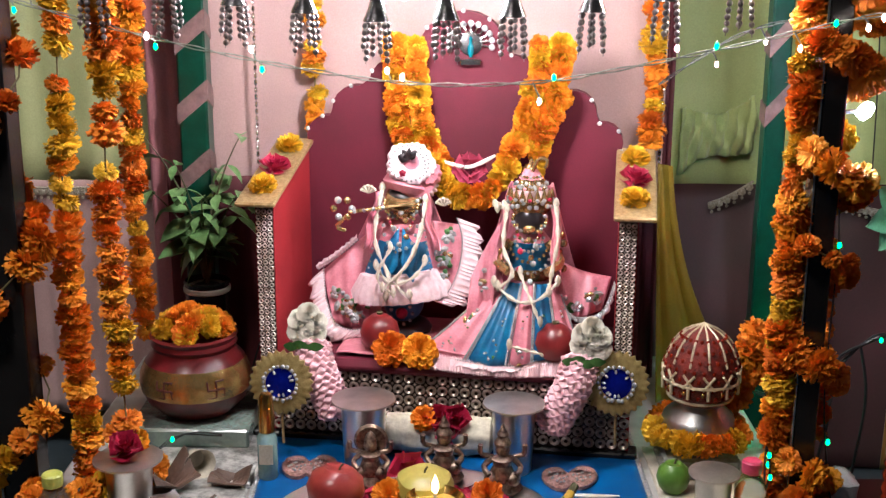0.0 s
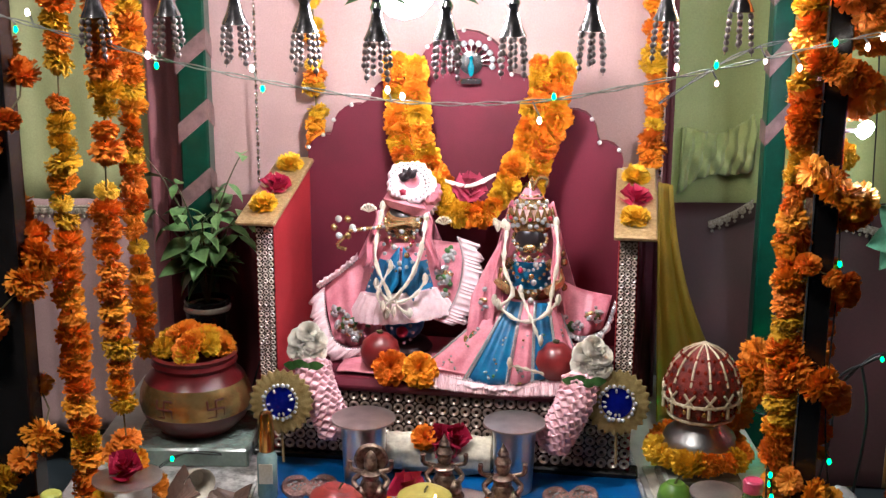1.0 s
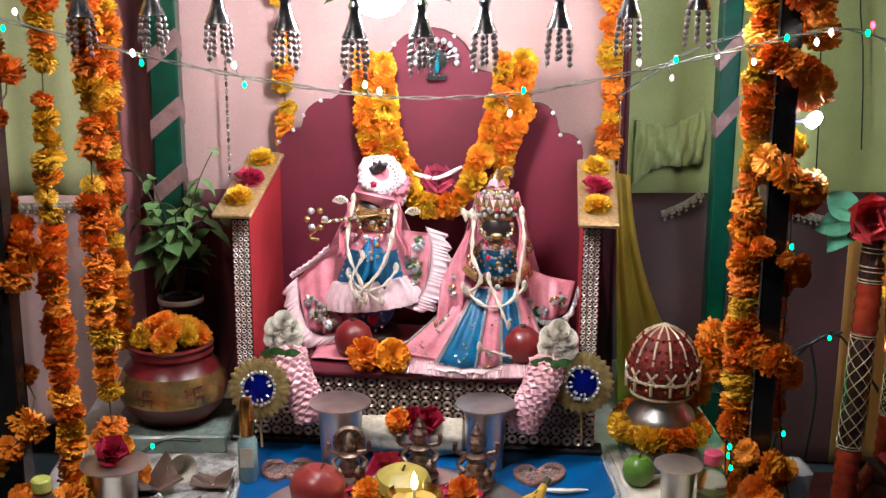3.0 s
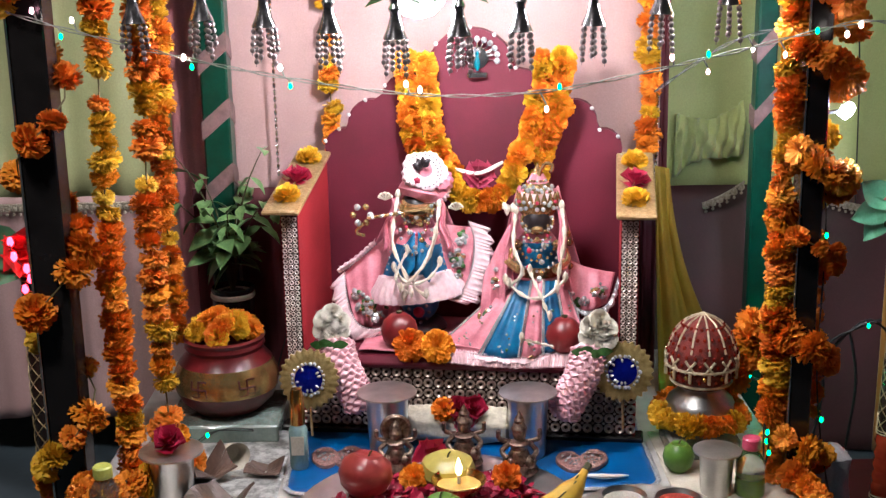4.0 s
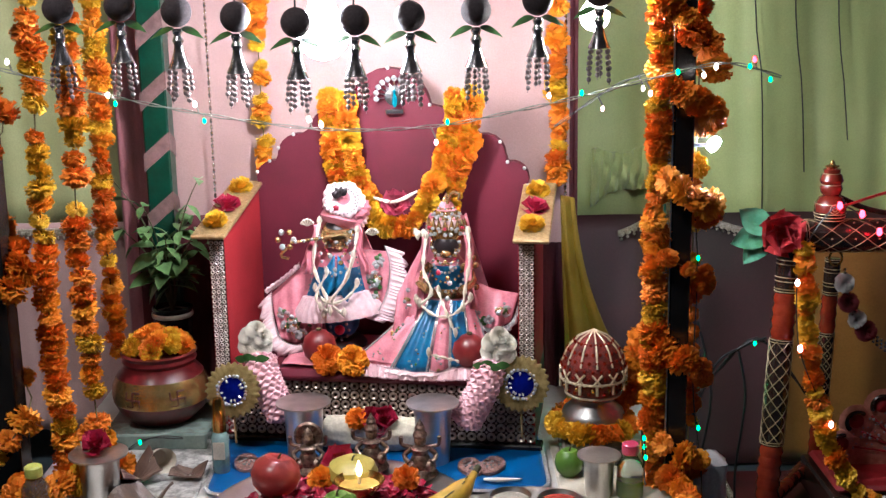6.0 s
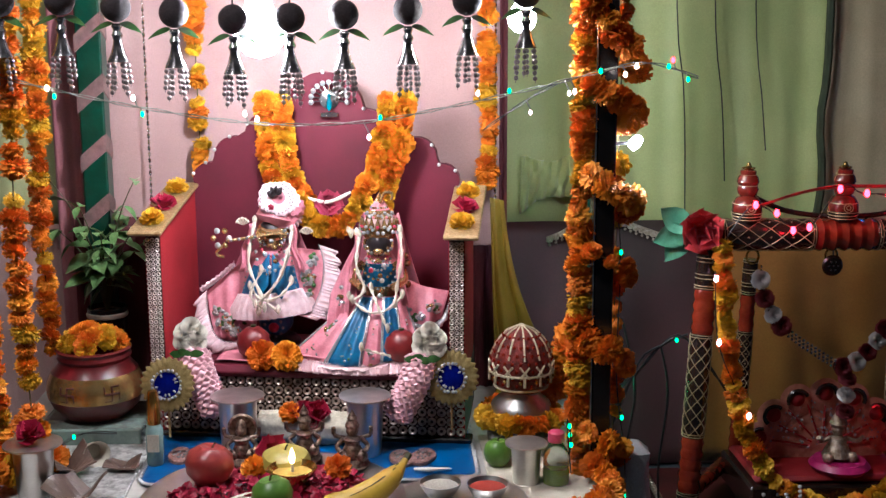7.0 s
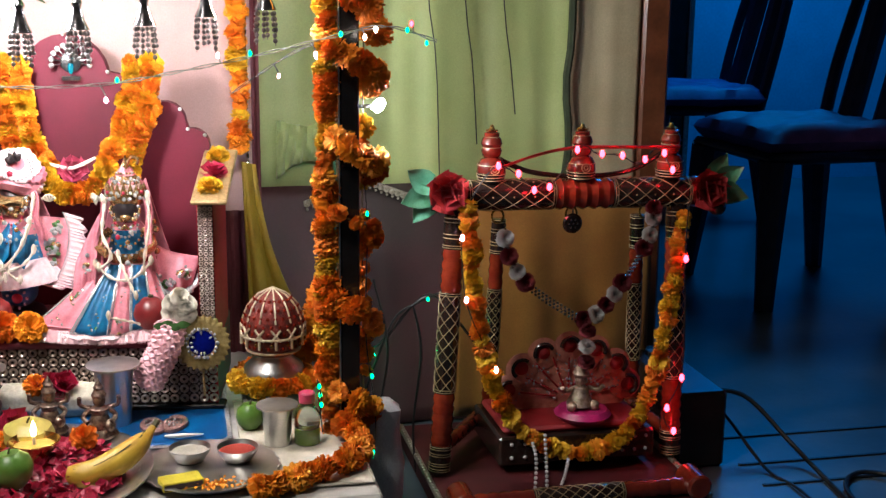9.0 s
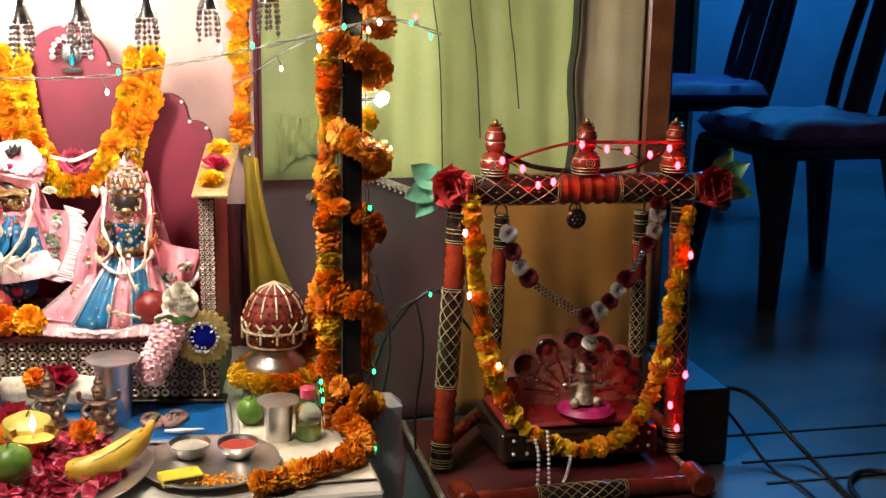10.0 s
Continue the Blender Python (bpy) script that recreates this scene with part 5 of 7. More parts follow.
fruit("guava", "green guava on the petals", (-0.020, 1.165, TABLE_Z + 0.018), round_profile(0.029, 0.050), MANGO, (0, -8, 0), 0.01)
fruit("quince", "yellow-green ribbed fruit behind the lamp", (-0.016, 1.300, TABLE_Z + 0.018), round_profile(0.037, 0.045), QUINCE, (6, 0, 0), 0.03)
ban = thing("banana", "ripe yellow banana with dark tips on the plate", "fruit", pose(0.108, 1.205, TABLE_Z + 0.034))
arc = bend([(-0.062, -0.028, -0.008), (-0.030, -0.030, -0.010), (0.010, -0.010, 0.002), (0.040, 0.022, 0.016), (0.052, 0.040, 0.026)], 16)
Mesh().tube(arc, [0.010, 0.0155, 0.018, 0.0195, 0.020, 0.020, 0.020, 0.020, 0.0195, 0.019, 0.018, 0.017, 0.0155, 0.013, 0.009, 0.006, 0.005], 10).ob("peel", BANANA, ban)
for side in ((0.0, -0.6, 0.8), (0.3, 0.3, 0.9)):
    Mesh().tube([arc[k] + Vector(side).normalized() * (0.0185 if 3 < k < 11 else 0.0145) for k in range(1, 14)], 0.0011, 5).ob("ridge", STEM, ban)
Mesh().tube([arc[-1], arc[-1] + Vector((0.006, 0.008, 0.006))], 0.0048, 6).ob("tip", STEM, ban)
lamp_thing = thing("oil_lamp", "small brass oil lamp with a burning wick", "oil lamp", pose(-0.002, 1.245, TABLE_Z + 0.022))
Mesh().lathe([(0.012, 0.0), (0.016, 0.004), (0.030, 0.020), (0.036, 0.030), (0.0345, 0.031), (0.027, 0.021), (1e-5, 0.014)], 30).ob("bowl", BRASS, lamp_thing)
Mesh().lathe([(1e-5, 0.022), (0.0285, 0.0225), (1e-5, 0.0235)], 24).ob("ghee", mat("melted_ghee", (0.70, 0.48, 0.12), None, 0.1), lamp_thing)
Mesh().lathe([(0.002, 0.024), (0.0025, 0.036), (1e-5, 0.040)], 8).ob("wick", WHITE_LINEN, lamp_thing)
Mesh().lathe([(1e-5, 0.034), (0.0036, 0.039), (0.0046, 0.045), (0.0028, 0.053), (1e-5, 0.060)], 12).ob("flame", mat("flame", (1.0, 0.62, 0.20), (1.0, 0.62, 0.2), 0.5, emit=24.0), lamp_thing)
for x, y in ((-0.060, 1.285), (0.062, 1.285)):
    single("marigold", "orange marigold head among the petals", MARIGOLDS[2], (x, y, TABLE_Z + 0.036), (0, -0.7, 0.8), 0.021, group="marigolds on the plate")
single("rose", "crimson rose head among the petals", ROSES[0], (-0.035, 1.325, TABLE_Z + 0.045), (0, -0.7, 0.8), 0.026)

BRONZE = mat("aged_bronze", (0.42, 0.31, 0.24), (0.14, 0.09, 0.07), 0.3, 0.85, scale=180, bump=0.4)


def idol(x, y, s, hat, seed):
    m = Mesh()
    m.lathe([(0.020, 0), (0.022, 0.004), (0.019, 0.010), (0.017, 0.013)], 20, 0, Matrix.Diagonal((1.1, 0.8, 1, 1)))
    m.ball((0.012, -0.006, 0.017), 0.0092, 10, 6)
    m.ball((-0.012, -0.006, 0.017), 0.009, 10, 6)
    m.lathe([(0.013, 0.012), (0.015, 0.022), (0.010, 0.032), (0.013, 0.040), (0.005, 0.045)], 16)
    for q in (-1, 1):
        m.tube(bend([(q * 0.011, 0, 0.040), (q * 0.021, -0.002, 0.030), (q * 0.015, -0.012, 0.024)], 6), 0.0035, 7)
        m.tube(bend([(q * 0.010, 0.003, 0.040), (q * 0.024, 0.002, 0.044), (q * 0.025, 0.0, 0.056)], 6), 0.003, 7)
    m.ball((0, -0.001, 0.051), 0.0085, 12, 8)
    if hat:
        m.lathe([(0.009, 0.055), (0.010, 0.059), (0.006, 0.066), (0.007, 0.069), (0.003, 0.076), (1e-5, 0.082)], 14)
    else:
        m.lathe([(0.016, -0.002), (0.021, 0.0), (0.018, 0.003), (0.010, 0.001)], 22, 0, pose(0, 0.008, 0.054, 90, 0, 0), lambda a, z: 1 + 0.07 * math.sin(a * 11))
        m.lathe([(0.008, 0.056), (0.006, 0.064), (1e-5, 0.070)], 12)
    ob = m.ob("bronze_statuette", BRONZE, m=spin((x, y, TABLE_Z + 0.016), 0, s))
    return tagged(ob, "small aged bronze statuette on the offering plate", "statuette", "bronze statuettes")


for k in range(6):
    a = radians(-25 + 11 * k)
    p = Vector((-0.115 + 0.004 * k, 1.125 + 0.010 * k, TABLE_Z + 0.030))
    q = [p, p + Vector((0.03 * math.cos(a), 0.03 * math.sin(a), 0.003)), p + Vector((0.062 * math.cos(a), 0.062 * math.sin(a), 0.002))]
    tagged(Mesh().tube(bend(q, 8), [0.0014, 0.0018, 0.002, 0.0024, 0.003, 0.0034, 0.003, 0.002, 0.001], 6).ob("tuberose_stem", CREAM_PETAL), "white tuberose bud stem lying on the petals", "flower bud", "tuberose stems")
white_bit = Mesh().tube(bend([(0.175, 1.338, TABLE_Z + 0.010), (0.20, 1.330, TABLE_Z + 0.012), (0.232, 1.336, TABLE_Z + 0.010)], 8), [0.002, 0.003, 0.0035, 0.004, 0.0035, 0.003, 0.0026, 0.002, 0.001], 6)
tagged(white_bit.ob("tuberose_stem", CREAM_PETAL), "white tuberose bud lying on the blue cloth", "flower bud", "tuberose stems")
idol(-0.086, 1.355, 1.05, False, 1)
idol(0.008, 1.370, 1.10, True, 2)
idol(0.082, 1.338, 1.12, True, 3)

tray = thing("steel_plate", "round steel plate holding two small bowls", "plate", pose(0.237, 1.200, TABLE_Z + 0.003))
Mesh().lathe([(1e-5, 0.002), (0.080, 0.002), (0.092, 0.010), (0.097, 0.011), (0.097, 0.013), (0.090, 0.0125), (0.079, 0.005), (1e-5, 0.0045)], 120, 0, None, lambda a, z: 1 + (0.012 * math.sin(a * 30) if z > 0.0095 else 0.0)).ob("dish", STEEL, tray)
for x, y, fill in ((0.210, 1.235, mat("white_rice_grains", (0.72, 0.68, 0.58), (0.5, 0.46, 0.38), 0.7, scale=500, bump=0.8)), (0.277, 1.225, mat("red_vermilion_powder", (0.50, 0.06, 0.03), (0.38, 0.03, 0.02), 0.9, scale=300, bump=0.6))):
    b = thing("steel_bowl", "small steel bowl with offerings on the plate", "bowl", pose(x, y, TABLE_Z + 0.008), group="small bowls")
    Mesh().lathe([(0.014, 0.0), (0.020, 0.003), (0.028, 0.016), (0.0305, 0.022), (0.029, 0.0222), (0.026, 0.016), (0.018, 0.005), (1e-5, 0.004)], 30).ob("shell", STEEL, b)
    Mesh().lathe([(0.0265, 0.016), (0.018, 0.018), (1e-5, 0.020)], 20).ob("filling", fill, b)
box = thing("matchbox", "bright yellow matchbox lying on the steel plate", "box", pose(0.196, 1.148, TABLE_Z + 0.009, 0, 0, 14))
Mesh().box((-0.028, -0.016, 0), (0.028, 0.016, 0.012), 0.001).ob("sleeve", mat("yellow_card", (0.72, 0.62, 0.03), (0.6, 0.5, 0.02), 0.5, scale=40), box, smooth=False)
Mesh().box((-0.026, -0.0166, 0.002), (0.026, -0.0162, 0.010), 0.0001).ob("striker", DARK_BROWN, box, smooth=False)
bits = Mesh()
for k in range(70):
    p = (0.245 + rng.gauss(0, 0.016), 1.140 + rng.gauss(0, 0.008), TABLE_Z + 0.009 + rng.uniform(0, 0.006))
    bits.lathe([(1e-5, -0.002), (0.003, 0), (1e-5, 0.002)], 5, 0, pose(*p, rng.uniform(0, 90), 0, rng.uniform(0, 360)))
tagged(bits.ob("orange_crumbs", ORANGE_PETAL, smooth=False), "loose orange petal crumbs on the steel plate", "petals", kind="stuff")

fruit("lime", "green lime beside the steel glass", (0.304, 1.360, TABLE_Z + 0.004), round_profile(0.022, 0.042), MANGO)


def water_bottle(x, y, cap, liquid, label):
    ob = thing("plastic_bottle", label, "bottle", pose(x, y, TABLE_Z + 0.004) @ Matrix.Diagonal((0.95, 0.95, 0.86, 1)))
    clear = mat("clear_bottle_plastic", (0.80, 0.86, 0.82), (0.7, 0.78, 0.74), 0.08, glass=0.94, scale=30, bump=0.05)
    Mesh().lathe([(0.019, 0), (0.0205, 0.003), (0.0205, 0.026), (0.019, 0.030), (0.0205, 0.034), (0.0200, 0.056), (0.012, 0.070), (0.008, 0.076)], 24).ob("shell", clear, ob)
    Mesh().lathe([(0.0185, 0.002), (0.0190, 0.030), (1e-5, 0.0305)], 20).ob("liquid", liquid, ob)
    Mesh().lathe([(0.0125, 0.076), (0.0130, 0.078), (0.0130, 0.092), (0.011, 0.094), (1e-5, 0.0945)], 24, 0, None, lambda a, z: 1 + 0.02 * math.sin(a * 24)).ob("cap", cap, ob)
    return ob


water_bottle(0.384, 1.285, mat("hot_pink_plastic", (0.72, 0.06, 0.16), None, 0.35), mat("green_yellow_liquid", (0.40, 0.62, 0.04), None, 0.15), "clear bottle of green liquid with a pink cap")
water_bottle(-0.455, 1.235, mat("lime_plastic", (0.62, 0.66, 0.14), None, 0.35), mat("pale_green_liquid", (0.20, 0.42, 0.30), None, 0.15, glass=0.4), "clear water bottle with a yellow-green cap")

PAPER = mat("grey_brown_paper", (0.17, 0.11, 0.085), (0.10, 0.065, 0.05), 0.4, scale=30, bump=0.3)
for x, y, turn, s, tip in ((-0.345, 1.36, 35, 1.0, 0.05), (-0.272, 1.375, -10, 0.8, 0.022), (-0.315, 1.255, -35, 1.2, 0.038)):
    pk = Mesh().grid(lambda u, v, tip=tip: (0.06 * (u - 0.5), 0.05 * (v - 0.5), 0.006 + tip * abs(u - 0.5) * 1.3 * (0.5 + v * 0.5) + 0.006 * math.sin(v * 5 + u * 3)), 8, 8, 0, None)
    ob = pk.ob("paper_packet", PAPER, smooth=False, m=spin((x, y, TABLE_Z + 0.004), turn, s))
    ob.modifiers.new("thickness", "SOLIDIFY").thickness = 0.003
    tagged(ob, "crumpled grey-brown paper packet on the silver cloth", "packet", "paper packets")
cup = Mesh().lathe([(0.012, 0), (0.014, 0.002), (0.020, 0.022), (0.0215, 0.024), (0.019, 0.022), (0.012, 0.003)], 22, 0, pose(-0.325, 1.41, TABLE_Z + 0.024, 90, 0, 30))
tagged(cup.ob("paper_cup", WHITE_LINEN), "small white paper cup lying on its side", "cup")

# ---- pot of marigolds ----
slab = thing("glass_slab", "thick clear glass slab under the painted pot", "slab", pose(-0.350, 1.56, TABLE_Z + 0.003))
Mesh().box((-0.085, -0.075, 0.0), (0.085, 0.075, 0.028), 0.003).ob("plate", mat("greenish_glass", (0.55, 0.70, 0.62), (0.45, 0.6, 0.52), 0.06, glass=0.6, scale=30), slab, smooth=False)
pot = thing("painted_pot", "round maroon clay pot with a gold painted band", "pot", pose(-0.350, 1.560, TABLE_Z + 0.032))
POT_RED = mat("maroon_pot_paint", (0.17, 0.018, 0.020), (0.11, 0.010, 0.012), 0.3, scale=30, bump=0.1)
POT_GOLD = mat("gold_pot_paint", (0.86, 0.58, 0.22), (0.58, 0.36, 0.12), 0.26, 0.85, scale=50, bump=0.25)
Mesh().lathe([(0.040, 0.0), (0.050, 0.003), (0.070, 0.022), (0.0775, 0.038)], 48).ob("lower_body", POT_RED, pot)
Mesh().lathe([(0.0775, 0.038), (0.0795, 0.050), (0.078, 0.064), (0.0705, 0.080)], 48).ob("gold_band", POT_GOLD, pot, "gold painted band")
Mesh().lathe([(0.0705, 0.080), (0.060, 0.092), (0.058, 0.098), (0.061, 0.104), (0.059, 0.110), (0.062, 0.116), (0.056, 0.118), (0.052, 0.105), (0.05, 0.09)], 48).ob("neck", POT_RED, pot)
sign = mat("maroon_brush_paint", (0.12, 0.02, 0.015), None, 0.5)
for turn in (-22, 32):
    for pts in ([(-0.012, 0), (0.012, 0)], [(0, -0.012), (0, 0.012)], [(-0.012, 0), (-0.012, 0.012)], [(0.012, 0), (0.012, -0.012)], [(0, 0.012), (0.012, 0.012)], [(0, -0.012), (-0.012, -0.012)]):
        m = Mesh()
        m.tube([(px, -0.0798 + 0.004 * abs(px) / 0.012 * 0.3 + 0.002 * abs(pz) / 0.012, 0.056 + pz) for px, pz in (pts[0], ((pts[0][0] + pts[1][0]) / 2, (pts[0][1] + pts[1][1]) / 2), pts[1])], 0.0013, 5)
        m.ob("painted_stroke", sign, pot, m=pose(0, 0, 0, 0, 0, turn))
rng = random.Random(77)
for k in range(26):
    a, r = rng.uniform(0, 6.28), 0.045 * math.sqrt(rng.random())
    single("marigold", "orange marigold head heaped in the pot", rng.choice(MARIGOLDS + YELLOWS[:1]), (-0.352 + r * math.cos(a), 1.56 + r * math.sin(a), TABLE_Z + 0.150 + 0.028 * (1 - (r / 0.05) ** 2)), (math.cos(a) * r * 20, math.sin(a) * r * 20 - 0.5, 1), 0.0185, group="marigolds in the pot")

# ---- plant in a dark pot behind ----
planter = thing("basil_plant", "holy basil plant in a dark pot", "plant", pose(-0.360, 1.715, TABLE_Z + 0.003))
Mesh().lathe([(0.026, 0), (0.030, 0.004), (0.034, 0.17), (0.036, 0.176), (0.033, 0.178), (0.030, 0.165)], 28).ob("planter", BLACK_WOOD, planter)
Mesh().lathe([(0.0345, 0.160), (0.0362, 0.162), (0.0362, 0.167), (0.0345, 0.169)], 28).ob("pale_rim_band", WHITE_LINEN, planter)
Mesh().lathe([(0.031, 0.168), (1e-5, 0.171)], 20).ob("soil", DARK_BROWN, planter)
rng = random.Random(21)
leaf_data = []
for q in range(3):
    m = Mesh()
    m.grid(lambda u, v, q=q: (u, 0.30 * math.sin(math.pi * u ** 0.8) * (2 * v - 1) * (0.9 + 0.1 * q), -0.22 * u * u + 0.10 * abs(2 * v - 1) * math.sin(math.pi * u)), 5, 2)
    leaf_data.append(m.data("leaf", mat("basil_leaf", (0.22, 0.38, 0.14), (0.14, 0.28, 0.09), 0.45, scale=4, bump=0.2) if q == 0 else bpy.data.materials["basil_leaf"]))
for b in range(12):
    ang = b * 2.4 + rng.uniform(-0.4, 0.4)
    lean, h = rng.uniform(0.030, 0.068), rng.uniform(0.12, 0.20)
    if b < 2:
        ang, lean, h = (3.5, 0.075, 0.25) if b else (-0.3, 0.055, 0.24)
    z0 = 0.165
    stem = bend([(0, 0, z0), (lean * 0.25 * math.cos(ang), lean * 0.25 * math.sin(ang), z0 + h * 0.45), (lean * 0.7 * math.cos(ang), lean * 0.7 * math.sin(ang), z0 + h * 0.78), (lean * 1.2 * math.cos(ang), lean * 1.2 * math.sin(ang), z0 + h)], 10)
    Mesh().tube(stem, [0.0026 - 0.0018 * k / 10 for k in range(11)], 5).ob("stem", STEM, planter)
    for k in (4, 6, 8, 10):
        for q in (0, 1):
            a = k * 0.8 + q * 3.14 + rng.uniform(-0.5, 0.5)
            size = rng.uniform(0.034, 0.058) * (1.25 - 0.055 * k)
            piece("leaf", rng.choice(leaf_data), planter, pose(*stem[k], rng.uniform(-25, 25), rng.uniform(-15, 45), math.degrees(a)) @ Matrix.Diagonal((size, size, size, 1)))

# ---- kalash with a decorated coconut ----
jar = thing("clear_box", "clear plastic box standing under the steel pot", "box", pose(0.348, 1.435, TABLE_Z + 0.004))
Mesh().box((-0.050, -0.045, 0.0), (0.050, 0.045, 0.032), 0.004).ob("shell", mat("cloudy_plastic", (0.70, 0.70, 0.66), (0.55, 0.55, 0.5), 0.2, glass=0.5), jar, smooth=False)
kalash = thing("steel_pot", "polished steel pot holding a decorated coconut", "pot", pose(0.348, 1.435, TABLE_Z + 0.037))
Mesh().lathe([(0.030, 0), (0.038, 0.004), (0.050, 0.020), (0.052, 0.030), (0.046, 0.046), (0.030, 0.060), (0.029, 0.066), (0.036, 0.072), (0.033, 0.073)], 40).ob("body", STEEL, kalash)
coco = thing("decorated_coconut", "red coconut netted with gold and white cord", "coconut", pose(0.348, 1.435, TABLE_Z + 0.104) @ Matrix.Diagonal((1.04, 1.04, 1.15, 1)))
Mesh().lathe([(0.034, 0.0), (0.042, 0.010), (0.0475, 0.030), (0.0465, 0.048), (0.036, 0.070), (0.020, 0.084), (0.006, 0.090), (1e-5, 0.091)], 40).ob("cover", mat("maroon_sequin_cloth", (0.24, 0.022, 0.012), (0.07, 0.008, 0.006), 0.4, 0.3, scale=90, bump=1.0), coco)
CORD = mat("white_gold_cord", (0.74, 0.64, 0.46), (0.5, 0.4, 0.25), 0.35, 0.3, scale=200)
prof = lambda z: float(np.interp(z, (0.03, 0.048, 0.070, 0.084, 0.090), (0.0485, 0.0475, 0.037, 0.021, 0.007)))
for k in range(12):
    a = 6.283 * k / 12
    Mesh().tube([(prof(z) * math.cos(a), prof(z) * math.sin(a), z) for z in (0.050, 0.058, 0.066, 0.074, 0.082)] + [(0, 0, 0.092)], 0.0015, 6).ob("cord", CORD, coco)
    for s in (-1, 1):
        Mesh().tube([(0.0490 * math.cos(a + s * t * 0.30), 0.0490 * math.sin(a + s * t * 0.30), 0.034 + 0.016 * t) for t in (-0.5, 0, 0.5)], 0.0017, 6).ob("cord", CORD, coco)
    Mesh().tube([(0.0485 * math.cos(a), 0.0485 * math.sin(a), z) for z in (0.014, 0.026)], 0.0022, 6).ob("cord", CORD, coco)
    Mesh().ball((0.047 * math.cos(a + 0.39), 0.047 * math.sin(a + 0.39), 0.020), 0.003, 7, 5).ob("bead", BRASS, coco)
for z, r in ((0.006, 0.041), (0.028, 0.0490)):
    Mesh().tube([(r * math.cos(6.283 * k / 32), r * math.sin(6.283 * k / 32), z) for k in range(33)], 0.0018, 6).ob("band", CORD, coco)
beads = Mesh()
for row in range(7):
    zz = 0.014 + 0.0105 * row
    rr = float(np.interp(zz, (0.0, 0.010, 0.030, 0.048, 0.070, 0.084), (0.034, 0.042, 0.0475, 0.0465, 0.036, 0.020)))
    for k in range(24):
        a = 6.283 * (k + 0.5 * (row % 2)) / 24
        beads.ball((rr * math.cos(a), rr * math.sin(a), zz), 0.0027, 6, 4)
beads.ob("beadwork", mat("red_gold_beads", (0.40, 0.040, 0.020), (0.24, 0.018, 0.010), 0.25, 0.35, scale=120), coco)["kind"] = "stuff"
ring = [(0.348 + 0.054 * math.cos(6.283 * k / 10 + 4.7), 1.435 + 0.054 * math.sin(6.283 * k / 10 + 4.7), TABLE_Z + 0.060) for k in range(11)]
garland("pot_garland", "ring of orange marigolds round the steel pot", ring, 22, 0.0205, 61, yellow=0.15, jitter=1.0)

# yellow cloth falling beside the throne
drape = Mesh().grid(lambda u, v: (0.318 + (0.026 + 0.016 * (1 - v) + 0.103 * (1 - v) ** 2.2) * u + 0.010 * (1 - v), 1.69 + (0.010 * math.sin(u * 11 + v) + 0.003 * math.sin(u * 23 - 2 * v)) * (1.1 - v) - 0.03 * (1 - v) - 0.012 * math.cos(u * 3.0), TABLE_Z + 0.01 + 0.365 * v - 0.010 * u * v), 48, 24)
ob = drape.ob("yellow_drape", YELLOW_CLOTH)
ob.modifiers.new("thickness", "SOLIDIFY").thickness = 0.002
tagged(ob, "mustard yellow cloth hanging in soft folds beside the throne", "cloth")
bag = Mesh().lathe([(0.020, 0.0), (0.034, 0.02), (0.030, 0.06), (0.036, 0.10), (0.024, 0.15), (0.028, 0.185), (0.010, 0.20), (1e-5, 0.202)], 26, 0, Matrix.Diagonal((0.85, 0.7, 1, 1)), lambda a, z: 1 + 0.10 * math.sin(a * 5 + z * 60) + 0.06 * math.sin(a * 11 - z * 90))
tagged(bag.ob("plastic_bag", mat("white_thin_plastic", (0.90, 0.92, 0.94), (0.80, 0.83, 0.86), 0.25, scale=60, bump=0.4), m=spin((0.512, 1.350, FLOOR_Z), 0, 1.12)), "crumpled white plastic bag standing on the floor", "bag")

# ---- toran: hanging ornaments across the front ----
DARK_BALL = mat("dark_wound_thread", (0.05, 0.035, 0.04), (0.03, 0.02, 0.025), 0.7, scale=300, bump=0.6)
MIRROR_CONE = mat("smoky_mirror", (0.52, 0.50, 0.50), (0.20, 0.19, 0.20), 0.18, 0.85, scale=60, bump=0.1)
BEAD = mat("dark_silver_beads", (0.36, 0.31, 0.31), (0.18, 0.15, 0.15), 0.32, 0.6, scale=80)
toran_rail = thing("toran_string", "dark cord carrying the hanging ornaments", "cord", pose(0, 1.295, 1.30))
Mesh().tube([(-0.54, 0, 0.045), (0.48, 0, 0.045)], 0.002, 6).ob("cord", WIRE, toran_rail)


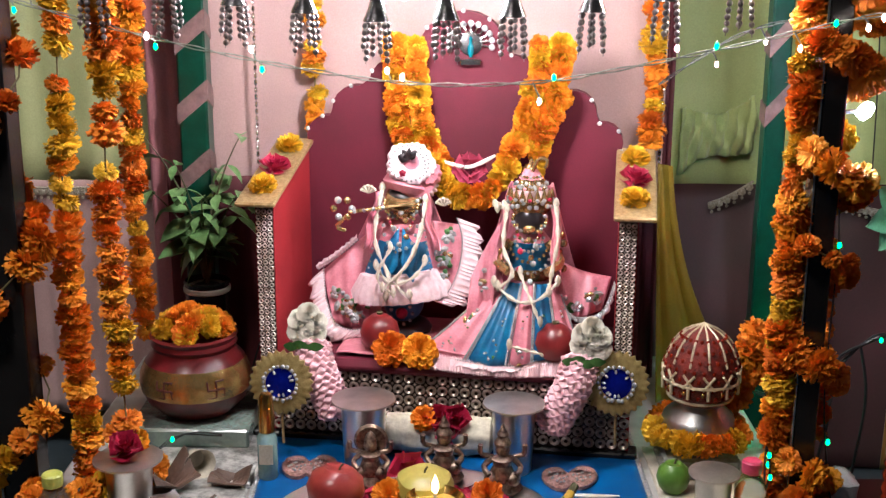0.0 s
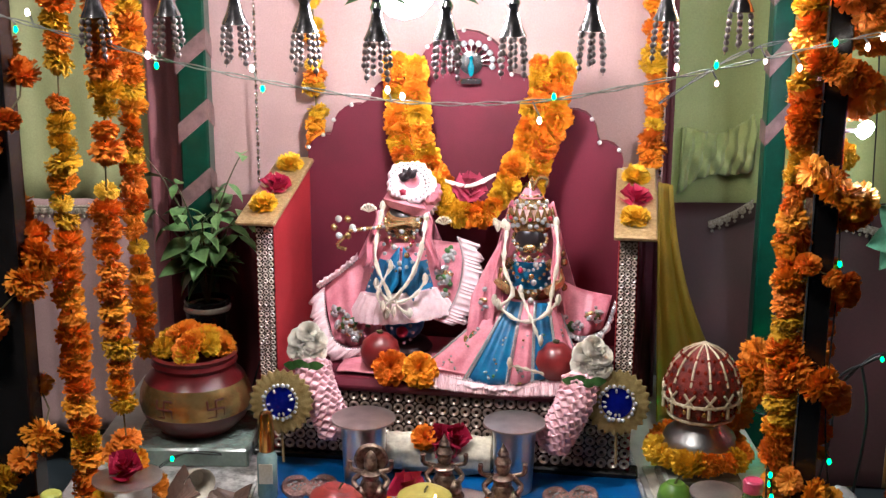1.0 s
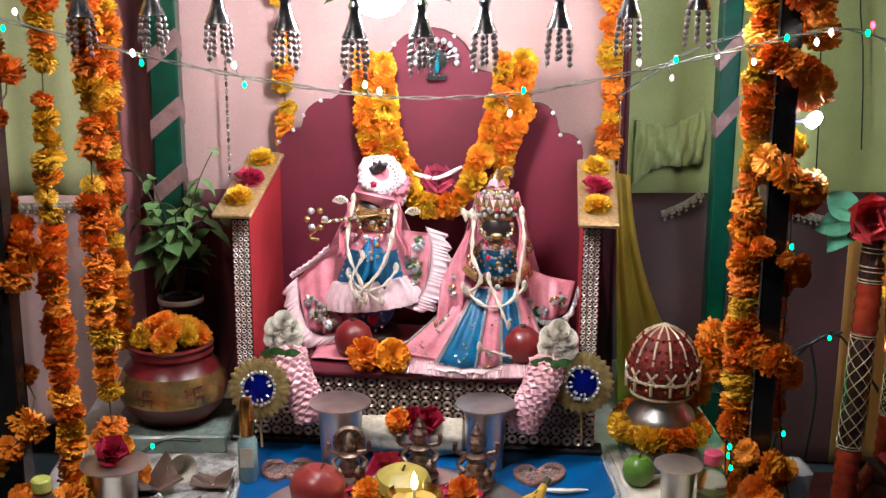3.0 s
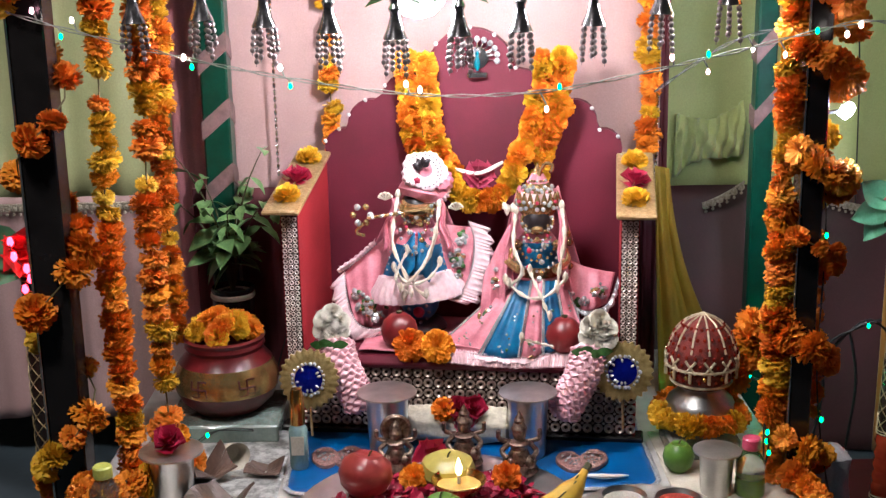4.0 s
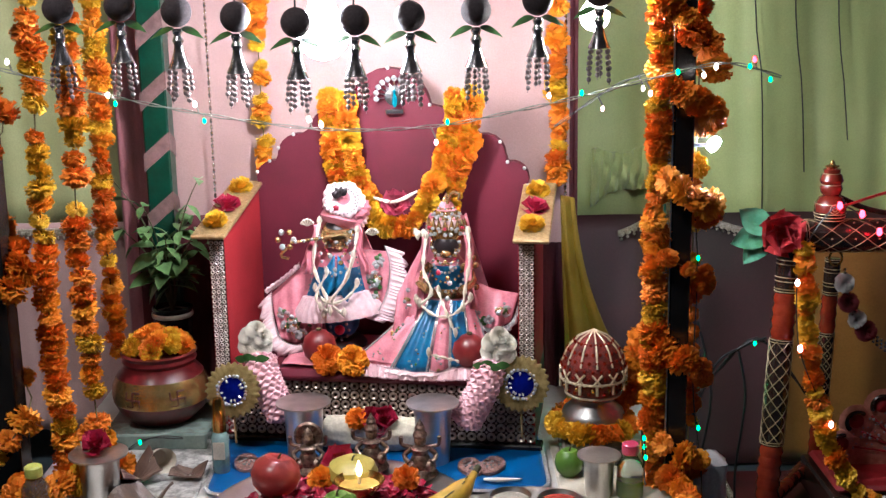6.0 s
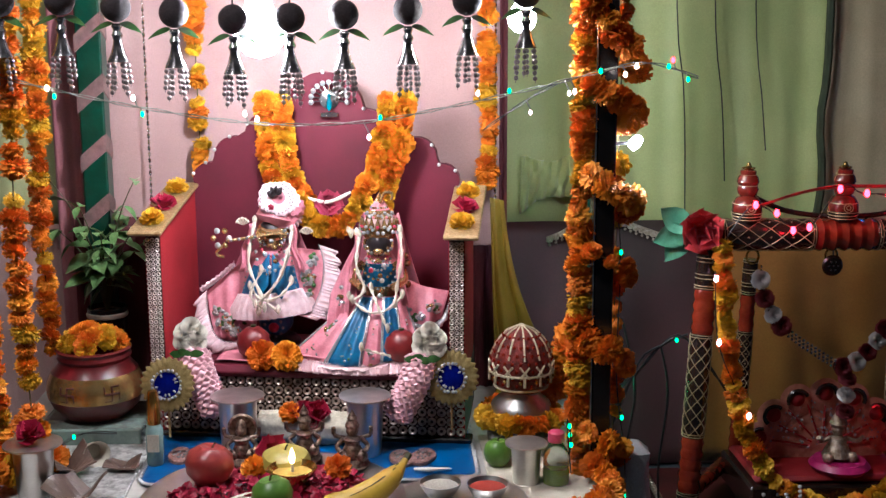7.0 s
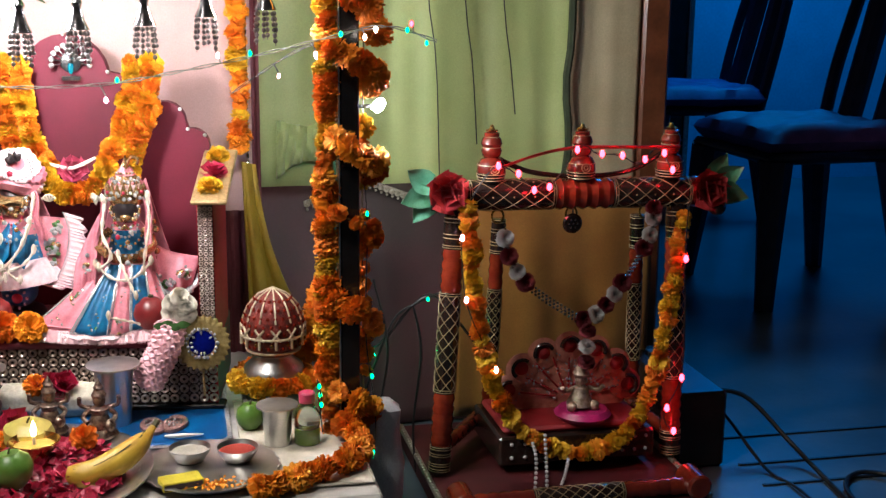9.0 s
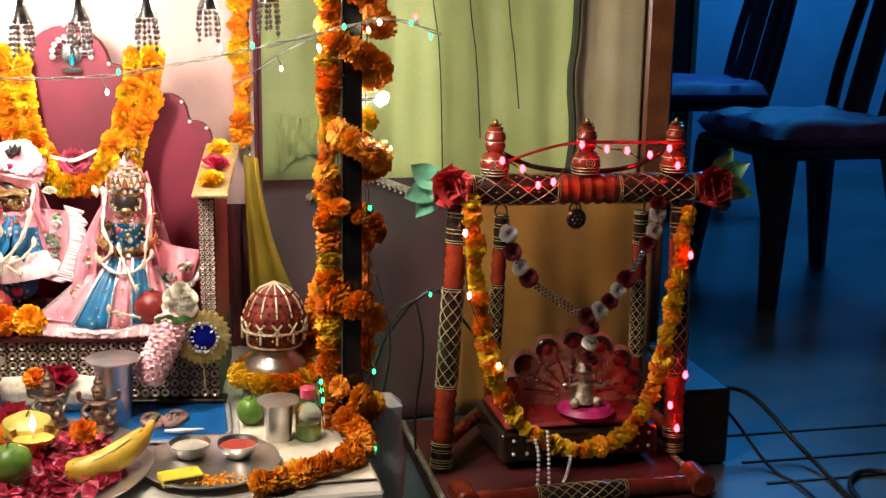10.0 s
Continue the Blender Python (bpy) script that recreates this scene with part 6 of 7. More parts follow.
def ornament(x, z, seed):
    rng = random.Random(seed)
    ob = thing("toran_pendant", "dark ball pendant with leaves, mirror bell and bead tassels", "pendant", pose(x, 1.295, z), group="toran pendants")
    Mesh().tube([(0, 0, 0.012), (0, 0, 1.345 - z)], 0.0015, 5).ob("cord", WIRE, ob)
    Mesh().ball((0, 0, 0.006), 0.0205, 18, 12).ob("ball", DARK_BALL, ob)
    for s in (-1, 1):
        Mesh().grid(lambda u, v, s=s: (s * (0.004 + 0.032 * u), 0.008 * math.sin(math.pi * u ** 0.8) * (2 * v - 1) - 0.006 * u, -0.016 - 0.014 * u * u + 0.0045 * math.sin(math.pi * u ** 0.8) * (2 * v - 1)), 7, 4).ob("leaf", LEAF, ob)
    Mesh().lathe([(0.006, -0.016), (0.0075, -0.020), (0.005, -0.026), (0.008, -0.032), (0.0055, -0.038), (0.0065, -0.044), (0.010, -0.056), (0.0155, -0.068), (0.0145, -0.0685), (0.009, -0.056)], 10).ob("bell", MIRROR_CONE, ob, "mirrored bell")
    for k in range(6):
        a = 6.283 * k / 6 + 0.3
        m = Mesh()
        n = 4 + (k % 3)
        for j in range(n):
            m.ball((0.013 * math.cos(a) * (1 + 0.06 * j), 0.013 * math.sin(a), -0.073 - 0.0075 * j), 0.0035, 7, 5)
        m.tube([(0.013 * math.cos(a), 0.013 * math.sin(a), -0.066), (0.013 * math.cos(a) * (1 + 0.06 * n), 0.013 * math.sin(a), -0.072 - 0.0075 * n)], 0.0007, 4)
        m.ob("bead_string", BEAD, ob)
    return ob


for k, (x, z) in enumerate(((-0.385, 0.806), (-0.303, 0.808), (-0.228, 0.799), (-0.150, 0.791), (-0.070, 0.782), (0.008, 0.784), (0.082, 0.788), (0.170, 0.794), (0.252, 0.806), (0.334, 0.816))):
    ornament(x, z - 0.005, k)

# silver chains hanging by the left of the backdrop
for x, y, z1, r in ((-0.282, 1.765, 0.457, 0.003), (0.335, 1.765, 0.44, 0.003)):
    ob = thing("bead_chain", "thin silver chain hanging before the backdrop", "chain", pose(x, y, z1))
    for k in range(78):
        Mesh().lathe([(1e-5, -0.0055), (r, -0.002), (r * 0.7, 0.0), (r, 0.002), (1e-5, 0.0055)], 6, 0, pose(0, 0, 0.011 * k, 0, 0, 90 * (k % 2))).ob("link", SILVER, ob)

# ---- fairy lights ----
GLOWS = {"w": mat("warm_white_led", (1.0, 0.80, 0.66), (1.0, 0.8, 0.66), 0.3, emit=28.0), "g": mat("green_led", (0.02, 1.0, 0.26), (0.02, 1.0, 0.26), 0.3, emit=4.0),
         "G": mat("strong_green_led", (0.005, 1.0, 0.20), (0.005, 1.0, 0.20), 0.3, emit=170.0),
         "p": mat("pink_led", (1.0, 0.42, 0.48), (1.0, 0.42, 0.48), 0.3, emit=16.0), "r": mat("red_led", (1.0, 0.012, 0.022), (1.0, 0.012, 0.022), 0.3, emit=36.0)}


def light_string(label, pts, n, lights, wire, r=0.0009, twist=0.002, size=0.0029):
    """A wire through the points with small lamps (place along it from 0 to 1, colour, drop)."""
    q = bend(pts, n)
    o = q[0]
    ob = thing("fairy_lights", label, "string lights", Matrix.Translation(o))
    for s in (0, 3.14):
        Mesh().tube([p - o + Vector((0, twist * math.cos(k * 0.9 + s), twist * math.sin(k * 0.9 + s))) for k, p in enumerate(q)], r, 5).ob("wire", wire, ob)
    for t, c, drop in lights:
        f = t * n
        i = min(int(f), n - 1)
        p = q[i].lerp(q[i + 1], f - i) - o + Vector((0.35 * drop, -0.004, -drop))
        stem = Mesh().tube([p + Vector((-0.35 * drop, 0.004, drop)), p + Vector((0, 0, 0.006))], 0.0012, 5)
        stem.ob("stem", wire, ob)
        Mesh().lathe([(1e-5, -size * 1.3), (size * 0.7, -size * 0.7), (size, 0), (size * 0.75, size), (size * 0.6, size * 1.5), (1e-5, size * 1.6)], 10, 0, Matrix.Translation(p)).ob("led", GLOWS[c], ob)
    return ob


front = [(-0.62, 1.30, 0.775), (-0.45, 1.30, 0.722), (-0.25, 1.305, 0.672), (-0.05, 1.305, 0.640), (0.10, 1.305, 0.640), (0.20, 1.305, 0.655), (0.34, 1.305, 0.684), (0.42, 1.29, 0.705), (0.50, 1.27, 0.722), (0.58, 1.3, 0.700)]
light_string("clear fairy light wire with white and green lamps strung across", front, 90, [(0.05, "w", 0.01), (0.10, "p", -0.012), (0.12, "g", 0.012), (0.14, "w", -0.014), (0.245, "w", 0.0), (0.25, "g", 0.010), (0.345, "w", -0.012), (0.348, "g", 0.010), (0.47, "w", -0.012),
             (0.482, "w", -0.006), (0.60, "p", 0.022), (0.62, "g", -0.003), (0.735, "p", -0.010), (0.77, "g", -0.004), (0.84, "p", 0.018), (0.875, "g", 0.0), (0.90, "w", 0.012), (0.915, "w", 0.004), (0.955, "g", 0.0), (0.965, "r", -0.012), (0.98, "g", 0.01)], CLEAR_WIRE)
light_string("dark wire with white lamps over the green curtain", [(0.30, 1.60, 0.60), (0.40, 1.60, 0.665), (0.47, 1.58, 0.69), (0.50, 1.50, 0.70)], 20, [(0.3, "p", 0.02), (0.55, "w", 0.02), (0.75, "w", 0.006), (0.9, "g", 0.01)], WIRE)
light_string("dark wire with green and pink lamps behind the posts", [(-0.30, 1.72, 0.12), (-0.262, 1.68, 0.24), (-0.258, 1.66, 0.27), (-0.27, 1.70, 0.12)], 16, [(0.46, "p", 0.0), (0.62, "g", 0.0)], WIRE)
light_string("dark wire with green lamps on the floor behind", [(0.36, 1.62, 0.12), (0.42, 1.60, 0.22), (0.47, 1.62, 0.14), (0.54, 1.58, 0.16), (0.60, 1.56, 0.235), (0.64, 1.55, 0.25), (0.72, 1.58, 0.15)], 40, [(0.08, "G", 0.0), (0.22, "g", -0.01), (0.36, "G", 0.0), (0.5, "G", 0.01), (0.74, "g", 0.006), (0.86, "r", -0.02)], WIRE, 0.0018)
light_string("dark wire with green lamps beside the pillar", [(0.478, 1.34, 0.50), (0.486, 1.35, 0.42), (0.482, 1.34, 0.25), (0.495, 1.33, 0.13), (0.47, 1.20, 0.105)], 24, [(0.12, "g", 0.0), (0.60, "g", 0.01), (0.97, "g", -0.004)], WIRE)
light_string("dark wire with a green lamp among the bottles", [(0.40, 1.30, 0.11), (0.405, 1.28, 0.17), (0.40, 1.29, 0.20), (0.41, 1.31, 0.11)], 14, [(0.3, "g", 0.0), (0.45, "g", 0.0), (0.6, "g", 0.01)], WIRE)
light_string("dark wire with a green lamp by the water bottle", [(-0.48, 1.27, 0.105), (-0.435, 1.262, 0.15), (-0.41, 1.35, 0.12), (-0.36, 1.47, 0.128), (-0.30, 1.475, 0.128)], 20, [(0.28, "g", 0.0), (0.80, "g", 0.0)], WIRE)
for pts in ([(0.50, 1.58, 0.02), (0.56, 1.56, 0.20), (0.60, 1.56, 0.235), (0.64, 1.54, 0.26)], [(0.60, 1.56, 0.235), (0.615, 1.56, 0.15), (0.60, 1.55, 0.02), (0.605, 1.55, -0.07)], [(0.52, 1.50, 0.30), (0.545, 1.5, 0.18), (0.53, 1.5, 0.05), (0.54, 1.5, -0.075)]):
    tagged(Mesh().tube(bend(pts, 18), 0.0022, 6).ob("loose_cable", WIRE), "thin black cable hanging beside the swing", "cable")

# ---- carved swing on a low red stool ----
LACQUER = mat("red_brown_lacquer", (0.20, 0.025, 0.013), (0.12, 0.013, 0.008), 0.22, scale=26, bump=0.06, coat=0.4)
ORANGE_LAC = mat("orange_red_lacquer", (0.30, 0.038, 0.014), (0.20, 0.020, 0.009), 0.22, scale=26, bump=0.06, coat=0.4)
BLACK_LAC = mat("black_brown_lacquer", (0.030, 0.016, 0.012), None, 0.25, scale=40, bump=0.06, coat=0.4)
PALE_LINE = mat("cream_gold_line_paint", (0.50, 0.38, 0.20), (0.34, 0.24, 0.12), 0.4, 0.3, scale=120)
RED_VELVET = mat("bright_red_velvet", (0.36, 0.010, 0.014), (0.26, 0.006, 0.009), 0.7, scale=20, fine=400)
DARK_VELVET = mat("deep_red_velvet", (0.075, 0.004, 0.006), (0.045, 0.003, 0.004), 0.6, scale=20, fine=400)
STOOL_Z = -0.035
stool = thing("low_stool", "low red velvet stool with a white lace border", "stool", pose(0.85, 1.50, FLOOR_Z))
Mesh().box((-0.245, -0.22, 0.0), (0.195, 0.20, 0.043), 0.006).ob("cushion", DARK_VELVET, stool, smooth=False)
for x in (-0.245, 0.195):
    m = Mesh()
    for k in range(34):
        m.ball((x, -0.215 + 0.0123 * k, 0.043), 0.006, 6, 4)
    m.ob("lace_edge", LACE, stool, "white lace border")

swing = thing("toy_swing", "carved red-brown lacquered wooden swing frame", "swing", pose(0.85, 1.5, STOOL_Z))


def net_lines(m, r, z0, z1, n, turn):
    """Raised criss-cross lines with a dot in each diamond round a rod."""
    h = z1 - z0
    cell = 6.283 * r / n
    rows = max(1, round(h / cell / 1.3))
    for k in range(n):
        for s in (-1, 1):
            a0 = 6.283 * k / n
            m.tube([((r + 0.0004) * math.cos(a0 + s * t * rows * 6.283 / n), (r + 0.0004) * math.sin(a0 + s * t * rows * 6.283 / n), z0 + h * t) for t in np.linspace(0, 1, rows * 4 + 1)], 0.0008, 4, 0, turn)
        for j in range(rows):
            a = 6.283 * (k + 0.5) / n
            m.ball(((r + 0.0004) * math.cos(a), (r + 0.0004) * math.sin(a), z0 + h * (j + 0.5 * 0) / rows + h / rows * 0.5 * (rows % 2)), 0.0016, 5, 4, 0, 1.0, turn)


def turned_rod(name, a, b, r, bands, parent):
    """A lathe-turned rod from a to b. bands: (from, to, kind) along it, kinds r red, o orange, k black, n netted."""
    a, b = Vector(a), Vector(b)
    ln = (b - a).length
    t = Matrix.Translation(a) @ (b - a).to_track_quat("Z", "X").to_matrix().to_4x4()
    prof, slots = [(r * 0.8, 0.0)], []
    lines, rings = Mesh(), []
    for lo, hi, kind in bands:
        z0, z1 = lo * ln, hi * ln
        slot = {"r": 0, "o": 1, "k": 2, "n": 2}[kind]
        if kind in "ro":
            n = max(2, int((z1 - z0) / 0.018))
            for k in range(n):
                za, zb = z0 + (z1 - z0) * k / n, z0 + (z1 - z0) * (k + 1) / n
                prof += [(r * 0.93, za + 0.0005), (r * 1.08, (za + zb) / 2), (r * 0.93, zb - 0.0005)]
                slots += [slot] * 3
        else:
            prof += [(r * 0.96, z0 + 0.0005), (r * 1.02, (z0 + z1) / 2), (r * 0.96, z1 - 0.0005)]
            slots += [slot] * 3
            if kind == "n":
                net_lines(lines, r * 1.02, z0 + 0.004, z1 - 0.004, 6, t)
            rings += [z0 + 0.002, z0 + 0.006, z1 - 0.006, z1 - 0.002] + ([z0 + (z1 - z0) * q for q in (0.25, 0.34, 0.62, 0.71)] if kind == "k" else [])
    prof.append((r * 0.8, ln))
    slots.append(slots[-1])
    rod = Mesh().lathe(prof, 20, slots, t).ob(name, [LACQUER, ORANGE_LAC, BLACK_LAC], parent)
    for z in rings:
        lines.tube([(r * 1.01 * math.cos(6.283 * k / 16), r * 1.01 * math.sin(6.283 * k / 16), z) for k in range(17)], 0.0009, 4, 0, t)
    if lines.v:
        lines.ob("painted_pattern", PALE_LINE, rod, "cream painted criss-cross lines")["kind"] = "stuff"
    return rod


POST = [(0.0, 0.10, "k"), (0.10, 0.30, "o"), (0.30, 0.68, "n"), (0.68, 0.84, "o"), (0.84, 1.0, "k")]
z = lambda w: w - STOOL_Z
for s, x0, x1 in ((-1, -0.224, -0.190), (1, 0.196, 0.204)):
    turned_rod("front_post", (x0, -0.045, z(-0.03)), (x1, 0.0, z(0.42)), 0.0180, POST, swing)
    turned_rod("rear_post", (x0 * 0.42 if s < 0 else 0.190, 0.13, z(-0.03)), (x1 * 0.42 if s < 0 else 0.185, 0.13, z(0.37)), 0.0130, POST, swing)
    turned_rod("side_rail", (x0, -0.04, z(0.005)), (x0 * 0.45 if s < 0 else 0.19, 0.13, z(0.005)), 0.012, [(0, 0.5, "o"), (0.5, 1, "r")], swing)
turned_rod("top_beam", (-0.235, 0.0, z(0.437)), (0.275, 0.0, z(0.433)), 0.0255, [(0, 0.12, "r"), (0.12, 0.42, "n"), (0.42, 0.62, "o"), (0.62, 0.90, "n"), (0.90, 1, "r")], swing)
turned_rod("lower_beam", (-0.22, -0.203, z(-0.0215)), (0.165, -0.203, z(-0.0215)), 0.0145, [(0, 0.10, "o"), (0.10, 0.3, "r"), (0.3, 0.7, "n"), (0.7, 0.9, "r"), (0.9, 1, "o")], swing)
for x in (-0.222, 0.170):
    Mesh().lathe([(0.017, -0.03), (0.021, -0.026), (0.021, 0.026), (0.017, 0.03)], 20, 0, pose(x, -0.203, z(-0.015), 90, 0, 0)).ob("beam_end", ORANGE_LAC, swing)
for x in (-0.131, 0.027, 0.187):
    at = pose(x, 0.0, z(0.455))
    fin = Mesh().lathe([(0.014, 0.0), (0.021, 0.005), (0.0245, 0.020), (0.0235, 0.032), (0.0180, 0.042), (0.011, 0.046)], 24, [2, 2, 0, 0, 0], at).ob("finial", [LACQUER, ORANGE_LAC, BLACK_LAC], swing)
    Mesh().lathe([(0.010, 0.044), (0.0150, 0.048), (0.0175, 0.056), (0.0150, 0.062), (0.0180, 0.068), (0.0160, 0.076), (0.0125, 0.080), (0.0130, 0.086), (1e-5, 0.090)], 24, 0, at).ob("finial_ball", LACQUER, fin)
    tip = Mesh().lathe([(0.004, 0.088), (0.007, 0.091), (0.004, 0.094), (0.003, 0.098), (1e-5, 0.100)], 12, 0, at)
    for k in range(6):
        tip.ball((0.0085 * math.cos(k * 1.047), 0.0085 * math.sin(k * 1.047), 0.090), 0.0028, 6, 4, 0, 0.6, at)
    tip.ob("finial_tip", BRASS, fin, "small brass flower tip")
    for dz, rr in ((0.008, 0.0225), (0.013, 0.0236), (0.018, 0.0244), (0.033, 0.0234), (0.062, 0.0153), (0.079, 0.0128)):
        Mesh().tube([(rr * math.cos(6.283 * k / 16), rr * math.sin(6.283 * k / 16), dz) for k in range(17)], 0.0009, 4, 0, at).ob("painted_ring", PALE_LINE, fin)
    for rr in (0.0035, 0.0075):
        Mesh().tube([(rr * math.cos(6.283 * k / 12), -0.0243, 0.027 + rr * math.sin(6.283 * k / 12)) for k in range(13)], 0.0008, 4, 0, at).ob("painted_rosette", PALE_LINE, fin)
Mesh().tube(bend([(-0.125, 0.012, z(0.50)), (-0.06, 0.014, z(0.472)), (0.03, 0.014, z(0.462)), (0.12, 0.014, z(0.470)), (0.185, 0.012, z(0.505))], 20), 0.0045, 8).ob("arched_bar", BLACK_LAC, swing)
for x in (-0.118, 0.012, 0.146):
    Mesh().tube([(x + 0.010 * math.cos(6.283 * k / 14), 0, z(0.400) + 0.012 * math.sin(6.283 * k / 14)) for k in range(15)], 0.0018, 6).ob("ring_hook", BRASS, swing)
seat = Mesh().box((-0.125, -0.070, z(-0.022)), (0.155, 0.11, z(0.030)), 0.004).ob("seat", BLACK_LAC, swing, smooth=False)
for x in (-0.104, -0.080, 0.096, 0.118, 0.138):
    for q in (-0.006, 0.018):
        Mesh().ball((x, -0.072, z(q)), 0.0034, 8, 5).ob("pearl", bpy.data.materials["pearl_bead"], seat)
Mesh().box((-0.115, -0.060, z(0.030)), (0.145, 0.10, z(0.042)), 0.006).ob("seat_pad", RED_VELVET, swing)
PEACH = mat("peach_net_cloth", (0.62, 0.27, 0.19), (0.44, 0.15, 0.10), 0.4, scale=90, bump=0.4)
FAN = Matrix.Translation((0.027, 0.030, z(0.056))) @ Matrix.Diagonal((1.14, 1.0, 1.14, 1)) @ Matrix.Translation((-0.027, -0.085, -z(0.040)))
fan_back = Mesh()
for k in range(7):
    a = radians(14 + 25.3 * k)
    x, zz = 0.027 + 0.098 * math.cos(a), z(0.040) + 0.085 * math.sin(a)
    Mesh().lathe([(1e-5, 0.006), (0.014, 0.005), (0.026, 0.0), (0.024, -0.003), (1e-5, -0.003)], 18, 0, pose(x, 0.085, zz, 90, 0, 0)).ob("feather_lobe", PEACH, swing, m=FAN)
fan_back.lathe([(1e-5, 0.004), (0.095, 0.0), (0.09, -0.004), (1e-5, -0.004)], 30, 0, pose(0.027, 0.088, z(0.040), 90, 0, 0) @ Matrix.Diagonal((1, 0.9, 1, 1)))
fan_back.ob("peacock_back", PEACH, swing, "peach fan-shaped back cushion", m=FAN)
for k in range(7):
    a = radians(14 + 25.3 * k)
    x, zz = 0.027 + 0.100 * math.cos(a), z(0.040) + 0.088 * math.sin(a)
    Mesh().lathe([(1e-5, 0.010), (0.007, 0.008), (0.011, 0.004), (0.010, 0.0)], 14, 0, pose(x, 0.084, zz, 90, 0, 0)).ob("eye_patch", RED_VELVET, swing, m=FAN)
    Mesh().tube([(x + 0.015 * math.cos(t + a - 1.57), 0.076, zz + 0.015 * math.sin(t + a - 1.57)) for t in np.linspace(0, 3.14, 9)], 0.0032, 6).ob("dark_arc", BLACK_LAC, swing, m=FAN)

stones = Mesh()
rng = random.Random(8)
for k in range(120):
    a, r = math.pi * rng.random(), 0.088 * math.sqrt(rng.random())
    stones.ball((0.027 + r * math.cos(a), 0.0815, z(0.044) + 0.9 * r * math.sin(a)), rng.choice((0.0014, 0.0018, 0.0026)), 5, 4)
stones.ob("stonework", CRYSTAL, swing, "sewn clear stones", m=FAN)["kind"] = "stuff"
for k in range(9):
    a = math.pi * (k + 0.5) / 9
    Mesh().tube([(0.027 + 0.02 * math.cos(a), 0.082, z(0.044) + 0.018 * math.sin(a)), (0.027 + 0.086 * math.cos(a), 0.082, z(0.044) + 0.078 * math.sin(a))], 0.0016, 5).ob("pleat", RED_VELVET, swing, m=FAN)
seat_pet = thing("seat_cushion", "small magenta round cushion on the swing seat", "cushion", pose(0.885, 1.47, STOOL_Z + z(0.042)))
Mesh().lathe([(1e-5, 0.0), (0.042, 0.001), (0.050, 0.010), (0.042, 0.019), (1e-5, 0.021)], 26).ob("cover", mat("magenta_silk", (0.55, 0.02, 0.16), None, 0.4, scale=60), seat_pet)
tiny = Mesh()
tiny.lathe([(0.012, 0.0), (0.020, 0.006), (0.012, 0.022), (0.010, 0.030), (0.004, 0.034)], 18)
tiny.ball((0, 0, 0.041), 0.009, 12, 8)
tiny.lathe([(0.010, 0.046), (0.012, 0.050), (0.004, 0.066), (1e-5, 0.070)], 14)
for q in (-1, 1):
    tiny.tube(bend([(q * 0.010, 0, 0.030), (q * 0.024, -0.004, 0.026), (q * 0.030, -0.010, 0.034)], 6), 0.0032, 6)
    tiny.ball((q * 0.016, -0.012, 0.006), 0.008, 10, 6)
tagged(tiny.ob("silver_statuette", mat("silver_gilt", (0.74, 0.60, 0.46), (0.36, 0.24, 0.16), 0.28, 0.7, scale=200, bump=0.5), m=spin((0.880, 1.47, STOOL_Z + z(0.061)), 0, 1.25)), "small silver-gilt statuette on the swing's cushion", "statuette")

pend = thing("round_pendant", "dark carved disc hanging from the swing's beam", "pendant", pose(0.862, 1.492, 0.385))
Mesh().lathe([(1e-5, -0.004), (0.014, -0.0035), (0.0175, 0.0), (0.014, 0.0035), (1e-5, 0.004)], 24, 0, pose(0, 0, 0, 90, 0, 0)).ob("disc", BLACK_LAC, pend)
for k in range(7):
    a = 6.283 * k / 6
    Mesh().ball((0.0075 * math.cos(a) * (k > 0), -0.0045, 0.0075 * math.sin(a) * (k > 0)), 0.0024, 6, 4).ob("inlay", SILVER, pend)
Mesh().tube([(0, 0, 0.017), (0, 0, 0.034)], 0.0014, 5).ob("hook", WIRE, pend)


def corner_rose(x, z0, label, flip):
    ob = thing("cloth_rose", label, "artificial flower", pose(x, 1.482, z0))

    net = bloom(60, [(6, 1.0, 8), (6, 1.0, 34), (5, 0.85, 58), (4, 0.6, 78)], 0.60, 0.5, 0.06, mat("red_organza", (0.66, 0.07, 0.07), (0.48, 0.03, 0.035), 0.35, scale=50), "organza_rose")
    piece("petals", net, ob, facing((0, -0.008, 0), (0.1 * flip, -1, 0.1), 0.036))
    for k, (dx, dz, ang) in enumerate(((0.030, -0.010, 15), (0.040, 0.008, -35), (0.026, 0.030, -70))):
        m = Mesh().grid(lambda u, v: (0.066 * u, 0.012 * math.sin(u * 3) - 0.005 * abs(2 * v - 1), 0.042 * math.sin(math.pi * u ** 0.85) * (v - 0.5)), 6, 4)
        lf = m.ob("leaf", mat("pale_cloth_leaf", (0.13, 0.36, 0.19), (0.08, 0.26, 0.12), 0.4, scale=60) if "pale_cloth_leaf" not in bpy.data.materials else bpy.data.materials["pale_cloth_leaf"], ob, m=pose(flip * 0.014, -0.006 + 0.004 * k, 0.0, 0, 200 + ang if flip < 0 else ang * 1.0, 0))
    return ob


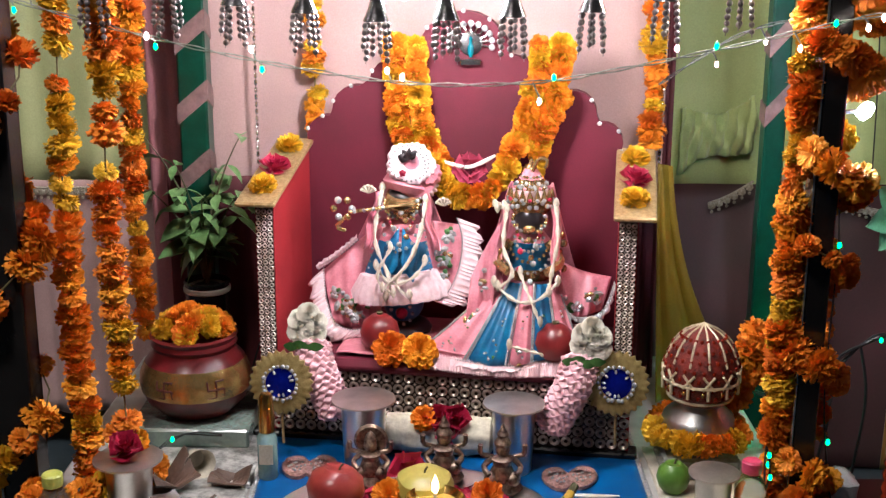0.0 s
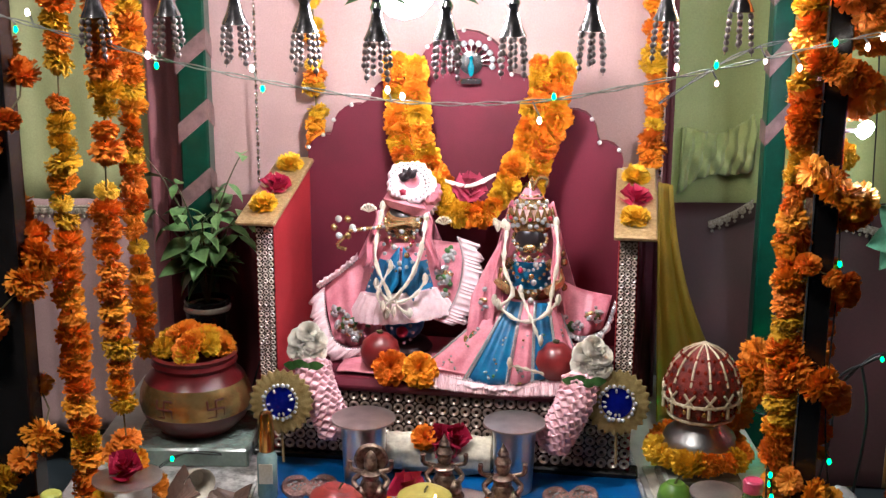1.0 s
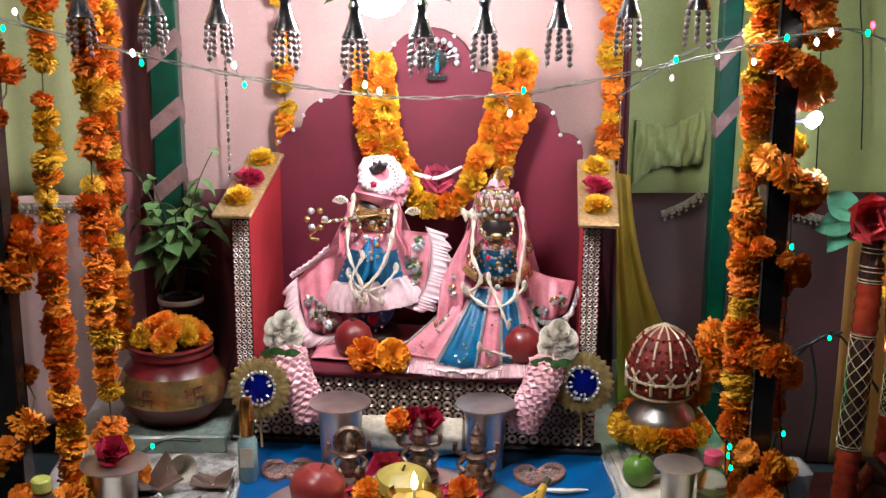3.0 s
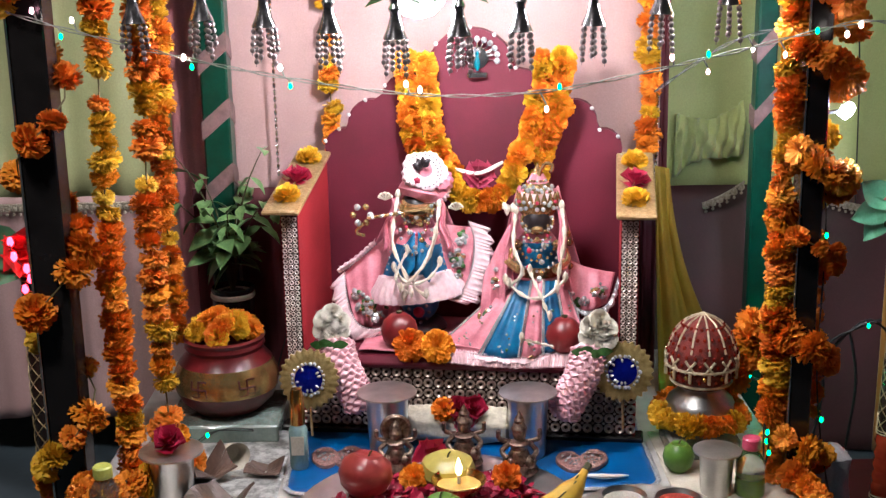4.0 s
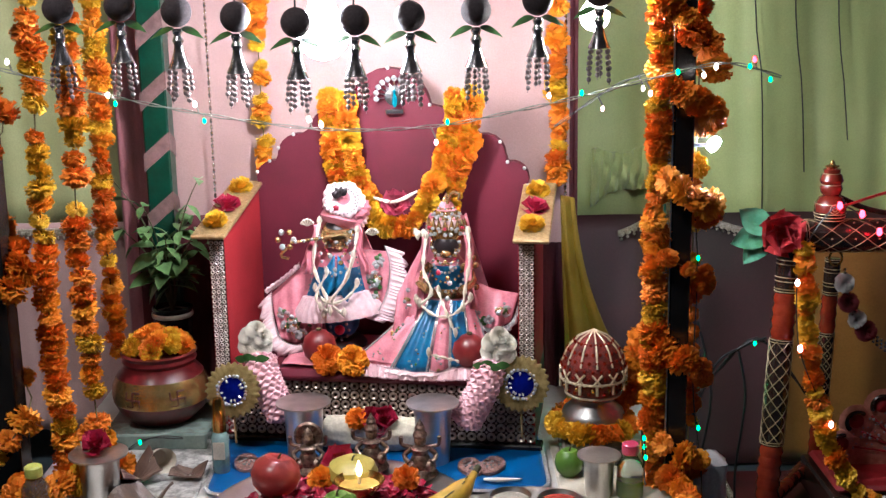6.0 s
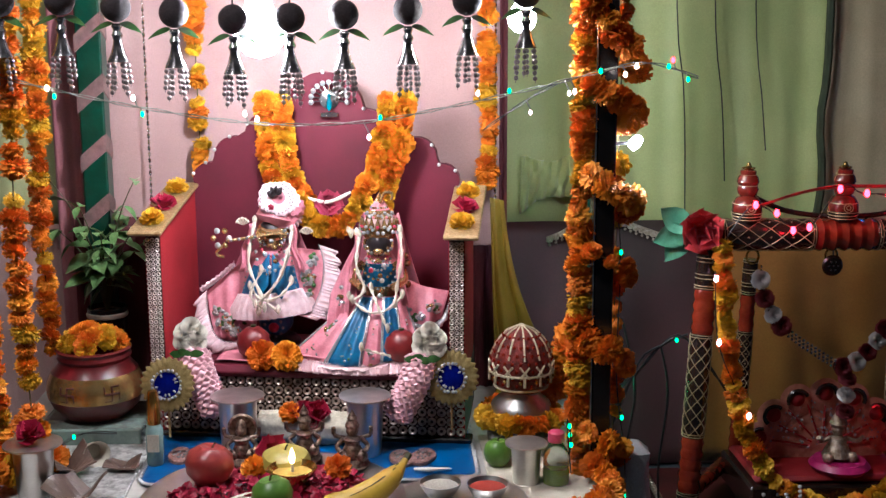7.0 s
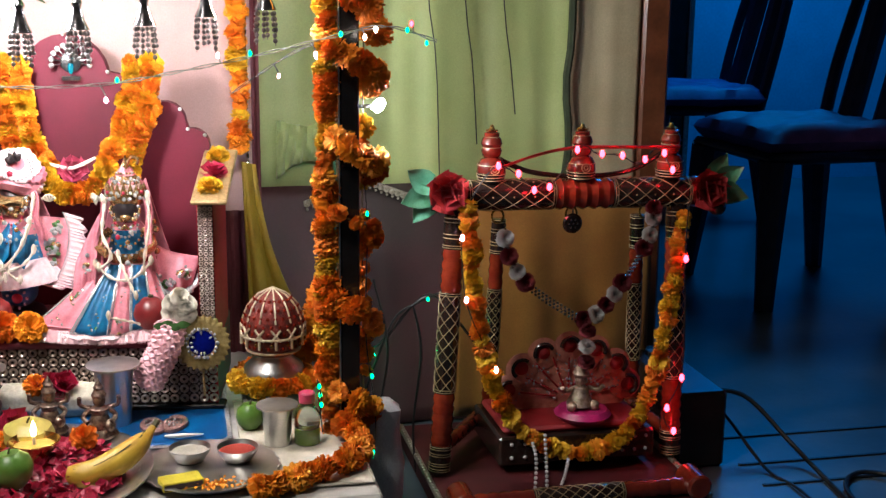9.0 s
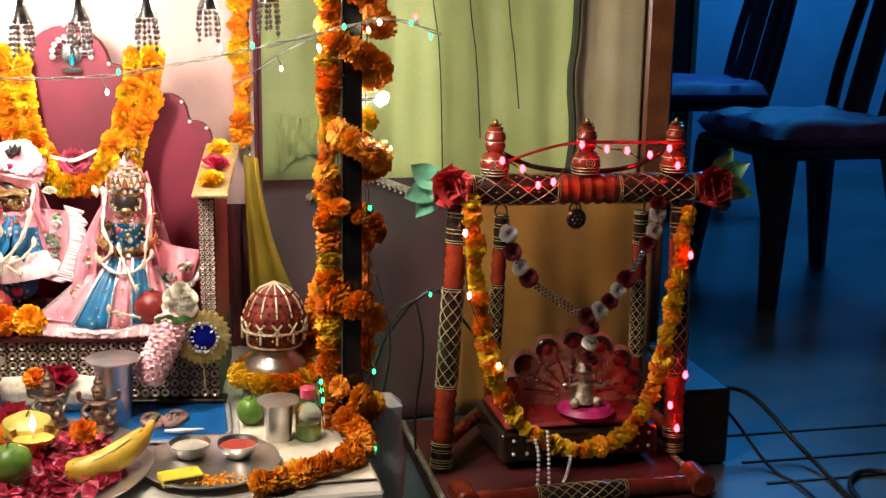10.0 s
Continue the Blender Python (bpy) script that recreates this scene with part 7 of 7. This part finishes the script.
corner_rose(0.640, 0.447, "red organza rose with green cloth leaves", -1)
corner_rose(1.098, 0.440, "red organza rose with green cloth leaves", 1)
corner_rose(-0.600, 0.405, "red organza rose lit by red lamps beside the post", -1)
carved = thing("carved_post", "red lacquered turned wooden post beside the canopy", "post", pose(-0.612, 1.50, FLOOR_Z))
turned_rod("shaft", (0, 0, 0.0), (0.006, 0, 0.50), 0.020, POST, carved)
light_string("thin wire with red lamps on the organza rose", [(-0.612, 1.475, 0.33), (-0.603, 1.452, 0.36), (-0.585, 1.435, 0.385), (-0.60, 1.430, 0.40), (-0.615, 1.438, 0.425), (-0.612, 1.48, 0.43)], 24, [(0.2, "r", 0.0), (0.36, "r", 0.0), (0.5, "r", 0.0), (0.64, "r", 0.0), (0.8, "r", 0.0)], WIRE, 0.0008, 0.001, 0.005)
spot = thing("small_led_lamp", "small white LED lamp fixed behind the post", "lamp", pose(0.504, 1.356, 0.602))
Mesh().lathe([(1e-5, -0.010), (0.006, -0.009), (0.0085, 0.0), (0.006, 0.010), (1e-5, 0.013)], 16, 0, pose(0, 0, 0, 25, 30, 20)).ob("led_lens", mat("cold_white_led", (0.80, 0.86, 1.0), (0.80, 0.86, 1.0), 0.2, emit=700.0), spot)
Mesh().tube([(-0.008, 0, 0), (-0.044, -0.012, 0.0)], 0.003, 6).ob("bracket", WIRE, spot)
knob = thing("dark_knob", "dark turned wooden knob under the beam's end", "knob", pose(1.130, 1.50, 0.405))
Mesh().ball((0, 0, 0), 0.016, 16, 10).ob("ball", BLACK_LAC, knob)
Mesh().tube([(0, 0, 0.014), (-0.004, 0, 0.03)], 0.003, 6).ob("neck", BLACK_LAC, knob)
ribbon = Mesh().grid(lambda u, v: (0.715 + 0.33 * u, 1.480 - 0.006 * v, 0.478 + 0.040 * math.sin(min(u * 2.0, 1.0) * 1.57) - 0.006 * u + 0.0055 * v), 30, 2)
rb = ribbon.ob("red_ribbon", mat("red_satin_ribbon", (0.38, 0.012, 0.02), None, 0.35, scale=60))
rb.modifiers.new("thickness", "SOLIDIFY").thickness = 0.001
tagged(rb, "narrow red satin ribbon tied between the finials", "ribbon")

garland("swing_garland", "marigold garland looped round the swing", [(0.672, 1.462, 0.425), (0.678, 1.455, 0.33), (0.690, 1.445, 0.22), (0.715, 1.435, 0.12), (0.760, 1.425, 0.045), (0.830, 1.42, 0.005), (0.890, 1.42, 0.0), (0.950, 1.42, 0.03), (0.990, 1.425, 0.10), (1.015, 1.435, 0.20), (1.035, 1.45, 0.30), (1.048, 1.46, 0.40)], 62, 0.0190, 70, yellow=0.35, jitter=0.8)
beadg = bend([(0.735, 1.465, 0.385), (0.740, 1.46, 0.345), (0.775, 1.46, 0.290), (0.845, 1.455, 0.240), (0.880, 1.455, 0.225), (0.920, 1.455, 0.255), (0.975, 1.46, 0.335), (0.995, 1.465, 0.375), (0.998, 1.466, 0.42)], 60)
bob = thing("bead_garland", "silver bead garland with maroon and white pompoms", "garland", Matrix.Translation(beadg[0]))
for s in (-0.006, 0.0, 0.006):
    m = Mesh()
    for k, p in enumerate(beadg):
        m.ball(p - beadg[0] + Vector((0, -0.002, s)), 0.0026, 6, 4)
    m.ob("bead_chain", SILVER, bob)["kind"] = "stuff"
for t, c, r in ((2, 1, 0.016), (6, 0, 0.016), (10, 1, 0.015), (13, 0, 0.017), (29, 0, 0.016), (32, 1, 0.016), (35, 0, 0.015), (38, 1, 0.015), (41, 0, 0.017), (50, 0, 0.016), (53, 1, 0.015), (57, 1, 0.016), (59, 0, 0.015)):
    piece("pompom", POMS[c], bob, facing(beadg[t] - beadg[0], (0.2, -1, 0.2), r))
for k in range(3):
    piece("pompom", POMS[k % 2], bob, facing(Vector((0.882, 1.452, 0.205 - 0.028 * k)) - beadg[0], (0, -0.4, 1), 0.015))
for pts in ([(0.778, 1.425, 0.032), (0.776, 1.385, 0.010), (0.770, 1.365, -0.025), (0.758, 1.335, -0.062)], [(0.797, 1.405, 0.040), (0.794, 1.385, 0.005), (0.790, 1.365, -0.03), (0.782, 1.335, -0.066)], [(0.838, 1.40, -0.005), (0.828, 1.385, -0.025), (0.812, 1.365, -0.045), (0.797, 1.335, -0.066)]):
    q = bend(pts, 17)
    ob = thing("bead_string", "string of small pearl beads hanging from the seat", "beads", Matrix.Translation(q[0]), group="pearl strings")
    for p in q:
        Mesh().ball(p - q[0], 0.0034, 7, 5).ob("bead", bpy.data.materials["pearl_bead"], ob)
light_string("thin wire with red lamps wound on the swing", [(0.655, 1.46, 0.40), (0.70, 1.46, 0.475), (0.73, 1.455, 0.49), (0.80, 1.46, 0.45), (0.86, 1.462, 0.52), (0.89, 1.462, 0.508), (0.93, 1.462, 0.505), (0.965, 1.462, 0.49), (1.0, 1.465, 0.515), (1.03, 1.465, 0.47)], 50, [(0.22, "r", 0.0), (0.30, "r", -0.004), (0.36, "r", 0.006), (0.42, "r", 0.0), (0.57, "r", 0.0), (0.67, "r", 0.0), (0.74, "r", 0.0), (0.83, "r", 0.0), (0.92, "r", 0.0), (0.985, "r", 0.0)], WIRE, 0.0008, 0.001, 0.0046)
light_string("thin wire with red lamps down the swing's post", [(1.050, 1.44, 0.42), (1.046, 1.435, 0.33), (1.050, 1.43, 0.22), (1.046, 1.425, 0.12), (1.015, 1.42, 0.055), (1.04, 1.42, 0.02)], 30, [(0.22, "r", 0.0), (0.72, "r", 0.0), (0.86, "r", 0.0), (0.98, "r", 0.0)], WIRE, 0.0008, 0.001, 0.0048)
light_string("thin wire with pink lamps down the swing's post", [(0.655, 1.44, 0.39), (0.665, 1.44, 0.27), (0.712, 1.43, 0.16), (0.718, 1.43, 0.14)], 24, [(0.05, "p", 0.0), (0.45, "p", 0.0), (0.95, "p", 0.0)], WIRE, 0.0008, 0.001, 0.004)

# ---- black loudspeaker box and cables ----
spk = thing("speaker_box", "black wooden speaker box standing on the floor", "speaker", pose(1.130, 1.62, FLOOR_Z))
Mesh().box((-0.055, -0.13, 0.0), (0.040, 0.17, 0.145), 0.006).ob("cabinet", BLACK_WOOD, spk, smooth=False)
Mesh().box((-0.020, 0.10, 0.145), (0.036, 0.125, 0.152), 0.002).ob("handle", WIRE, spk, smooth=False)
for k, pts in enumerate(([(1.172, 1.60, 0.03), (1.25, 1.58, 0.02), (1.31, 1.50, -0.05), (1.32, 1.40, -0.074), (1.30, 1.25, -0.074)], [(1.172, 1.58, 0.03), (1.21, 1.55, -0.02), (1.235, 1.45, -0.074), (1.25, 1.36, -0.075), (1.24, 1.2, -0.075)],
                         [(1.31, 1.22, -0.074), (1.33, 1.34, -0.072), (1.39, 1.40, -0.072), (1.45, 1.36, -0.072), (1.46, 1.24, -0.074)])):
    tagged(Mesh().tube(bend(pts, 24), 0.0045 if k != 1 else 0.003, 8).ob("floor_cable", WIRE), "black cable curling over the floor", "cable")
for y in (1.62, 1.49, 1.395):
    tagged(Mesh().box((1.20, y - 0.004, FLOOR_Z), (3.2, y + 0.004, FLOOR_Z + 0.003), 0.001).ob("floor_strip", WIRE, smooth=False), "thin dark strip lying straight across the floor", "strip", "floor strips")

# ---- moulded plastic chairs with violet cushions ----


def plastic_chair(m, label):
    ob = thing("plastic_chair", label, "chair", m, group="plastic chairs")
    Mesh().box((-0.22, -0.22, 0.395), (0.22, 0.22, 0.425), 0.012).ob("seat", PLASTIC_NAVY, ob)
    for sx in (-1, 1):
        for sy in (-1, 1):
            top, bot = Vector((sx * 0.185, sy * 0.185, 0.40)), Vector((sx * 0.235 if sx > 0 else sx * 0.215, sy * 0.225, 0.0))
            Mesh().tube([bot, bot.lerp(top, 0.5), top], [0.026, 0.036, 0.048], 8).ob("leg", PLASTIC_NAVY, ob)
    for sy in (-1, 1):
        Mesh().tube(bend([(0.20, sy * 0.19, 0.40), (0.245, sy * 0.20, 0.62), (0.30, sy * 0.18, 0.86)], 10), 0.020, 8).ob("back_upright", PLASTIC_NAVY, ob)
    Mesh().tube(bend([(0.30, -0.18, 0.86), (0.325, 0, 0.90), (0.30, 0.18, 0.86)], 10), 0.022, 8).ob("top_rail", PLASTIC_NAVY, ob)
    for y in (-0.085, 0.085):
        Mesh().tube(bend([(0.205, y, 0.41), (0.26, y, 0.64), (0.315, y, 0.88)], 8), [0.036] * 9, 8).ob("back_slat", PLASTIC_NAVY, ob)
    return ob


def cushion(m):
    ob = thing("seat_cushion", "violet cloth cushion lying on a plastic chair", "cushion", m, group="chair cushions")
    def pad(u, v, s):
        x, y = 2 * u - 1, 2 * v - 1
        e = max(0.0, (1 - x ** 6) * (1 - y ** 6)) ** 0.5
        return (0.225 * x + 0.01 * noise.noise((u * 4, v * 4, 1)), 0.225 * y, 0.032 + s * 0.044 * e + 0.020 * noise.noise((u * 5, v * 5, 2)) * e)
    mm = Mesh().grid(lambda u, v: pad(u, v, 1), 24, 24).grid(lambda u, v: pad(u, v, -1), 24, 24)
    mm.ob("cover", PURPLE_CLOTH, ob)
    return ob


for x, y, turn in ((1.955, 2.72, 4), (2.14, 3.90, -3)):
    m = pose(x, y, FLOOR_Z, 0, 0, turn)
    plastic_chair(m, "navy moulded plastic chair with a slatted back")
    cushion(m @ Matrix.Translation((0, 0, 0.424)))
